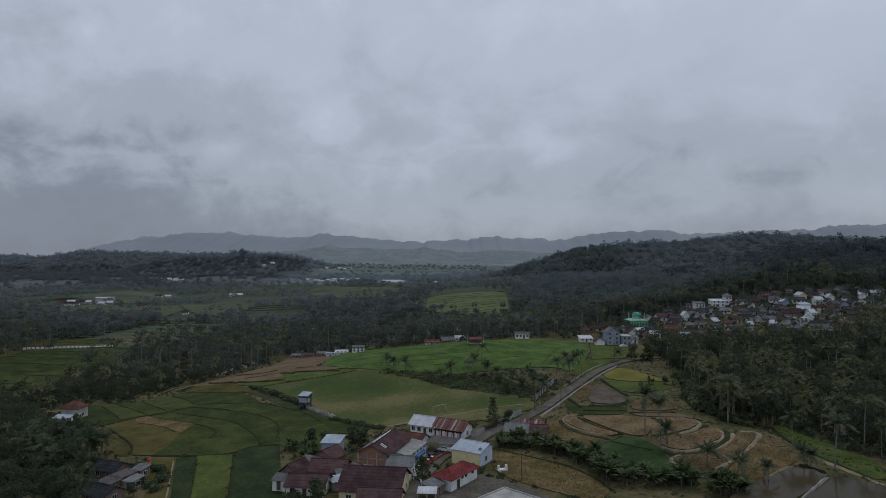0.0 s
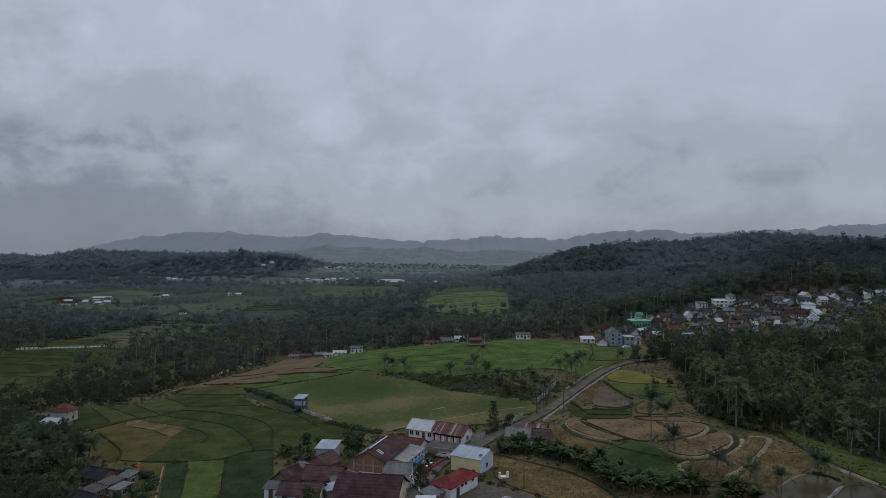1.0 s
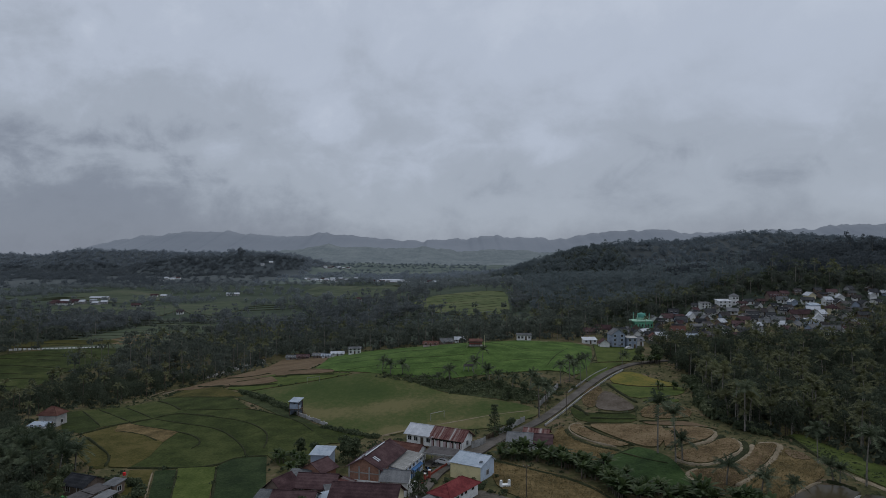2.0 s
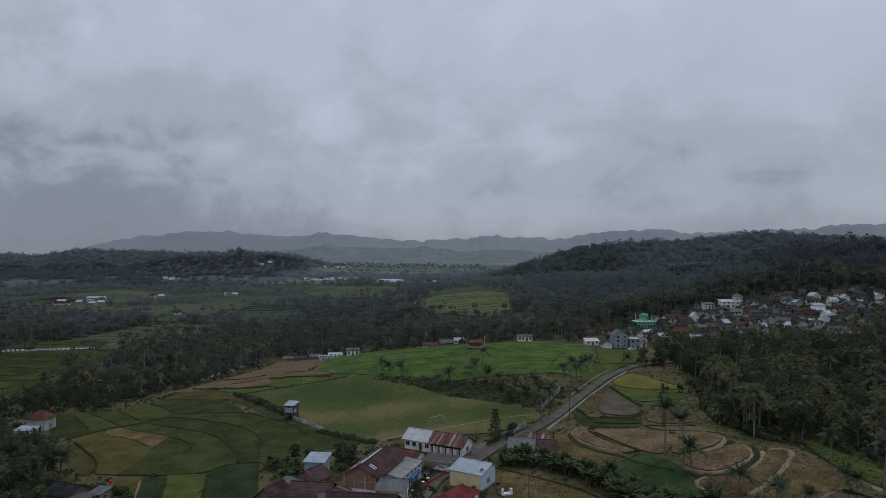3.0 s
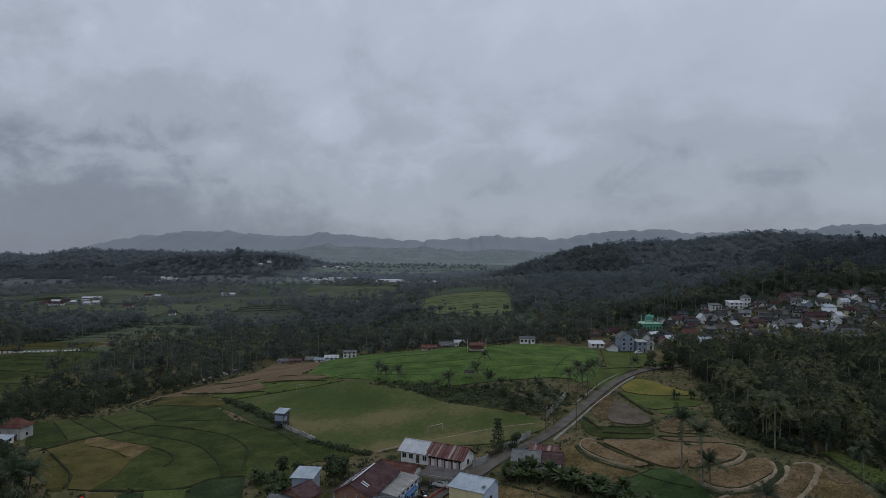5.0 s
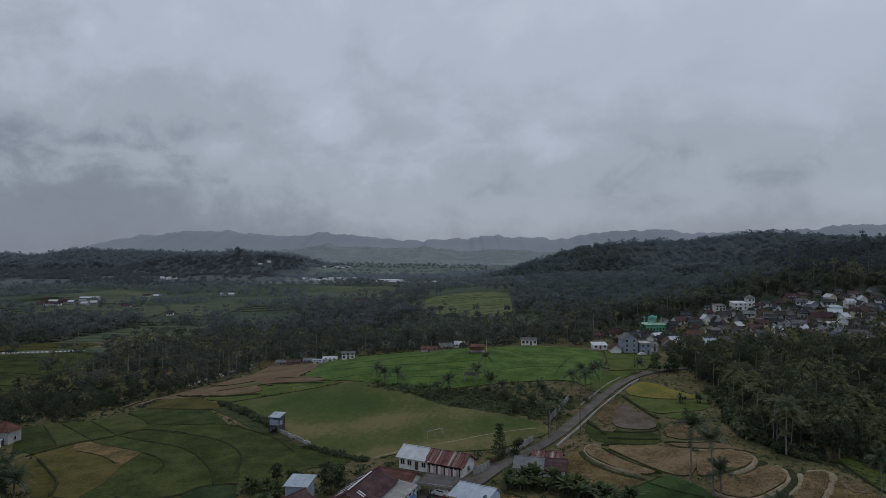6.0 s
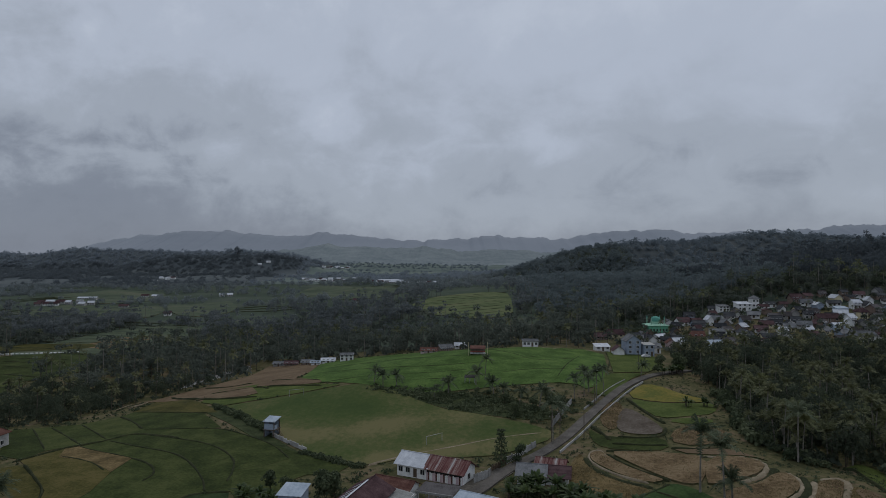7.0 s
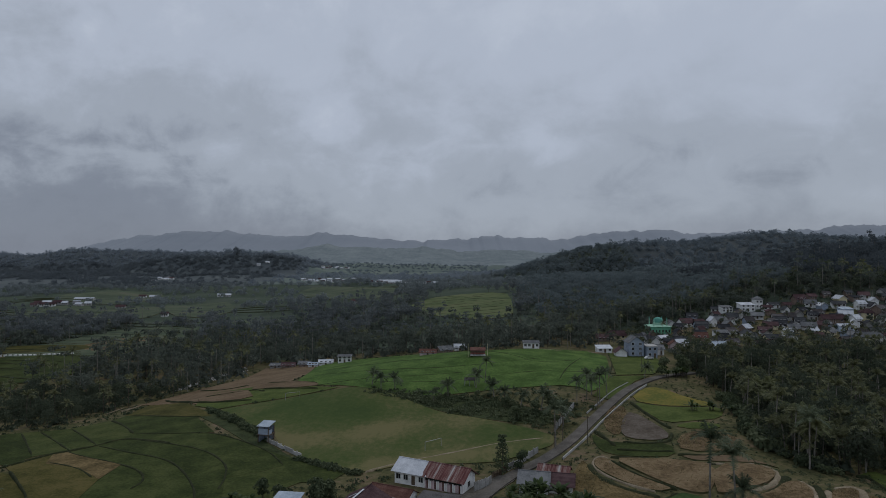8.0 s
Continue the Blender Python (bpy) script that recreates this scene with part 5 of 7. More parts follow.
for k in range(23):
    part("board", Shape().box(-4.7 + 0.41 * k, -3.24, 0.05, -4.36 + 0.41 * k, -3.16, 1.75 + 0.1 * (k % 3)).mesh("board", (PINK, WHITE, TILE_ORANGE)[(k * 7) % 5 % 3]), hall)
house(-4.9, 193.9, 8.0, 6.3, -28, 2.9, 4.7, WHITE, ZINC, "white open sided hall under a bright zinc roof", z=1.95, tiles=False, windows=4, group=lane, over=0.7)
house(-15.2, 162.9, 15.0, 7.8, 73, 5.2, 7.2, BRICK, TILE_BROWN, "long brick storehouse under a brown tiled roof", z=1.9, windows=4, sides=("left",), group=lane, over=0.75, door=False, name="storehouse", category="storehouse")
house(-9.2, 178.0, 9.0, 5.0, -27, 2.9, 4.2, WHITE, TILE_ORANGE, "low annex under a dull red roof behind the storehouse", z=1.9, windows=3, group=lane)
wing = house(-8.6, 164.6, 12.0, 4.2, 71, 3.7, 4.3, PALE_BLUE, SHEET_PALE, "narrow pale blue two storey wing with pale grey roof", roof="shed", z=1.9, windows=5, storeys=2, group=lane, sides=("front", "right"))
house(-10.0, 154.2, 5.6, 5.0, -9, 3.5, 4.9, WHITE, ROOF_GREY, "white house with a grey sheet roof", z=1.9, tiles=False, windows=2, group=lane)
house(-15.2, 142.0, 13.0, 12.0, -8, 3.2, 6.4, CREAM, TILE_BROWN, "large cream house under a dark brown tiled roof", z=1.8, windows=3, group=lane, over=0.7)
house(-13.1, 133.2, 8.4, 6.0, -6, 2.8, 4.7, CREAM, TILE_BROWN, "cream house wing with a brown tiled gable", z=1.8, windows=2, group=lane)
house(-35.2, 152.5, 5.2, 5.0, 62, 3.0, 5.0, BOARD, TILE_BROWN, "small board walled house with brown tiled gable", z=1.2, windows=2, group=lane)
house(-27.5, 155.0, 8.5, 7.0, -8, 2.6, 4.4, BOARD, TILE_BROWN, "low house under a dark brown tiled roof", z=1.4, windows=3, group=lane)
house(-30.6, 145.2, 8.5, 6.5, -6, 2.6, 4.2, WHITE, TILE_BROWN, "low white house under a brown tiled roof", z=1.3, windows=3, group=lane)
house(-29.0, 163.0, 5.0, 6.0, 60, 3.2, 4.8, BRICK, TILE_BROWN, "small brick house with a steep brown roof", z=1.5, windows=1, group=lane)
house(-29.4, 169.8, 4.6, 5.0, -8, 4.8, 5.4, GREY_BLUE, ZINC_BLUE, "tall grey blue sheet clad box with a pale roof", roof="shed", z=1.4, windows=1, group=lane, sides=("right",), door=False, name="shed", category="shed")
house(7.5, 165.2, 8.1, 7.1, -31, 3.6, 4.8, YELLOW, ZINC_BLUE, "tall pale yellow house under a bluish zinc roof", z=1.95, tiles=False, windows=1, group=lane, sides=("right",), door=False, over=0.35, off=0.72, gable_mat=PALE_BLUE)
red_house = house(2.9, 149.2, 11.0, 5.0, 55, 2.8, 4.4, WHITE, TILE_RED, "long white house under a bright red hipped roof", "hip", z=1.95, tiles=False, windows=1, group=lane, sides=("left",), door=False, over=0.6)
red_wall = [c for c in red_house.children if c.name.startswith("wall")][0]
opening(red_wall, -2.6, 0, 0.95, 2.05, 2.5, "front", True, TIMBER, DOOR_GREEN)
for vent_x in (-0.9, 0.6, 3.4):
    opening(red_wall, vent_x, 1.95, 0.7, 0.45, 2.5, "front", False, TIMBER)
part("apron", Shape().box(-5.6, -3.5, -0.6, 5.6, -2.5, 0.08).mesh("apron", CONCRETE), red_house, label="pale concrete apron along the wall")
house(21.8, 187.6, 6.2, 6.0, -13, 2.2, 3.8, WHITE, ROOF_GREY, "low white roadside house under grey sheets", z=2.3, tiles=False, windows=2, group=lane, over=0.6)
house(27.6, 186.8, 5.0, 5.2, -13, 2.1, 3.6, WHITE, TILE_BROWN, "small white house under a brown roof by the road", z=2.3, windows=2, group=lane, over=0.7)
house(27.0, 192.0, 6.5, 4.4, -20, 2.4, 3.6, BOARD, RUST, "board shed under rusty roof sheets", z=2.4, tiles=False, windows=1, group=lane, name="shed", category="shed")
slab_house = house(13.6, 129.3, 9.2, 8.0, -44, 3.5, 3.6, CONCRETE, CONCRETE, "flat roofed building with a pale concrete roof slab", roof="shed", z=1.9, windows=2, group=lane)
for px0, py0, px1, py1 in ((-5.0, -4.4, 5.0, -4.2), (-5.0, 4.2, 5.0, 4.4), (-5.0, -4.2, -4.8, 4.2), (4.8, -4.2, 5.0, 4.2)):
    part("parapet", Shape().box(px0, py0, 3.4, px1, py1, 3.95).mesh("parapet", CONCRETE), slab_house)

house(-79.5, 150.5, 4.5, 3.6, -30, 2.0, 2.5, BOARD, ROOF_DARK, "low shed under dark sheets beside trees", "shed", z=-0.2, windows=1, group=lane, name="shed", category="shed")
house(-73.6, 151.5, 2.6, 3.4, -22, 2.3, 2.7, CONCRETE, ROOF_GREY, "small pale shed beside the seed beds", "shed", z=-0.1, windows=1, group=lane, name="shed", category="shed")

for sx, sy, sl, sw, turn, lo, hi, wm, rm, label in (
        (-23.0, 150.5, 4.0, 3.0, 20, 2.2, 2.8, BOARD, ROOF_GREY, "low lean-to under grey roof sheets between houses"),
        (-33.0, 160.0, 4.5, 3.0, -10, 2.4, 2.9, BOARD, ROOF_GREY, "open sided shed under grey sheets"),
        (-21.5, 154.0, 3.5, 2.6, 62, 2.6, 3.0, BRICK, RUST, "narrow brick lean-to under rusty sheets"),
        (-24.5, 147.0, 3.0, 2.4, 35, 2.0, 2.4, CONCRETE, ZINC_BLUE, "small pale lean-to between dark roofs"),
        (-2.2, 142.6, 4.2, 3.2, 55, 2.4, 2.9, BOARD, ROOF_GREY, "dark lean-to porch before the red roofed house"),
        (-37.5, 147.5, 3.0, 3.4, -6, 2.2, 2.6, WHITE, ROOF_GREY, "small white shed beside the rice")):
    house(sx, sy, sl, sw, turn, lo, hi, wm, rm, label, "shed", z=1.6, windows=1, group=lane, name="shed", category="shed")

# blue shop front of the wing: an awning over painted doors
awning = Shape()
sheet(awning, (-1.4, -2.9, 2.1), (4.6, -2.9, 2.1), (4.6, -2.1, 2.45), (-1.4, -2.1, 2.45), 14, 0.06)
part("awning", awning.mesh("awning", BLUE), wing, label="blue painted sheet awning")
for k in range(4):
    part("painted_panel", Shape().box(-5.0 + 2.4 * k, -2.2, 0.05, -3.4 + 2.4 * k, -2.13, 2.0).mesh("painted_panel", BLUE), wing, label="blue painted door panel")
for k in range(3):
    part("awning_post", Shape().tube((-1.2 + 2.8 * k, -2.8, -0.2), (-1.2 + 2.8 * k, -2.8, 2.1), 0.05, 0.05, 6).mesh("awning_post", STEEL), wing)

# west house cluster and red roofed house
west_group = "houses by the western paddies"
house(-131.0, 226.0, 6.2, 5.4, -4, 3.9, 6.4, CONCRETE, TILE_ORANGE, "weathered pale house under a dull red hipped roof", roof="hip", z=-1.6, windows=2, group=west_group, over=0.5)
house(-131.5, 219.5, 5.6, 3.0, -4, 1.7, 2.2, WHITE, ZINC_BLUE, "low white lean-to beside the red roofed house", roof="shed", z=-1.6, windows=2, group=west_group)
house(-83.5, 160.5, 6.6, 5.6, -20, 2.6, 4.0, BOARD, TILE_OLD, "brown tiled house among dark trees", z=-0.3, windows=2, group=west_group)
house(-78.2, 156.0, 4.0, 3.4, -30, 2.2, 2.6, BOARD, ROOF_DARK, "grey shed under weathered roof sheets", roof="shed", z=-0.3, windows=1, group=west_group)
house(-75.6, 159.0, 2.8, 3.2, -16, 2.6, 3.0, BOARD, ROOF_GREY, "weathered board shed beside the seed beds", roof="shed", z=-0.2, windows=1, group=west_group)
house(-76.5, 143.5, 7.0, 5.4, -25, 2.4, 3.9, BOARD, TILE_OLD, "low board house under a brown tiled roof", z=0.0, windows=2, group=west_group)

# houses on the green rise
rise_group = "houses on the rise"
house(44.4, 356.0, 7.6, 4.0, -3, 2.6, 3.2, WHITE, ROOF_GREY, "long low white building on the rice slope", roof="shed", windows=4, group=rise_group, storeys=1)
for bx, by, bl, bw, turn, eave, ridge, wm, rm, kind, label in (
        (-51.5, 386, 9, 7, 5, 5.2, 5.8, WHITE, ROOF_GREY, "shed", "white two storey house beyond the rice"),
        (-62, 388, 9, 6, 8, 2.6, 4.0, WHITE, ZINC, "gable", "low white house with a zinc roof"),
        (-74, 392, 8, 6, -5, 2.6, 4.2, BOARD, ROOF_GREY, "gable", "low grey roofed house beyond the terraces"),
        (-84, 396, 9, 6, 4, 2.6, 4.2, BOARD, TILE_BROWN, "gable", "brown roofed house beyond the terraces"),
        (-92, 401, 8, 6, -8, 2.6, 4.0, CONCRETE, ROOF_GREY, "gable", "grey house beyond the terraces"),
        (-68, 384, 6, 4, 0, 2.4, 3.4, WHITE, ZINC_BLUE, "gable", "small white shed with a bluish roof"),
        (-6, 356, 10, 6, -6, 2.6, 4.2, PINK, TILE_ORANGE, "gable", "low pink house with faded orange roof"),
        (2, 362, 9, 7, 30, 2.8, 4.8, BOARD, ROOF_GREY, "gable", "grey roofed house behind the rice slope"),
        (10, 372, 7, 6, 0, 3.0, 4.6, WHITE, ZINC, "gable", "white house among palms")):
    house(bx, by, bl * 0.78, bw * 0.7, turn, eave * 0.62, ridge * 0.66, wm, rm, label, kind, windows=3, group=rise_group, storeys=2 if eave > 4 else 1, tiles=kind == "gable")

# ---- hillside village ----
hill = "hillside village houses"
WALL_CHOICES = [WHITE, CONCRETE, BOARD, WHITE, GREY_BLUE, WHITE, CREAM, WHITE]
ROOF_CHOICES = [TILE_OLD, ROOF_DARK, TILE_OLD, ROOF_GREY, TILE_OLD, ROOF_GREY, TILE_OLD, ZINC, ROOF_DARK, TILE_BROWN]
WALL_WORDS = {"white wall paint": "white", "cream wall paint": "cream", "weathered concrete": "bare concrete", "pale blue wall paint": "pale blue", "pink wall paint": "pink",
              "weathered wall boards": "board walled", "mint green wall paint": "mint green", "grey blue wall paint": "grey blue", "pale yellow wall paint": "pale yellow", "blue wall paint": "blue"}
ROOF_WORDS = {"blackened clay roof tiles": "blackened tiles", "dark brown clay roof tiles": "dark brown tiles", "grey fibre cement roof": "grey sheets", "bright zinc roof sheets": "bright zinc", "orange red clay roof tiles": "orange tiles",
              "bluish zinc roof sheets": "bluish zinc", "red roof sheets": "red sheets", "dark mossy roof sheets": "dark mossy sheets"}


def village_house(x, y, length, width, turn, eave, ridge, wm, rm, kind="gable"):
    label = "%s %s house under %s" % ("two storey" if eave > 4.2 else "small", WALL_WORDS[wm.name], ROOF_WORDS[rm.name])
    return house(x, y, length * 0.76, width * 0.76, turn, eave * 0.66, ridge * 0.74, wm, rm, label, kind, windows=3 if length > 8 else 2, group=hill, storeys=2 if eave > 4.2 else 1)

village_house(84, 341, 7.5, 6.5, 86, 3.4, 5.6, WHITE, TILE_BROWN)
village_house(104, 350, 7.0, 6.0, 4, 4.4, 6.0, WHITE, ROOF_GREY)
village_house(112, 377, 8.0, 6.0, 84, 3.6, 5.8, WHITE, TILE_OLD)
village_house(124, 372, 7.5, 6.0, 6, 3.4, 5.0, WHITE, ZINC)
village_house(106, 384, 8.0, 6.0, -8, 3.4, 5.0, WHITE, ROOF_GREY)
village_house(118, 366, 7.0, 6.0, 80, 3.6, 5.6, PINK, TILE_ORANGE)
house(91.5, 345, 8.0, 7.0, 92, 6.6, 9.2, GREY_BLUE, ROOF_GREY, "tall grey blue three storey house with white edged gable", tiles=False, windows=3, storeys=3, group=hill, sides=("left", "front"), over=0.5)
house(98.2, 342, 4.8, 6.0, 2, 5.2, 5.5, GREY_BLUE, CONCRETE, "grey blue flat roofed block beside the tall house", "shed", windows=2, storeys=2, group=hill)
village_house(79, 352, 9, 6, 4, 3.0, 4.0, WHITE, ZINC, "shed")
village_house(99, 402, 12, 8, -6, 3.4, 6.0, CREAM, TILE_BROWN)
village_house(89, 395, 9, 7, 8, 3.0, 5.0, BOARD, TILE_BROWN)
village_house(120, 388, 9, 7, 30, 3.2, 4.6, WHITE, ZINC)
village_house(147, 426, 11, 8, 15, 3.6, 6.4, WHITE, TILE_BROWN)
village_house(137, 383, 12, 8, -8, 4.4, 6.8, BOARD, TILE_ORANGE)
village_house(153, 391, 10, 7, 4, 4.0, 4.8, WHITE, ROOF_GREY, "shed")
village_house(139, 363, 11, 7, 10, 3.4, 5.2, PALE_BLUE, ZINC_BLUE)
village_house(190, 440, 12, 7, 5, 6.4, 7.2, WHITE, ZINC, "shed")
village_house(199, 444, 6, 6, 5, 8.6, 10.4, WHITE, ROOF_GREY, "hip")
village_house(180, 446, 9, 6, 6, 5.0, 5.8, WHITE, ROOF_GREY, "shed")
village_house(223, 440, 10, 6, 12, 4.6, 7.6, BOARD, TILE_BROWN)
village_house(226, 392, 9, 7, 60, 4.4, 7.2, WHITE, ZINC)
village_house(219, 389, 10, 6, 3, 4.4, 5.2, PALE_BLUE, ZINC)
village_house(238, 418, 9, 6, 2, 4.2, 5.0, PALE_BLUE, ZINC_BLUE, "shed")
village_house(243, 406, 6, 5, 0, 6.2, 9.0, CREAM, TILE_BROWN, "hip")
village_house(219, 370, 14, 8, -8, 4.0, 6.2, WHITE, ROOF_GREY)
village_house(212, 375, 8, 6, 20, 4.0, 5.6, GREY_BLUE, ROOF_GREY)
village_house(222, 405, 16, 8, -5, 3.4, 5.8, BOARD, TILE_BROWN)
HILL_SITES = [(160, 419), (127, 381), (130, 357), (176, 452), (166, 412), (179, 414), (171, 401), (185, 401), (186, 386), (195, 410), (204, 405), (214, 410), (173, 376), (182, 374),
              (172, 366), (262, 429), (277, 443), (255, 414), (166, 388), (175, 427), (188, 422), (203, 395), (211, 396), (155, 437), (140, 432), (170, 438), (240, 428), (250, 423), (114, 400),
              (160, 404), (150, 410), (196, 398), (232, 400), (270, 418), (285, 432), (208, 428), (230, 428), (300, 440)]
MORE_SITES = [(108, 392), (112, 384), (143, 396), (147, 404), (134, 404), (153, 418), (166, 424), (182, 430), (197, 416), (190, 409), (178, 393), (193, 392), (200, 386), (207, 383), (215, 399), (227, 409),
              (234, 412), (246, 414), (256, 422), (263, 418), (272, 428), (281, 422), (290, 438), (203, 414), (221, 418), (160, 396), (150, 382), (143, 375), (165, 381), (191, 402), (236, 395), (245, 399),
              (184, 437), (168, 431), (216, 424), (226, 433), (246, 436), (262, 438)]
VILLAGE_SPAN = [(100, 378), (108, 400), (150, 434), (200, 446), (320, 446), (318, 420), (262, 402), (226, 366), (205, 368), (190, 384), (165, 360), (130, 356)]
hill_rng = random.Random(5)
for hx, hy in HILL_SITES + MORE_SITES:
    e = hill_rng.choice((2.8, 3.0, 3.2, 3.4, 5.2))
    ln = hill_rng.uniform(6, 9.5)
    hut = village_house(hx, hy, ln, ln * hill_rng.uniform(0.65, 0.85), hill_rng.choice((0, 10, -12, 30, 75, 90, -20)), e, e + hill_rng.uniform(1.4, 2.3), hill_rng.choice(WALL_CHOICES), hill_rng.choice(ROOF_CHOICES))
    if hill_rng.random() < 0.6:
        # a porch roof of its own before the front
        f, w = ln * 0.38, -ln * 0.38 * hill_rng.uniform(0.65, 0.85)
        s = Shape()
        sheet(s, (-f, w - 1.8, 1.55), (f * hill_rng.uniform(-0.2, 0.9), w - 1.8, 1.55), (f * 0.6, w + 0.3, 2.0), (-f, w + 0.3, 2.0), 6, 0.08)
        part("porch_roof", s.mesh("porch_roof", hill_rng.choice((ZINC, ROOF_GREY, ROOF_DARK, TILE_OLD))), hut)

crowded = [(x, y) for x, y, r in SITES]
for _ in range(900):
    hx, hy = hill_rng.uniform(95, 325), hill_rng.uniform(355, 446)
    if bool(inside(VILLAGE_SPAN, np.array(hx), np.array(hy))) and min(math.hypot(hx - a, hy - b) for a, b in crowded) > 7.2 and math.hypot(hx - 127, hy - 416) > 13:
        crowded.append((hx, hy))
        ln = hill_rng.uniform(5, 8)
        village_house(hx, hy, ln, ln * hill_rng.uniform(0.7, 0.9), hill_rng.choice((0, 8, -10, 12, 80)), hill_rng.choice((2.8, 3.2, 3.4)), hill_rng.uniform(4.0, 4.9), hill_rng.choice((BOARD, BOARD, CONCRETE, WHITE)), hill_rng.choice((TILE_OLD, ROOF_DARK, TILE_OLD, TILE_BROWN)))


# ---- mosque ----
def dome(radius, tall, n=20, rows=9):
    s = Shape()
    v = []
    for k in range(rows + 1):
        a = k / rows * math.pi / 2
        r = radius * (math.cos(a) ** 0.8) * (1 + 0.10 * math.sin(2 * a))
        v += [(max(r, 0.02) * math.cos(2 * math.pi * i / n), max(r, 0.02) * math.sin(2 * math.pi * i / n), tall * math.sin(a)) for i in range(n)]
    s.add(v, [(k * n + i, k * n + (i + 1) % n, (k + 1) * n + (i + 1) % n, (k + 1) * n + i) for k in range(rows) for i in range(n)])
    return s.mesh("dome", DOME_GREEN, smooth=True)


mosque = thing("mosque", pose(127, 416, float(height(127, 416)) + 0.2, 0, 0, 4) @ Matrix.Scale(0.68, 4), "mint green mosque with dark green dome and four minarets", "mosque", hill)
mw = walls(mosque, 17, 14, 6.0, MINT)
for i in range(6):
    opening(mw, -7 + 2.8 * i, 1.0, 1.3, 2.2, 7.0, trim=MINT_PALE)
for i in range(4):
    opening(mw, -4.5 + 3 * i, 1.0, 1.3, 2.2, 8.5, "left", trim=MINT_PALE)
roof_hip(mosque, 17, 14, 6.1, 8.0, MINT_PALE, 1.0)
drum = part("drum", Shape().tube((0, 0, 6.8), (0, 0, 9.0), 4.2, 4.2, 20).mesh("drum", MINT_PALE), mosque)
dm = part("dome", dome(4.0, 4.4), mosque, pose(0, 0, 9.0), "dark green dome")
part("finial", Shape().tube((0, 0, 4.3), (0, 0, 6.0), 0.12, 0.03).mesh("finial", STEEL), dm)
for sx, sy in ((1, 1), (1, -1), (-1, 1), (-1, -1)):
    mn = part("minaret", Shape().tube((sx * 5.6, sy * 5.2, 6.2), (sx * 5.6, sy * 5.2, 12.0), 0.45, 0.4, 8).mesh("minaret", MINT_PALE), mosque)
    part("cap", Shape().tube((sx * 5.6, sy * 5.2, 12.0), (sx * 5.6, sy * 5.2, 13.8), 0.6, 0.04, 8).mesh("cap", DOME_GREEN), mn)

# ---- far hamlets ----
far_group = "far valley houses"
far_rng = random.Random(9)
FAR_SITES = [(-442, 748), (-420, 752), (-400, 744), (-448, 764), (-412, 760), (-294, 884), (-286, 890), (-402, 896), (-390, 900), (-597, 1384), (-590, 1340), (-576, 1364), (-249, 1260), (-230, 1268), (-204, 1248),
             (-180, 1240), (-92, 1104), (-75, 1100), (-62, 1050), (-42, 1010), (-11, 960), (8, 950), (47, 812), (-155, 1212), (-234, 1288), (-268, 1832), (-291, 1780), (-310, 1800),
             (-667, 1740), (-655, 1745), (-449, 1590), (-1054, 1568), (-350, 736), (-87, 690), (-260, 640), (368, 896), (365, 866), (350, 880)]
SMALL_SITES = [(-455, 752), (-432, 758), (-408, 752), (-430, 742), (-462, 770), (-398, 758), (-270, 1275), (-262, 1300), (-245, 1310), (-222, 1295), (-215, 1262), (-195, 1270), (-188, 1255), (-170, 1262),
               (-258, 1285), (-205, 1285), (-110, 1118), (-70, 1112), (-55, 1070), (-30, 1020), (-20, 990), (15, 965), (-100, 1140), (-40, 1045), (-330, 1790), (-300, 1815), (-280, 1800), (-265, 1790),
               (-320, 1830), (-298, 1840), (-605, 1400), (-585, 1392), (-570, 1378), (-640, 1760), (-430, 1600), (-252, 1252), (-240, 1246), (-226, 1240), (-212, 1236), (-198, 1230), (-184, 1226), (-120, 1104), (-104, 1096), (-84, 1088), (-50, 1036), (-36, 1000), (-28, 1006), (-262, 1262), (-150, 1190), (-136, 1180), (-312, 1700), (-304, 1712), (-296, 1704), (-318, 1720)]
for fx, fy in FAR_SITES + SMALL_SITES:
    ln = far_rng.uniform(6, 9.5)
    wm, rm = far_rng.choice((WHITE, WHITE, CONCRETE)), far_rng.choice((ZINC, ROOF_GREY, TILE_BROWN, ZINC))
    house(fx, fy, ln, ln * 0.6, far_rng.choice((0, 10, -10, 20)), 2.5, 4.2, wm, rm, "far %s valley house under %s" % (WALL_WORDS[wm.name], ROOF_WORDS[rm.name]), windows=3, group=far_group, sides=("front",))
house(-438, 822, 22, 7, 4, 2.2, 3.6, CONCRETE, ZINC, "long grey valley shed under bright zinc", windows=8, group=far_group, sides=("front",), name="long_shed", category="shed")
house(-92, 1120, 34, 12, 0, 3.4, 5.8, WHITE, ZINC, "long white valley building under bright zinc", windows=8, group=far_group, sides=("front",), name="long_shed", category="shed")

# ---- woods ----
PLATEAU = [(-152, 250), (-130, 258), (-128, 300), (-115, 329), (-100, 360), (-102, 408), (-50, 402), (-15, 382), (14, 350), (45, 362), (100, 354), (104, 330), (103, 300), (99, 256), (92, 232),
           (84, 212), (84, 192), (104, 192), (108, 150), (116, 110), (116, 40), (-60, 40), (-66, 130), (-92, 160), (-104, 182), (-118, 205), (-136, 214), (-140, 230)]
VILLAGE = [(104, 325), (84, 352), (84, 398), (112, 430), (150, 441), (200, 452), (240, 446), (330, 450), (330, 425), (300, 405), (240, 366), (215, 352), (150, 348), (125, 330)]


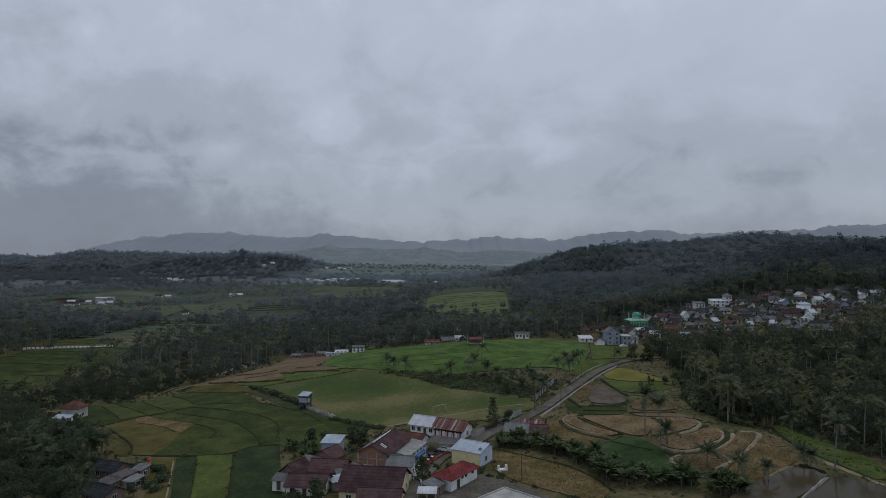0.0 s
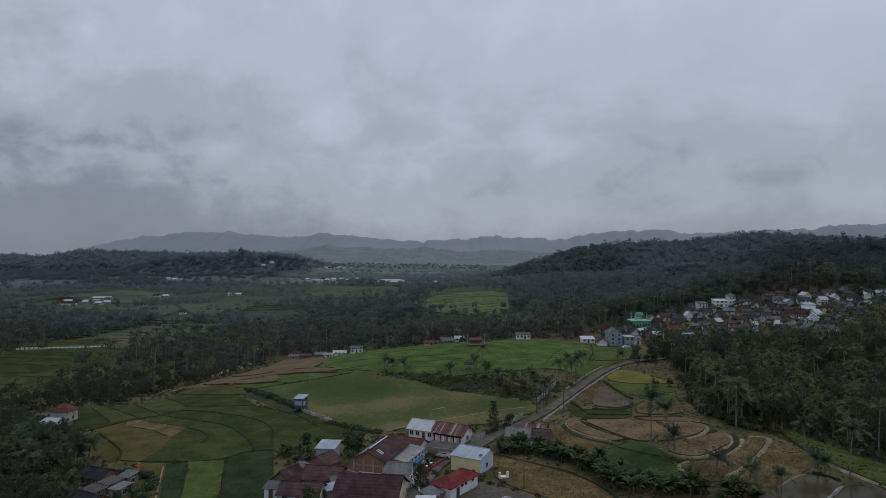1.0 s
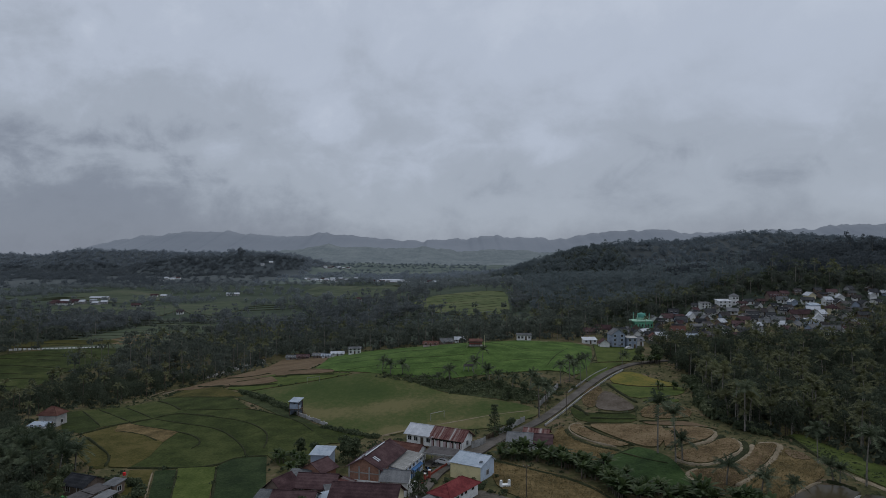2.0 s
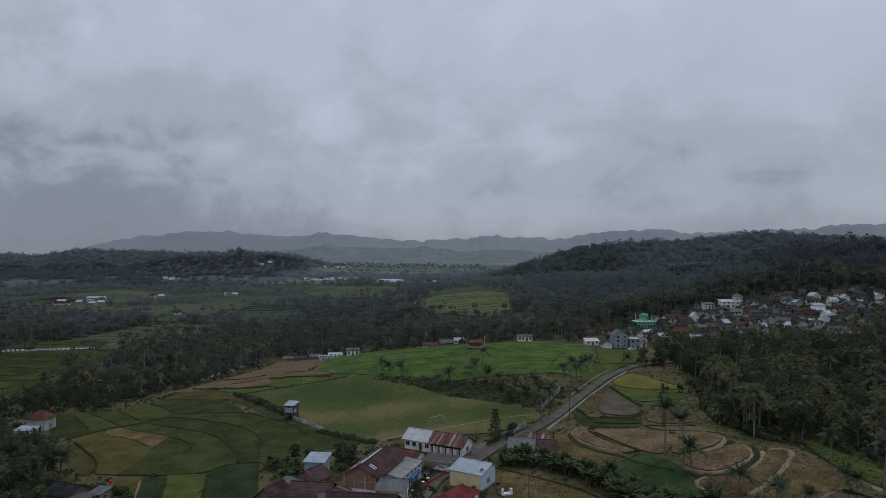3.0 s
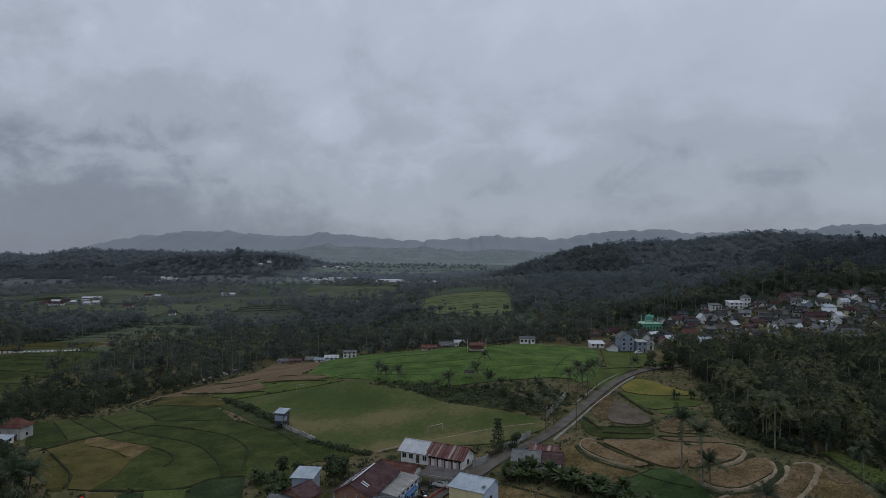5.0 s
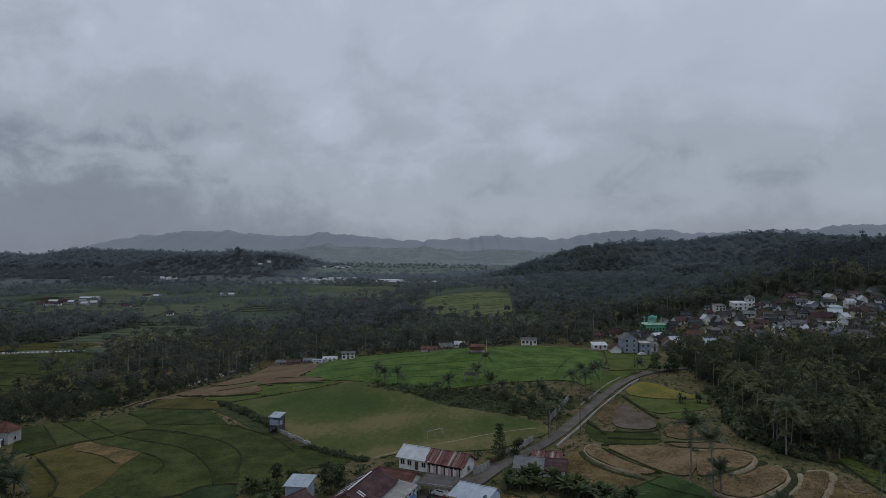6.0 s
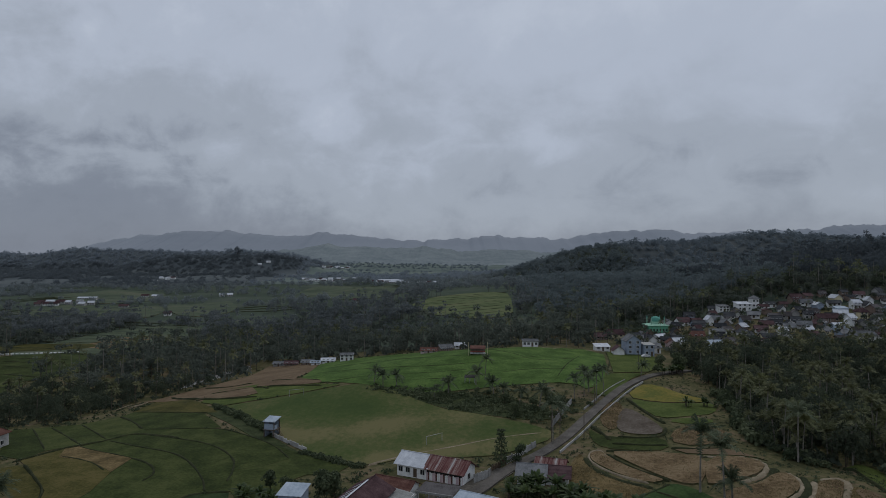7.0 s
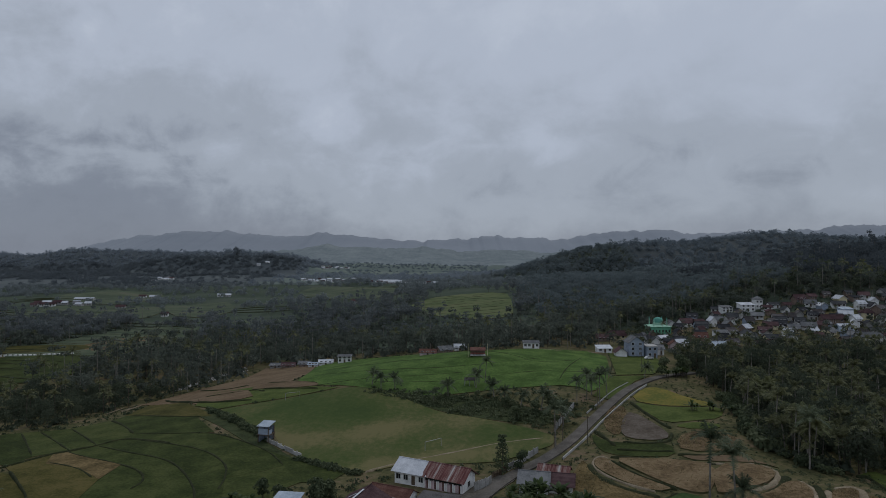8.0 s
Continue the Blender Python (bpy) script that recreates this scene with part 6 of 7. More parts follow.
def stature(x, y):
    """How tall the trees stand, fitted to the camera's view: low by the western houses and on the open valley floor so
    that what lies behind shows, taller on the hills.
    """
    s = np.where((x < -50) & (y < 245), 0.5, np.where((x < -185) & (y < 345), 0.42, np.where((x < -50) & (y < 345), 0.64, np.where((x > 60) & (y < 345), 0.78, 0.85))))
    s = np.where((x > -45) & (x < 66) & (y > 425) & (y < 520), 0.42, s)
    s = np.where(inside(VILLAGE, x, y), 0.5, s)
    plain = np.clip((y - 480) / 250, 0, 1) * (height(x, y) < 34)
    return s * (1 - 0.32 * plain) * np.where((y > 1000) & (height(x, y) >= 34), 0.72, 1.0)


def tree_spots(y0, y1, cell, seed):
    rng = np.random.default_rng(seed)
    w = 0.76 * y1 + 30
    gx, gy = np.meshgrid(np.arange(-w, w, cell), np.arange(y0, y1, cell))
    p = np.column_stack([gx.ravel(), gy.ravel()]) + rng.uniform(-0.48, 0.48, (gx.size, 2)) * cell
    p = p[(np.abs(p[:, 0]) < 0.76 * p[:, 1] + 25) & ((p[:, 0] < 140) | (p[:, 1] < 1340))]
    ok = ~inside(PLATEAU, p[:, 0], p[:, 1])
    for c in CLEARINGS:
        ok &= ~inside(c, p[:, 0], p[:, 1])
    for hx, hy, r in SITES:
        front = 1.4 * r if hy < 600 else 5 * r
        ok &= ~((np.abs(p[:, 0] - hx) < r) & (p[:, 1] > hy - front) & (p[:, 1] < hy + r))
    in_village = inside(VILLAGE, p[:, 0], p[:, 1])
    ok &= ~in_village | (rng.random(len(p)) < 0.5)
    return p[ok], rng


def glades(p, rng, size):
    """Thins the woods into groves and hedgerows with open strips of field."""
    n = np.array([noise.noise(Vector((x / size, y / (size * 0.4), 3.3))) + 0.5 * noise.noise(Vector((x / 45, y / 30, 8.1))) for x, y in p])
    keep = np.where((p[:, 0] < -170) & (p[:, 1] > 440), -0.05, 0.0) + np.interp(p[:, 1], [420, 540, 640, 1150, 2000], [1.2, 0.5, 0.02, 0.02, -0.05])
    hill = (height(p[:, 0], p[:, 1]) > 31) | ((p[:, 0] > 70) & (p[:, 1] > 430)) | ((p[:, 0] < -400) & (p[:, 1] > 1500))
    return (n < keep) | hill | (rng.random(len(p)) < 0.08)


def woods(name, y0, y1, cell, seed, templates, weights, materials, label, size=120, grow=(0.7, 1.25), pick=None, sunk=0.0):
    p, rng = tree_spots(y0, y1, cell, seed)
    p = p[glades(p, rng, size)]
    if pick is not None:
        p = p[pick(p)]
    n = len(p)
    kinds = rng.choice(len(templates), n, p=np.array(weights) / sum(weights))
    return scatter(name, templates, p, rng.uniform(0, 6.28, n), rng.uniform(*grow, n) * stature(p[:, 0], p[:, 1]), kinds, materials, label, "woods", -sunk)


def as_palm(arrays):
    """The same palm with slots of its own for stem and fronds."""
    v, t, m = arrays
    return v, t, m + 2


def pale_stem(arrays):
    """The same tree with a pale stem."""
    v, t, m = arrays
    return v, t, np.where(m == 0, 2, m)


near_trees = [broadleaf(11, 12, 4.6, 700, 0.66, 10, 0.2, True), broadleaf(12, 15, 5.2, 780, 0.71, 11, 0.22, True), broadleaf(13, 9, 4.0, 540, 0.64, 9, 0.12, True), as_palm(palm(14, 12, 17, 9, 4.3)), as_palm(palm(15, 14, 17, 9, 4.3)), pale_stem(slim(16, 17, 130, 0.8))]
mid_trees = [broadleaf(21, 12, 4.8, 200, 1.15, 10, 0.2, True), broadleaf(22, 15, 5.4, 220, 1.2, 11, 0.25, True), broadleaf(23, 9, 4.4, 150, 1.1, 9, 0.12, True), as_palm(palm(24, 14, 12, 4, 4.4)), pale_stem(slim(25, 21, 60, 1.1))]
valley_trees = [broadleaf(31, 11, 6.4, 110, 2.2, 9, 0.1, True), broadleaf(32, 14, 7.0, 120, 2.3, 9, 0.12, True), broadleaf(33, 8, 6.0, 90, 2.1, 8, 0.05, True), slim(34, 20, 26, 1.8)]
far_trees = [broadleaf(31, 13, 8.5, 84, 2.9, 9, 0.05, True), broadleaf(32, 16, 9.0, 90, 3.0, 9, 0.06, True), broadleaf(33, 10, 8.0, 74, 2.8, 8, 0.02, True), slim(34, 20, 22, 2.4)]
low_growth = [shrub(35, 3.4, 3.0, 40, 1.2), shrub(36, 4.4, 3.4, 44, 1.3), shrub(37, 2.6, 2.6, 36, 1.1)]
MIXED_MID = [BARK, LEAF_MID, PALE_BARK, FROND]
MIXED_FAR = [BARK, LEAF_HAZED, PALE_BARK, LEAF_HAZED]
MIXED = [BARK, LEAF, PALE_BARK, FROND]
def on_ridge(p):
    x, y = p[:, 0], p[:, 1]
    return ((x > 140) & (y > 1090)) | ((x > 270) & (y > 780) & (y > 1080 - 4 * (x - 270)))


woods("near_woods", 60, 330, 6.0, 1, near_trees, [3, 2, 3, 4.2, 3.6, 2.2], MIXED, "dense dark wood of broadleaf trees and coconut palms", pick=lambda p: p[:, 0] > 0)
woods("western_woods", 60, 330, 6.7, 1, near_trees, [4, 2, 5, 3.0, 1.6, 1.0], [BARK, LEAF, BARK, FROND], "dense dark wood of low broadleaf trees and palms", pick=lambda p: p[:, 0] <= 0)
# leaf colours change by distance band, painting haze into the woods
woods("middle_woods", 330, 480, 8.0, 2, mid_trees, [3.2, 2.2, 3.0, 4.0, 3.0], MIXED_MID, "dark mixed valley wood with palms and tall stems")
woods("valley_wood_belt", 480, 700, 8.0, 13, mid_trees, [3.4, 2.2, 3.2, 2.6, 2.4], MIXED_FAR, "belt of mixed wood across the valley, colour hazed", pick=lambda p: p[:, 0] < 72)
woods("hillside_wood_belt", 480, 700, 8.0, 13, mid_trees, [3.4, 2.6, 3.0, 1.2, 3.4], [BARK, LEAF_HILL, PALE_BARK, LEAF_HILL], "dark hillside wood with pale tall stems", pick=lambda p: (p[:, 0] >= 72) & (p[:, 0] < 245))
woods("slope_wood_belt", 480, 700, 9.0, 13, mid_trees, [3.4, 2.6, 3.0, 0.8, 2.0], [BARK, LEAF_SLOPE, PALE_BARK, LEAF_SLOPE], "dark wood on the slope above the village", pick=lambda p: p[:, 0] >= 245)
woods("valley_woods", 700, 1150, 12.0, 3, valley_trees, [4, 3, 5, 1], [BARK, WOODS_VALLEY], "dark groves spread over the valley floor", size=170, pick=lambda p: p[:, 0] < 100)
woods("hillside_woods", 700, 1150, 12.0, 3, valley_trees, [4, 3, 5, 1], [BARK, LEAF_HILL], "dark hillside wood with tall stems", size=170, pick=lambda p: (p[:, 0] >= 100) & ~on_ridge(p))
woods("hill_woods", 1150, 1950, 13.0, 4, far_trees, [4, 4, 3, 0.3], [WOODS_FAR, WOODS_FAR], "woods covering the distant hills, colour paled as haze", size=260, grow=(0.9, 1.5), sunk=5.0, pick=lambda p: (p[:, 0] < 140) & ((p[:, 0] < -330) | (p[:, 1] < 1500)) & ((p[:, 1] > 1740) | (p[:, 0] > -360)))
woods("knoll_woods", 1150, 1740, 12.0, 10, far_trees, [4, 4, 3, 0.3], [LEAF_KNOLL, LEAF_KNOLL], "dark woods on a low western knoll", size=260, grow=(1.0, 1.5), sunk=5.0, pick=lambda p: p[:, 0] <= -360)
woods("far_groves", 1500, 2500, 24.0, 12, far_trees, [4, 4, 3, 0.2], [WOODS_RIDGE, WOODS_RIDGE], "groves across the far valley fields, haze in their colour", size=260, grow=(0.6, 1.0), sunk=3.5, pick=lambda p: np.abs(p[:, 0] + 90) < 330)
woods("ridge_woods", 780, 1345, 13.0, 8, far_trees, [4, 4, 3, 0.3], [WOODS_RIDGE, WOODS_RIDGE], "woods along the eastern ridge, tinted bluish as haze", size=260, grow=(0.9, 1.45), pick=on_ridge, sunk=4.5)
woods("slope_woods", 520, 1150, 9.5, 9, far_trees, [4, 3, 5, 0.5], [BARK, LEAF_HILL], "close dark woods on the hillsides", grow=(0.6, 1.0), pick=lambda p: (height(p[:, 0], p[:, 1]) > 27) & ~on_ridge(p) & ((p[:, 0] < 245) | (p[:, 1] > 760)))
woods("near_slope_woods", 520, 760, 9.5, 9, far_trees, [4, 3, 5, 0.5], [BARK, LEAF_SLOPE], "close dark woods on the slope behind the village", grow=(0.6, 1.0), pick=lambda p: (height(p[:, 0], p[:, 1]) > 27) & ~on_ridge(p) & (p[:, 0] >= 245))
woods("undergrowth", 60, 345, 5.8, 6, low_growth, [1, 1, 1], [BARK, LEAF], "tangled dark undergrowth below the trees", grow=(0.7, 1.5))
woods("valley_scrub", 345, 640, 11.5, 7, low_growth, [1, 1, 1], [BARK, LEAF_MID], "dark scrub between valley trees", grow=(0.9, 1.9))


def thicket(name, box, cell, seed, templates, materials, label, grow, room=1.0):
    """Close growth in one stretch of the plan."""
    rng = np.random.default_rng(seed)
    x0, y0, x1, y1 = box
    gx, gy = np.meshgrid(np.arange(x0, x1, cell), np.arange(y0, y1, cell))
    p = np.column_stack([gx.ravel(), gy.ravel()]) + rng.uniform(-0.5, 0.5, (gx.size, 2)) * cell
    ok = ~inside(PLATEAU, p[:, 0], p[:, 1])
    for c in CLEARINGS:
        ok &= ~inside(c, p[:, 0], p[:, 1])
    for hx, hy, r in SITES:
        ok &= ~((np.abs(p[:, 0] - hx) < r * room) & (np.abs(p[:, 1] - hy) < (r + 1) * room))
    p = p[ok]
    n = len(p)
    return scatter(name, templates, p, rng.uniform(0, 6.28, n), rng.uniform(*grow, n), rng.integers(0, len(templates), n), materials, label, "woods")


thicket("western_thicket", (-165, 105, -60, 216), 4.1, 31, [broadleaf(38, 6, 2.6, 220, 0.5, 9, 0.08, True), broadleaf(39, 7.5, 2.8, 250, 0.5, 9, 0.1, True), shrub(40, 3.2, 2.2, 80, 0.5), banana_clump(41, 4, 3)],
        [BARK, LEAF], "close dark thicket of garden trees and shrubs", (0.6, 1.1))
thicket("wood_edge_thicket", (84, 186, 150, 330), 4.6, 32, [broadleaf(42, 6, 2.8, 200, 0.5, 9, 0.08, True), shrub(43, 3.0, 2.4, 80, 0.5), as_palm(palm(44, 7, 16, 9, 3.8))], MIXED, "low dark growth under the edge of the wood", (0.6, 1.1))

plant("tall_tree", plant_meshes("tall_tree", broadleaf(54, 26, 9, 260, 2.2, 9, 0.25), BARK, LEAF_KNOLL), -519, 1640, 0, 1.0, "tall spreading tree standing out on a wooded knoll", "tree", "single trees")

garden_trees = [broadleaf(45, 8, 3.6, 170, 0.95, 9, 0.08, True), broadleaf(46, 6, 3.0, 130, 0.9, 8, 0.06, True), shrub(47, 3.2, 2.6, 50, 0.9), as_palm(palm(48, 10, 14, 6, 4.0))]
thicket("village_garden_trees", (222, 352, 345, 452), 6.5, 33, garden_trees, MIXED, "dark garden trees round the far hillside houses", (0.6, 1.1))
thicket("village_yard_trees", (96, 356, 330, 448), 5.2, 35, garden_trees, MIXED, "small dark garden trees crowded between hillside houses", (0.3, 0.62), 0.55)
thicket("village_front_trees", (118, 318, 300, 352), 7.0, 36, [broadleaf(49, 14, 5.0, 420, 0.85, 12, 0.12, True), broadleaf(52, 11, 4.4, 340, 0.85, 11, 0.1, True), as_palm(palm(53, 13, 18, 9, 4.4))], MIXED, "tall leafy trees in front of the hillside village", (0.5, 0.85))
thicket("village_wood_edge", (120, 446, 345, 505), 6.0, 34, garden_trees, [BARK, LEAF, PALE_BARK, FROND_DARK], "dark trees behind the hillside village", (0.7, 1.2))
# ---- single palms, trees, hedges and banana plants ----
palm_meshes = [plant_meshes("palm", palm(40 + i, 12, 20, 14, 4.9), PALE_BARK, FROND_DARK, "fronds") for i in range(4)]
young_palm_meshes = [plant_meshes("young_palm", palm(50 + i, 4.6, 20, 14, 4.2), PALE_BARK, FROND_DARK, "fronds") for i in range(3)]
tree_meshes = [plant_meshes("tree", broadleaf(60 + i, 9, 3.0, 900, 0.58, 12, 0.08), BARK, LEAF_NEAR) for i in range(3)]
shrub_meshes = [plant_meshes("shrub", shrub(70 + i), BARK, LEAF_NEAR) for i in range(4)]
banana_meshes = [plant_meshes("banana", banana_clump(80 + i, 4.4, 2, 8, 0.7), BARK, BANANA, "leaves") for i in range(4)]
PALM_SITES = [(54.5, 172, 13), (56.5, 165, 12), (58.5, 166, 7.5), (62, 150, 7), (66, 143, 6.5), (86, 192, 12), (89.4, 162.8, 8.5), (85.6, 150.6, 5.5), (86.5, 149.8, 4.8), (91.7, 149, 11), (-26.4, 292.7, 6.5), (-22.2, 286.1, 6.5), (-16.8, 284.8, 6.8), (3.1, 272.7, 7), (13.5, 280.8, 7.5), (17.3, 285.8, 8.6), (19.3, 268.6, 7), (22.4, 263.2, 6), (27, 255.3, 6.5), (32.8, 249.3, 8), (30.6, 210, 11), (36.8, 232.5, 8), (45.3, 253.7, 8.5), (50.1, 260.7, 9), (52.7, 253.4, 10), (56.8, 259.9, 9.5), (53, 266.2, 7.5), (-2.2, 268.5, 5), (78.8, 289.5, 6), (72, 141, 5)]
for i, (x, y, tall) in enumerate(PALM_SITES):
    young = tall < 8.5
    plant("coconut_palm", young_palm_meshes[i % 3] if young else palm_meshes[i % 4], x, y, i * 77, tall / 6.6 if young else tall / 12, "coconut palm with drooping fronds and a pale stem", "palm tree", "single palms", crown="fronds")
for i, (x, y) in enumerate(((-118, 176), (-113, 172), (-108, 177), (-98, 179), (-104, 182), (-94.5, 176), (-102, 174), (-95, 170), (-110, 183), (-116, 186), (-99, 166), (-106, 168))):
    plant("coconut_palm", young_palm_meshes[i % 3], x, y, i * 67, 1.2 + 0.09 * (i % 5), "broad dark coconut palm in a close grove", "palm tree", "western palm grove", crown="fronds")
TREE_SITES = [(20, 199, 0.5), (-24, 176, 0.75), (-22.5, 178, 0.7), (24, 240, 0.55), (38, 242, 0.6), (30, 244, 0.6), (88, 296, 0.8), (98, 300, 0.9),
              (-38, 184, 0.55), (-33, 180, 0.5), (22, 256, 0.45), (36, 254, 0.5), (13, 268, 0.4), (-27, 138, 0.6), (-87, 156, 0.6), (-88, 150, 0.7), (-81, 146.5, 0.45), (-72.2, 152.5, 0.3), (-90, 163, 0.6), (-71, 146, 0.35), (-85, 142, 0.6)]
for i, (x, y, s) in enumerate(TREE_SITES):
    plant("tree", tree_meshes[i % 3], x, y, i * 61, s, "small dark leafy garden tree", "tree", "garden trees")


def tiered_tree(seed, tall=9.5, tiers=9):
    """A slim straight tree with short branches in loose tiers."""
    rng = np.random.default_rng(seed)
    tv, tt = tube_arrays([(0, 0, -1), (0.05, 0.05, tall * 0.5), (0, 0.1, tall)], [0.16, 0.11, 0.03])
    out = [(tv, tt, 0)]
    for k in range(tiers):
        z = tall * (0.16 + 0.8 * k / (tiers - 1))
        reach = (2.2 * (1 - 0.72 * k / (tiers - 1))) * rng.uniform(0.7, 1.15)
        for j in range(4):
            a = 2.4 * (k * 4 + j) + rng.uniform(-0.3, 0.3)
            tip = (reach * math.cos(a), reach * math.sin(a), z - 0.1)
            bv, bt = tube_arrays([(0, 0, z), tip], [0.03, 0.01], 3)
            lv, lt = leaf_cloud(rng, [(tip[0] * 0.65, tip[1] * 0.65, tip[2], 0.5), (tip[0], tip[1], tip[2], 0.42)], 22, 0.36)
            out += [(bv, bt, 0), (lv, lt, 1)]
    return merge(out)


plant("tiered_tree", plant_meshes("tiered_tree", tiered_tree(66), BARK, LEAF_NEAR), 15.4, 196.5, 0, 1.0, "slim dark tree with tiered branches by the road", "tree", "garden trees")
plant("slender_tree", plant_meshes("slender_tree", tiered_tree(67, 5.5, 7), BARK, LEAF_NEAR), -4.9, 151.0, 40, 1.0, "slender dark tree beside a white yard wall", "tree", "garden trees")


def row_of(name, meshes, line, gap, wide, size, label, category, group, seed, crown="crown", sink=0.0):
    """Plants set unevenly along a line."""
    rng = random.Random(seed)
    p = dense(np.array(line, float), gap, False)
    for i, (x, y) in enumerate(p):
        plant(name, meshes[rng.randrange(len(meshes))], x + rng.uniform(-wide, wide), y + rng.uniform(-wide, wide), rng.uniform(0, 360), rng.uniform(*size), label, category, group, crown=crown, sink=sink)


row_of("hedge_shrub", shrub_meshes, [(-82, 271), (-70, 256), (-60, 243), (-50, 230)], 0.95, 0.8, (0.7, 1.1), "dense dark hedge shrub along the pitch", "shrub", "pitch hedge", 1, sink=0.45)
row_of("hedge_shrub", shrub_meshes, [(-36, 211), (-28, 204), (-19, 199.5)], 0.9, 0.6, (0.55, 0.9), "low dark hedge shrub along the pitch", "shrub", "pitch hedge", 2, sink=0.4)
row_of("banana_plant", banana_meshes, [(15, 179.5), (27, 176), (33, 168.5), (38, 160), (42, 150)], 0.7, 3.0, (0.55, 1.35), "broad leaved banana plant in a close belt", "banana plant", "banana belt", 3, "leaves")
row_of("banana_plant", banana_meshes, [(38.5, 154), (43, 146.5), (50, 145), (57, 142), (62, 134)], 0.7, 3.0, (0.55, 1.35), "broad leaved banana plant beside the pond", "banana plant", "banana belt", 4, "leaves")
row_of("banana_plant", banana_meshes, [(-45, 180), (-38, 178), (-34, 172), (-37, 166)], 1.5, 1.8, (0.65, 0.95), "broad leaved banana plant behind the houses", "banana plant", "garden bananas", 5, "leaves")
row_of("banana_plant", banana_meshes, [(88, 292), (94, 294), (99, 302)], 1.6, 1.8, (0.9, 1.3), "tall banana plant beside the road end", "banana plant", "roadside bananas", 6, "leaves")
row_of("shrub", shrub_meshes, [(15, 180), (24, 178), (32, 170), (38, 160), (44, 150), (56, 146)], 1.6, 2.2, (0.6, 1.15), "leafy shrub among banana plants", "shrub", "belt shrubs", 7)
row_of("shrub", shrub_meshes, [(-26, 287), (-8, 272), (6, 262), (20, 248), (30, 232)], 2.6, 2.6, (0.3, 0.65), "dark shrub on the bank above the pitch", "shrub", "bank shrubs", 8)
row_of("shrub", shrub_meshes, [(-4, 280), (10, 274), (26, 266), (40, 256), (46, 248), (38, 232)], 3.0, 3.4, (0.35, 0.8), "dark shrub on the bank above the pitch", "shrub", "bank shrubs", 9)
row_of("shrub", shrub_meshes, [(-34, 141), (-28, 137), (-25, 131)], 2.0, 1.2, (0.6, 1.1), "dark garden shrub beside the low house", "shrub", "garden shrubs", 12)
row_of("shrub", shrub_meshes, [(10, 157), (14, 153), (-5, 160), (13, 163)], 3.0, 1.0, (0.3, 0.7), "small green shrub in the yard", "shrub", "garden shrubs", 13)
row_of("shrub", shrub_meshes, [(-134, 214.5), (-130.5, 215), (-126, 214)], 2.2, 0.8, (0.6, 0.95), "dark shrub before the low white lean-to", "shrub", "garden shrubs", 17)
row_of("shrub", shrub_meshes, [(-92, 170), (-86, 166), (-80, 167), (-73, 164.5), (-69.5, 157), (-68, 148)], 1.7, 1.2, (0.5, 1.0), "dark garden shrub round the sheds", "shrub", "garden shrubs", 18)
row_of("shrub", shrub_meshes, [(91, 190), (86, 196), (86, 214), (94, 236)], 2.6, 1.5, (0.8, 1.5), "dark shrub at the edge of the wood", "shrub", "wood edge shrubs", 14)
row_of("shrub", shrub_meshes, [(97.5, 264), (95, 244), (87, 220), (84, 204)], 1.2, 1.6, (0.9, 1.9), "tall dark shrub crowding the edge of the wood", "shrub", "wood edge shrubs", 19)
row_of("banana_plant", banana_meshes, [(80, 243), (86, 246), (92, 240)], 1.8, 1.6, (0.6, 1.0), "banana plant beside the upper terraces", "banana plant", "terrace bananas", 20, "leaves")
wood_palm_meshes = [plant_meshes("wood_palm", palm(46 + i, 12, 20, 13, 5.0), PALE_BARK, FROND_PALE, "fronds") for i in range(3)]
row_of("coconut_palm", wood_palm_meshes, [(92, 193), (96, 214), (100, 236), (108, 262)], 4.0, 3.5, (0.5, 0.82), "tall coconut palm at the edge of the wood", "palm tree", "wood edge palms", 15, "fronds")
row_of("coconut_palm", wood_palm_meshes, [(108, 190), (114, 214), (120, 240)], 5.0, 4.0, (0.55, 0.85), "tall coconut palm at the edge of the wood", "palm tree", "wood edge palms", 16, "fronds")


# ---- weeds and grass tufts on the open ground ----
def tufts(name, count, box, seed, templates, label, size=(0.6, 1.4), free=True, mats=(BARK, LEAF_NEAR)):
    rng = np.random.default_rng(seed)
    x0, y0, x1, y1 = box
    p = np.column_stack([rng.uniform(x0, x1, count), rng.uniform(y0, y1, count)])
    ok = inside(PLATEAU, p[:, 0], p[:, 1])
    if free:
        for c in CLEARINGS:
            ok &= ~inside(c, p[:, 0], p[:, 1])
        for hx, hy, r in SITES:
            ok &= ~((np.abs(p[:, 0] - hx) < r) & (np.abs(p[:, 1] - hy) < r))
        road = dense(np.array(ROAD, float), 2.0, False)
        ok &= (np.hypot(p[:, None, 0] - road[None, :, 0], p[:, None, 1] - road[None, :, 1]).min(1) > 3.0)
    p = p[ok]
    n = len(p)
    return scatter(name, templates, p, rng.uniform(0, 6.28, n), rng.uniform(*size, n), rng.integers(0, len(templates), n), list(mats), label, "weeds")


weed_shapes = [shrub(90, 0.9, 0.9, 16, 0.45), shrub(91, 1.2, 1.1, 20, 0.5), shrub(92, 0.6, 1.2, 16, 0.4)]
tufts("verge_weeds", 6000, (-150, 110, 34, 400), 20, weed_shapes, "rough weeds and grass tufts on banks and verges", (0.4, 1.1))
tufts("terrace_weeds", 3000, (34, 110, 116, 300), 22, weed_shapes, "low grass tufts on the banks of the eastern terraces", (0.2, 0.6))

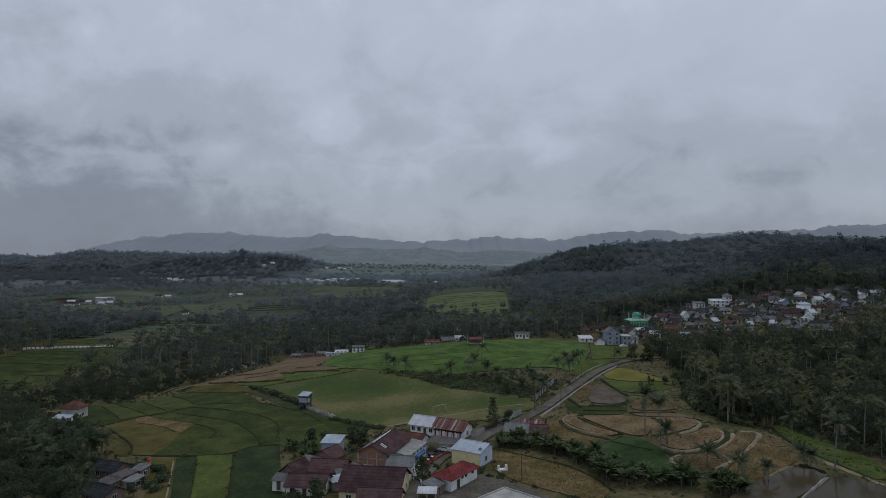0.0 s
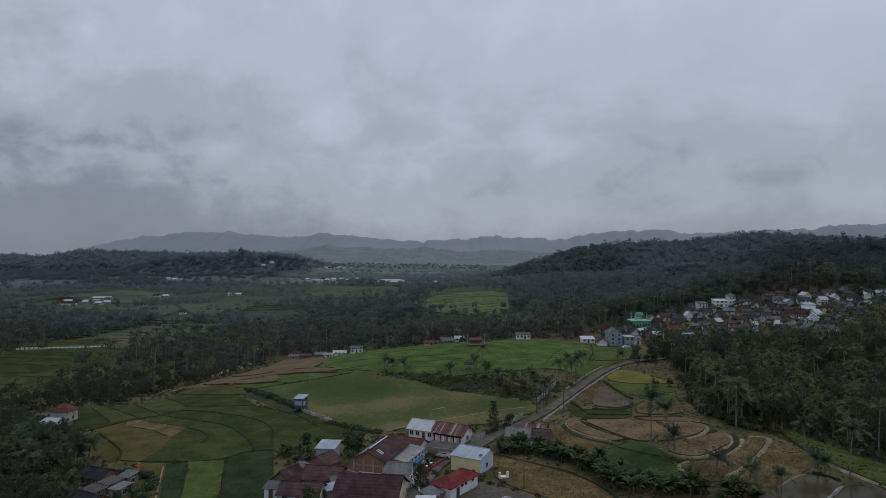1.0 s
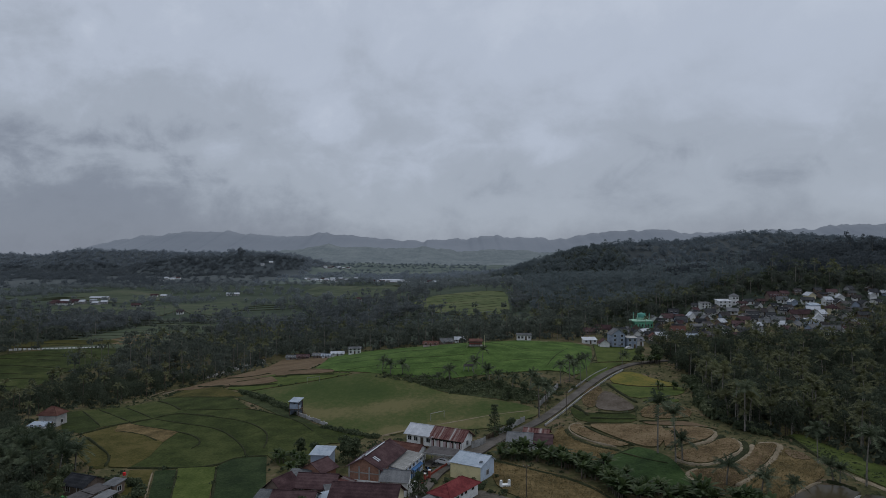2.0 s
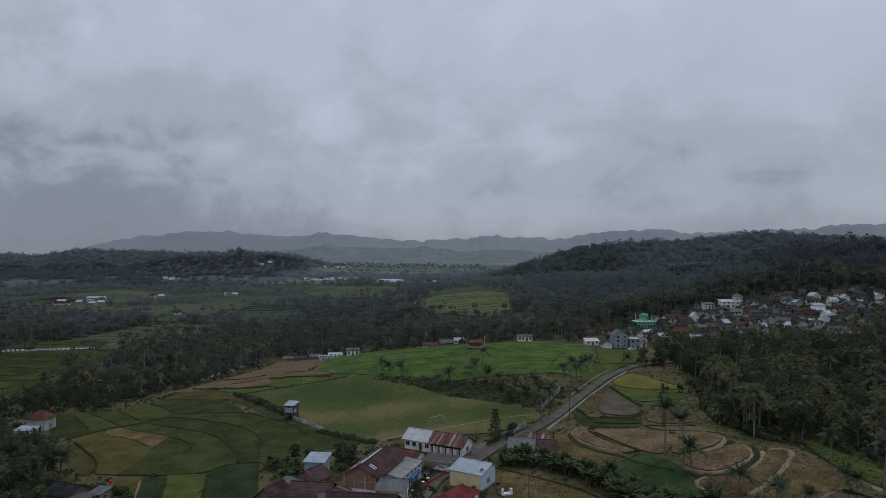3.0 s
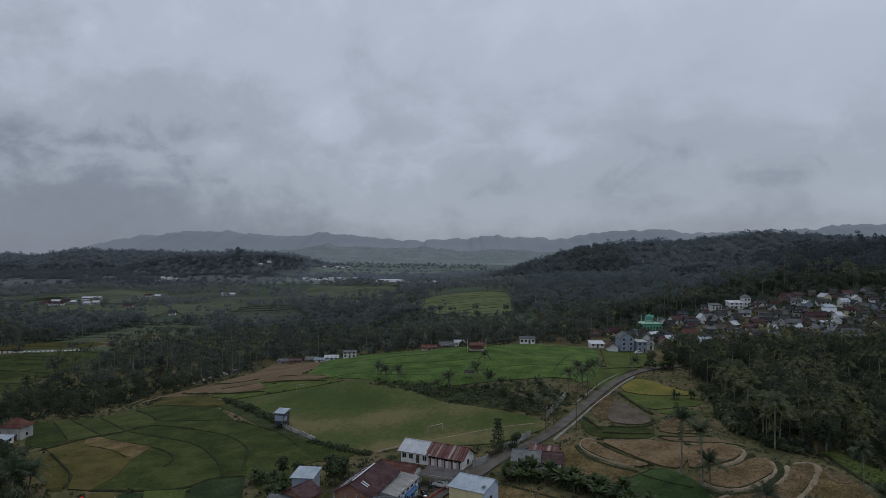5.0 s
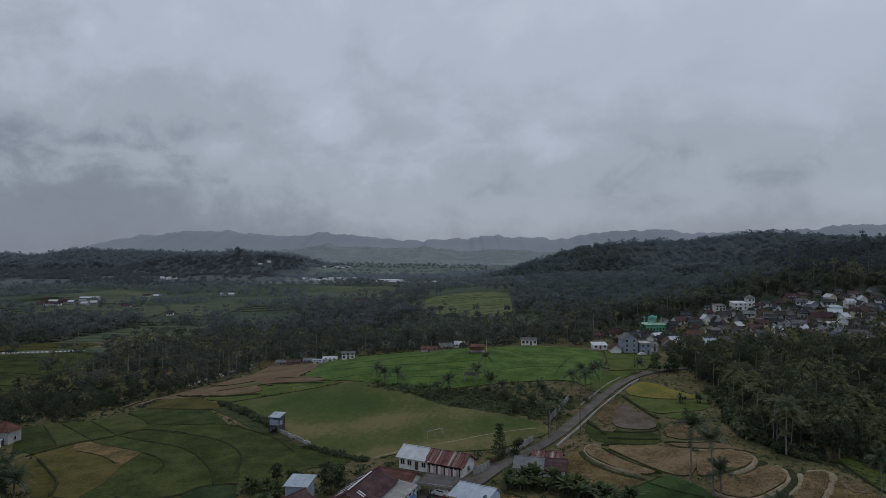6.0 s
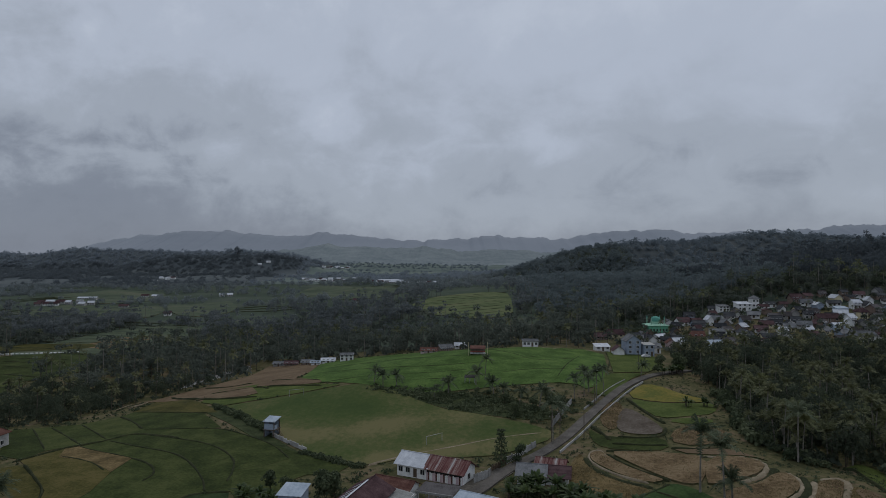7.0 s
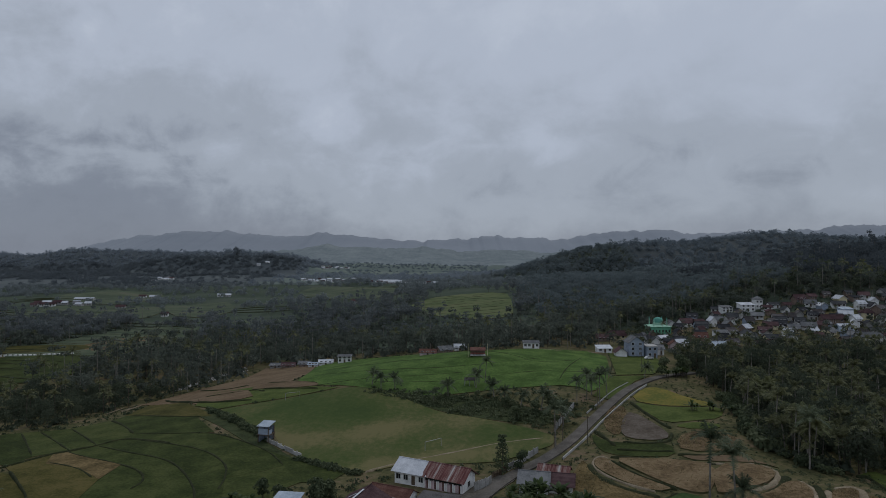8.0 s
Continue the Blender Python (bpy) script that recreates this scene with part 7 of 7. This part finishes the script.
def scrub_in(name, outline, count, seed, templates, label, size):
    """Low growth spread over one stretch of land."""
    rng = np.random.default_rng(seed)
    q = np.array(outline, float)
    p = rng.uniform(q.min(0), q.max(0), (count, 2))
    p = p[inside(q, p[:, 0], p[:, 1])]
    n = len(p)
    return scatter(name, templates, p, rng.uniform(0, 6.28, n), rng.uniform(*size, n), rng.integers(0, len(templates), n), [BARK, LEAF_NEAR], label, "weeds")


BANK = [(-30, 284), (-13.8, 283), (3.9, 275), (18.1, 266), (32.8, 251), (38, 240), (33, 232), (24, 238), (13.4, 247), (0, 260), (-12, 271), (-23, 279)]
scrub_in("bank_scrub", BANK, 1500, 23, weed_shapes + [shrub(93, 1.8, 1.6, 50, 0.5)], "rank scrub and ferns over the bank above the pitch", (0.4, 1.2))
scrub_in("strip_grass", [(92, 192), (100, 192), (104, 178), (100, 160), (106, 148), (112, 136), (101, 138), (96, 148), (94, 160), (92, 172)], 900, 24, weed_shapes, "tall tufted grass along the edge of the wood", (0.2, 0.55))

# ---- football goals ----
def goal(x0, y0, x1, y1, z):
    g = thing("football_goal", pose((x0 + x1) / 2, (y0 + y1) / 2, z, 0, 0, math.degrees(math.atan2(y1 - y0, x1 - x0))), "plain white football goal without a net", "goal", "football goals")
    w = math.hypot(x1 - x0, y1 - y0) / 2
    for s in (-1, 1):
        part("post", Shape().tube((s * w, 0, -0.4), (s * w, 0, 2.4), 0.07, 0.07, 8).mesh("post", CONCRETE), g)
    part("crossbar", Shape().tube((-w - 0.09, 0, 2.44), (w + 0.09, 0, 2.44), 0.07, 0.07, 8).mesh("crossbar", CONCRETE), g)


goal(-3.5, 215.8, 0.8, 219.6, 2.1)
goal(-56.4, 277.6, -51.7, 280.2, 2.2)


# ---- watch tower by the pitch ----
def watch_tower(x, y, turn):
    z = float(height(x, y))
    t = thing("watch_tower", pose(x, y, z, 0, 0, turn), "grey blue two storey watch hut with pale roof", "hut")
    a = 1.6
    for sx in (-a, a):
        for sy in (-a, a):
            part("post", Shape().box(sx - 0.1, sy - 0.1, -0.6, sx + 0.1, sy + 0.1, 4.9).mesh("post", TIMBER), t)
    part("platform", Shape().box(-1.9, -1.9, 2.2, 1.9, 1.9, 2.36).mesh("platform", TIMBER), t)
    for name, box in (("wall_panel", (-1.5, -1.72, 2.36, 1.5, -1.66, 4.0)), ("wall_panel", (-1.5, 1.66, 2.36, 1.5, 1.72, 4.4)), ("wall_panel", (-1.72, -1.5, 2.36, -1.66, 1.5, 4.4)),
                      ("wall_panel", (1.66, -1.5, 2.36, 1.72, 0.2, 3.6))):
        part(name, Shape().box(*box).mesh(name, GREY_BLUE), t)
    part("lower_wall", Shape().box(-1.66, -1.6, -0.3, -1.6, 1.6, 1.9).box(-1.6, 1.6, -0.3, 1.6, 1.66, 1.9).mesh("lower_wall", GREY_BLUE), t)
    s = Shape()
    sheet(s, (-1.95, -2.0, 4.7), (1.95, -2.0, 4.7), (1.95, 2.0, 5.5), (-1.95, 2.0, 5.5), 12, 0.08)
    part("roof", s.mesh("roof", ZINC_BLUE), t)
    ladder = part("ladder", Shape().tube((1.9, -0.5, 2.3), (4.0, -0.5, -0.2), 0.06, 0.06, 5).tube((1.9, 0.3, 2.3), (4.0, 0.3, -0.2), 0.06, 0.06, 5).mesh("ladder", TIMBER), t)
    for i in range(8):
        f = (i + 0.5) / 8
        part("rung", Shape().tube((1.9 + 2.1 * f, -0.5, 2.3 - 2.5 * f), (1.9 + 2.1 * f, 0.3, 2.3 - 2.5 * f), 0.035, 0.035, 5).mesh("rung", TIMBER), ladder)


watch_tower(-49.3, 227.0, -15)


# ---- pale skylight sheets on the storehouse roof ----
store = [o for o in scene.objects if o.name == "storehouse"][0]
for u, side, ln in ((-6.4, 1, 1.6), (-5.2, 1, 1.6), (-3.0, 1, 2.2), (-1.2, 1, 2.2), (1.0, 1, 2.0), (4.0, 1, 1.8), (-5.4, -1, 1.5), (-4.6, -1, 1.5)):
    k = 2.0 / 3.7
    y0, y1 = side * 1.2, side * (1.2 + ln)
    z0, z1 = 7.5 - 1.2 * k, 7.5 - (1.2 + ln) * k
    part("skylight", mesh_of("skylight", [(u - 0.2, y0, z0), (u + 0.2, y0, z0), (u + 0.2, y1, z1), (u - 0.2, y1, z1), (u - 0.2, y0, z0 - 0.08), (u + 0.2, y0, z0 - 0.08), (u + 0.2, y1, z1 - 0.08), (u - 0.2, y1, z1 - 0.08)],
         [(0, 1, 2, 3), (4, 5, 6, 7), (0, 1, 5, 4), (2, 3, 7, 6), (0, 3, 7, 4), (1, 2, 6, 5)], ZINC), store, label="pale skylight sheet")


part("ridge_flashing", Shape().box(-6.9, -0.32, 7.44, 4.5, 0.02, 7.52).mesh("ridge_flashing", ZINC), store, pose(0, 0.15, 0.06))
for u in (-3.7, -1.25, 1.25, 3.7):
    part("pier", Shape().box(-7.64, u - 0.16, -0.3, -7.48, u + 0.16, 5.2).mesh("pier", CONCRETE), store)
part("base_band", Shape().box(-7.68, -3.9, 1.5, -7.48, 3.9, 2.2).mesh("base_band", WHITE), store)
part("lintel_band", Shape().box(-7.62, -3.9, 3.7, -7.48, 3.9, 3.88).mesh("lintel_band", CONCRETE), store)

# ---- walls and fences ----
def panel_wall(name, line, gap, tall, mat, label, category, thick=0.12, post=True, jag=0.0, seed=1):
    """A wall of separate panels between posts."""
    rng = random.Random(seed)
    p = dense(np.array(line, float), gap, False)
    mid = p.mean(0)
    base = thing(name, pose(mid[0], mid[1], float(height(*mid))), label, category)
    inv = base.matrix_world.inverted()
    cache = {}
    for a, b in zip(p[:-1], p[1:]):
        d = b - a
        ln = math.hypot(*d)
        m = inv @ pose(a[0], a[1], float(height(*((a + b) / 2))) + 0.2, 0, 0, math.degrees(math.atan2(d[1], d[0])))
        h = round(tall * (1 - jag * rng.random()), 1)
        key = (round(ln, 1), h)
        if key not in cache:
            cache[key] = Shape().box(0.05, -thick / 2, -0.7, ln - 0.05, thick / 2, h).mesh("panel", mat)
        part("panel", cache[key], base, m)
        if post:
            if "post" not in cache:
                cache["post"] = Shape().box(-0.1, -0.12, -0.8, 0.1, 0.12, tall + 0.15).mesh("post", mat)
            part("post", cache["post"], base, m)
    return base


panel_wall("boundary_wall", [(17, 198.5), (21.5, 204), (26, 210)], 1.9, 1.5, CONCRETE, "weathered grey concrete panel wall beside the road", "wall", jag=0.2)
panel_wall("boundary_wall", [(33, 226), (38, 238), (44, 252)], 2.2, 1.7, CONCRETE, "pale concrete panel wall beside the road", "wall", jag=0.1, seed=2)
panel_wall("boundary_wall", [(-49, 227), (-42, 219), (-36, 212.5)], 1.8, 1.0, CONCRETE, "low weathered block wall along the pitch", "wall", 0.25, jag=0.4, seed=3)
panel_wall("yard_wall", [(8.3, 186.2), (11.8, 189.5), (12.4, 191)], 1.2, 1.9, CONCRETE, "grey yard wall beside the old hall", "wall", seed=4)
panel_wall("bamboo_fence", [(13, 194), (16, 197.5), (17, 199)], 0.6, 1.2, TIMBER, "uneven dark bamboo fence", "fence", 0.05, jag=0.4, seed=5)
panel_wall("red_fence", [(-4.4, 158.5), (-2.5, 164.0), (0.0, 169.0), (2.4, 173.4)], 2.3, 0.75, RED_PAINT, "low faded red fence before the yellow house", "fence", seed=6)
panel_wall("garden_wall", [(-5.5, 150.5), (-4.6, 144.5)], 2.0, 0.8, WHITE, "low pale garden wall", "wall", seed=7)
panel_wall("yard_wall", [(-7.2, 151.8), (-6.4, 155.0), (-5.5, 158.6)], 1.7, 1.7, WHITE, "white yard wall beside the grey roofed house", "wall", post=False, seed=8)
gate = thing("gate_pillars", pose(-3.3, 160.8, float(height(-3.3, 160.8)) + 0.2, 0, 0, 66), "pair of red gate pillars with pale caps", "gate")
for gx0 in (-1.3, 1.3):
    post = part("pillar", Shape().box(gx0 - 0.22, -0.22, -0.5, gx0 + 0.22, 0.22, 2.1).mesh("pillar", RED_PAINT), gate)
    part("cap", Shape().box(gx0 - 0.3, -0.3, 2.1, gx0 + 0.3, 0.3, 2.25).mesh("cap", WHITE), post)


# ---- open roofs on posts ----
def canopy(x, y, turn, length, width, low, high, mat, label, name="canopy", posts=2, post_mat=STEEL, z=None):
    z = float(height(x, y)) if z is None else z
    c = thing(name, pose(x, y, z, 0, 0, turn), label, "canopy")
    s = Shape()
    sheet(s, (-length / 2, -width / 2, low), (length / 2, -width / 2, low), (length / 2, width / 2, high), (-length / 2, width / 2, high), int(length / 0.4), 0.08)
    part("roof", s.mesh("roof", mat), c)
    for i in range(posts + 1):
        for sy, top in ((-1, low), (1, high)):
            px, py = -length / 2 + 0.25 + (length - 0.5) * i / posts, sy * (width / 2 - 0.25)
            part("post", Shape().box(px - 0.07, py - 0.07, -0.5, px + 0.07, py + 0.07, top - 0.05).mesh("post", post_mat), c)
    return c


canopy(-3.5, 138.4, -3, 4.3, 3.6, 2.2, 2.5, ZINC, "pale sheet carport roof on thin posts", z=1.9)
porch = canopy(0.2, 175.2, -22, 8.4, 5.0, 2.7, 3.1, ROOF_DARK, "dark mossy porch roof with a pale edge before the hall", z=1.9, posts=3)
part("fascia", Shape().box(-4.3, -2.75, 2.45, 4.3, -2.55, 2.85).mesh("fascia", SHEET_PALE), porch, label="pale sheet fascia along the eave")
canopy(-83.5, 152.5, -18, 2.6, 1.8, 1.3, 1.6, TARP_GREEN, "bright green tarpaulin over a yard", z=-0.2)
canopy(11.4, 284.5, -6, 4.2, 3.2, 2.2, 2.8, ROOF_DARK, "small open field hut with a dark roof", name="field_hut")
red_frame = canopy(16.5, 323, -2, 6.8, 5.0, 2.5, 3.3, TILE_ORANGE, "half built pavilion with red roof on posts", name="pavilion", posts=5, post_mat=TIMBER)
part("floor_slab", Shape().box(-3.4, -2.5, 0.15, 3.4, 2.5, 0.4).mesh("floor_slab", CONCRETE), red_frame)
part("mid_rail", Shape().box(-3.3, -2.4, 1.2, 3.3, -2.28, 1.5).mesh("mid_rail", RED_PAINT), red_frame)
part("back_wall", Shape().box(-3.2, 2.1, 0.3, 3.2, 2.2, 2.7).mesh("back_wall", BOARD), red_frame)
for sx in (-4.2, 4.2):
    part("scaffold_pole", Shape().tube((sx, -2.9, -0.4), (sx, -2.9, 5.6), 0.08, 0.08, 6).mesh("scaffold_pole", CREAM), red_frame)

# ---- white plinth with two pillars ----
pl = thing("white_plinth", pose(14.6, 157.3, float(height(14.6, 157.3)), 0, 0, 12) @ Matrix.Scale(0.72, 4), "white concrete plinth with two short pillars", "plinth")
part("base", Shape().box(-1.6, -0.8, -0.4, 1.6, 0.8, 0.9).mesh("base", WHITE), pl)
for sx in (-1.35, 1.35):
    part("pillar", Shape().box(sx - 0.35, -0.5, 0.9, sx + 0.35, 0.3, 2.2).mesh("pillar", WHITE), pl)

# ---- satellite dish and tanks on the yellow house roof ----
dish = thing("satellite_dish", pose(9.4, 161.6, 5.3, 0, 0, 20), "round grey satellite dish on a roof", "dish")
dv = [(0, 0, 0)] + [(r * math.cos(a), 0.35 * r * r, r * math.sin(a)) for r in (0.25, 0.5) for a in [2 * math.pi * k / 12 for k in range(12)]]
df = [(0, 1 + k, 1 + (k + 1) % 12) for k in range(12)] + [(1 + k, 13 + k, 13 + (k + 1) % 12, 1 + (k + 1) % 12) for k in range(12)]
part("bowl", mesh_of("bowl", dv, df, STEEL), dish, pose(0, 0, 0.9, 35))
part("mast", Shape().tube((0, 0, -0.9), (0, 0, 0.9), 0.05, 0.05, 6).mesh("mast", STEEL), dish)
tank = thing("water_tank", pose(-77.2, 166.8, float(height(-77.2, 166.8))), "bright red water drum on a steel stand", "water tank")
for sx in (-0.3, 0.3):
    for sy in (-0.3, 0.3):
        part("leg", Shape().box(sx - 0.05, sy - 0.05, -0.3, sx + 0.05, sy + 0.05, 1.6).mesh("leg", STEEL), tank)
part("drum", Shape().tube((0, 0, 1.6), (0, 0, 2.3), 0.36, 0.36, 12).mesh("drum", BRIGHT_RED), tank)


# ---- car and motorcycles in the yard ----
def car(x, y, turn, mat, label):
    c = thing("car", pose(x, y, float(height(x, y)) + 0.3, 0, 0, turn), label, "car")
    prof = [(-2.0, 0.35), (-2.05, 0.8), (-1.5, 0.95), (-1.0, 1.5), (0.7, 1.52), (1.35, 0.98), (2.0, 0.85), (2.05, 0.35)]
    n = len(prof)
    v = [(px, -0.8 if pz < 1.2 else -0.66, pz) for px, pz in prof] + [(px, 0.8 if pz < 1.2 else 0.66, pz) for px, pz in prof]
    f = [tuple(range(n)), tuple(range(2 * n - 1, n - 1, -1))] + [(i, n + i, n + (i + 1) % n, (i + 1) % n) for i in range(n)]
    body = part("body", mesh_of("body", v, f, mat), c)
    part("windscreen", mesh_of("windscreen", [(0.78, -0.62, 1.46), (0.78, 0.62, 1.46), (1.36, 0.7, 1.03), (1.36, -0.7, 1.03)], [(0, 1, 2, 3)], GLASS_DARK), body)
    for sy in (-0.74, 0.74):
        part("side_window", Shape().box(-0.9, sy - 0.02, 1.02, 0.8, sy + 0.02, 1.38).mesh("side_window", GLASS_DARK), body)
    for sx in (-1.25, 1.3):
        for sy in (-0.72, 0.72):
            w = part("wheel", Shape().tube((sx, sy - 0.1, 0.3), (sx, sy + 0.1, 0.3), 0.31, 0.31, 12).mesh("wheel", RUBBER), c)
            part("rim", Shape().tube((sx, sy - 0.11, 0.3), (sx, sy + 0.11, 0.3), 0.18, 0.18, 10).mesh("rim", STEEL), w)
    for sy in (-0.55, 0.55):
        part("headlight", Shape().box(1.98, sy - 0.15, 0.62, 2.06, sy + 0.15, 0.78).mesh("headlight", FRAME_WHITE), c)


car(0.6, 173.0, 150, CAR_WHITE, "small white car parked under the porch")
car(94.8, 333.5, 10, CAR_WHITE, "small white car parked by grey blue house")


def motorcycle(x, y, turn, mat, label):
    c = thing("motorcycle", pose(x, y, float(height(x, y)) + 0.32, 0, 0, turn), label, "motorcycle", "parked motorcycles")
    for sx in (-0.6, 0.62):
        w = part("wheel", Shape().tube((sx, -0.05, 0.28), (sx, 0.05, 0.28), 0.28, 0.28, 12).mesh("wheel", RUBBER), c)
        part("hub", Shape().tube((sx, -0.06, 0.28), (sx, 0.06, 0.28), 0.1, 0.1, 8).mesh("hub", STEEL), w)
    v = [(-0.75, 0.62), (-0.7, 0.5), (-0.2, 0.3), (0.25, 0.32), (0.5, 0.75), (0.36, 0.92), (0.05, 0.6)]
    n = len(v)
    part("body", mesh_of("body", [(a, -0.13, b) for a, b in v] + [(a, 0.13, b) for a, b in v], [tuple(range(n)), tuple(range(2 * n - 1, n - 1, -1))] + [(i, n + i, n + (i + 1) % n, (i + 1) % n) for i in range(n)], mat), c)
    part("seat", Shape().box(-0.72, -0.14, 0.64, 0.02, 0.14, 0.76).mesh("seat", RUBBER), c)
    part("handlebar", Shape().tube((0.38, -0.34, 0.98), (0.38, 0.34, 0.98), 0.02, 0.02, 6).tube((0.62, 0, 0.28), (0.38, 0, 0.98), 0.03, 0.03, 6).mesh("handlebar", STEEL), c)
    part("headlight", Shape().tube((0.44, 0, 0.86), (0.54, 0, 0.84), 0.09, 0.07, 8).mesh("headlight", FRAME_WHITE), c)


for mx, my, turn, mat, label in ((-3.0, 167.5, 150, BLUE, "blue motorcycle parked by the white wing"), (-3.4, 168.6, 145, RUBBER, "black motorcycle parked by the white wing"),
                                 (-3.9, 165.6, 155, RUBBER, "black motorcycle parked by the white wing"), (-2.0, 171.5, 60, RUBBER, "black motorcycle under the porch roof")):
    motorcycle(mx, my, turn, mat, label)


# ---- poles along the road ----
def pole(x, y, tall=7.5):
    p = thing("utility_pole", pose(x, y, float(height(x, y))), "slim dark utility pole beside the road", "utility pole", "utility poles")
    part("shaft", Shape().tube((0, 0, -0.8), (0, 0, tall), 0.13, 0.09, 8).mesh("shaft", BARK), p)
    part("crossarm", Shape().box(-0.7, -0.05, tall - 0.6, 0.7, 0.05, tall - 0.48).mesh("crossarm", TIMBER), p)
    for sx in (-0.6, 0.6):
        part("insulator", Shape().tube((sx, 0, tall - 0.48), (sx, 0, tall - 0.3), 0.05, 0.04, 6).mesh("insulator", FRAME_WHITE), p)


for x, y in ((30.5, 212), (33.5, 216), (39.5, 213), (50.5, 247), (80.5, 298), (18.5, 150)):
    pole(x, y)

# ---- covered seed beds in the valley ----
bed = thing("seed_bed_row", pose(-243, 414, float(height(-243, 414))), "long row of white plastic covered seed beds", "seed beds")
bed_mesh = Shape().box(-0.6, -0.8, -1.0, 0.6, 0.8, 0.55).mesh("cover", WHITE)
for i in range(22):
    f = i / 21
    x, y = -262 + 37 * f, 397 + 35 * f
    part("cover", bed_mesh, bed, bed.matrix_world.inverted() @ pose(x, y, float(height(x, y)) + 0.5, 0, 0, -45))

# ---- felled pale trunks on the western bank ----
for x, y, turn in ((-119, 290, 70), (-121, 294, 62), (-124, 288, 75)):
    lg = new("felled_trunk", Shape().tube((-4.5, 0, 0.5), (4.5, 0, 0.9), 0.2, 0.13, 7).mesh("felled_trunk", PALE_BUND))
    lg.matrix_world = pose(x, y, float(height(x, y)) + 0.1, 0, 0, turn)
    tagged(lg, "pale felled trunk lying on a bare bank", "trunk", "felled trunks")


# ---- stubble and rice plants standing in the near fields ----
def blades(seed, tall, wide, count):
    rng = np.random.default_rng(seed)
    v, t = [], []
    for i in range(count):
        x, y = rng.uniform(-wide, wide, 2)
        a, h = rng.uniform(0, 6.28), tall * rng.uniform(0.6, 1.2)
        dx, dy = 0.10 * math.cos(a), 0.10 * math.sin(a)
        v += [(x - dx, y - dy, 0), (x + dx, y + dy, 0), (x + rng.uniform(-0.12, 0.12), y + rng.uniform(-0.12, 0.12), h)]
        t.append((3 * i, 3 * i + 1, 3 * i + 2))
    return np.array(v), np.array(t), np.ones(count, int)


def crop(name, objects, spacing, shapes, mats, label, seed, size=(0.7, 1.3)):
    """Plants standing over the plots of one kind of crop."""
    rng = np.random.default_rng(seed)
    spots = []
    for ob in objects:
        c = np.zeros(len(ob.data.vertices) * 3)
        ob.data.vertices.foreach_get("co", c)
        c = c.reshape(-1, 3)
        for poly in ob.data.polygons:
            if poly.material_index == 0:
                a, b, e = c[list(poly.vertices)[:3]]
                area = 0.5 * np.linalg.norm(np.cross(b - a, e - a))
                k = rng.poisson(area / spacing)
                u = rng.random((k, 2))
                flip = u.sum(1) > 1
                u[flip] = 1 - u[flip]
                spots.append(a + u[:, :1] * (b - a) + u[:, 1:] * (e - a))
    p = np.concatenate(spots)
    n = len(p)
    return scatter(name, shapes, p[:, :2], rng.uniform(0, 6.28, n), rng.uniform(*size, n), rng.integers(0, len(shapes), n), mats, label, "crop", 0.28)


def plots_of(mat, far=235):
    return [o for o in scene.objects if o.name.startswith("rice_paddy") and o.data.materials[0] == mat and min(v.co.y for v in o.data.vertices) < far and o.data.vertices[0].co.x > 0]


crop("rice_stubble", plots_of(STUBBLE) + plots_of(STRAW), 0.4, [blades(1, 0.26, 0.3, 3), blades(2, 0.22, 0.3, 3)], [STALK, STALK], "short pale rice stubble in harvested paddies", 41)



# ---- pale rubble along the stream below the terraces ----
def stone(seed):
    rng = np.random.default_rng(seed)
    v = np.array([(1, 0, 0), (0, 1, 0), (-1, 0, 0), (0, -1, 0), (0, 0, 0.7), (0, 0, -0.5)]) * rng.uniform(0.6, 1.2, (6, 1))
    t = np.array([(0, 1, 4), (1, 2, 4), (2, 3, 4), (3, 0, 4), (1, 0, 5), (2, 1, 5), (3, 2, 5), (0, 3, 5)])
    return v, t, np.zeros(8, int)


rubble_rng = np.random.default_rng(51)
stream = dense(np.array([(-121, 338), (-119, 352), (-116, 370), (-115, 388), (-113, 408)], float), 0.45, False)
stream = np.repeat(stream, 2, 0) + rubble_rng.normal(0, 1.7, (2 * len(stream), 2))
scatter("pale_rubble", [stone(1), stone(2), stone(3)], stream, rubble_rng.uniform(0, 6.28, len(stream)), rubble_rng.uniform(0.25, 0.9, len(stream)), rubble_rng.integers(0, 3, len(stream)),
        [CONCRETE], "pale stones strewn along a stream below trees", "rubble", 0.15)
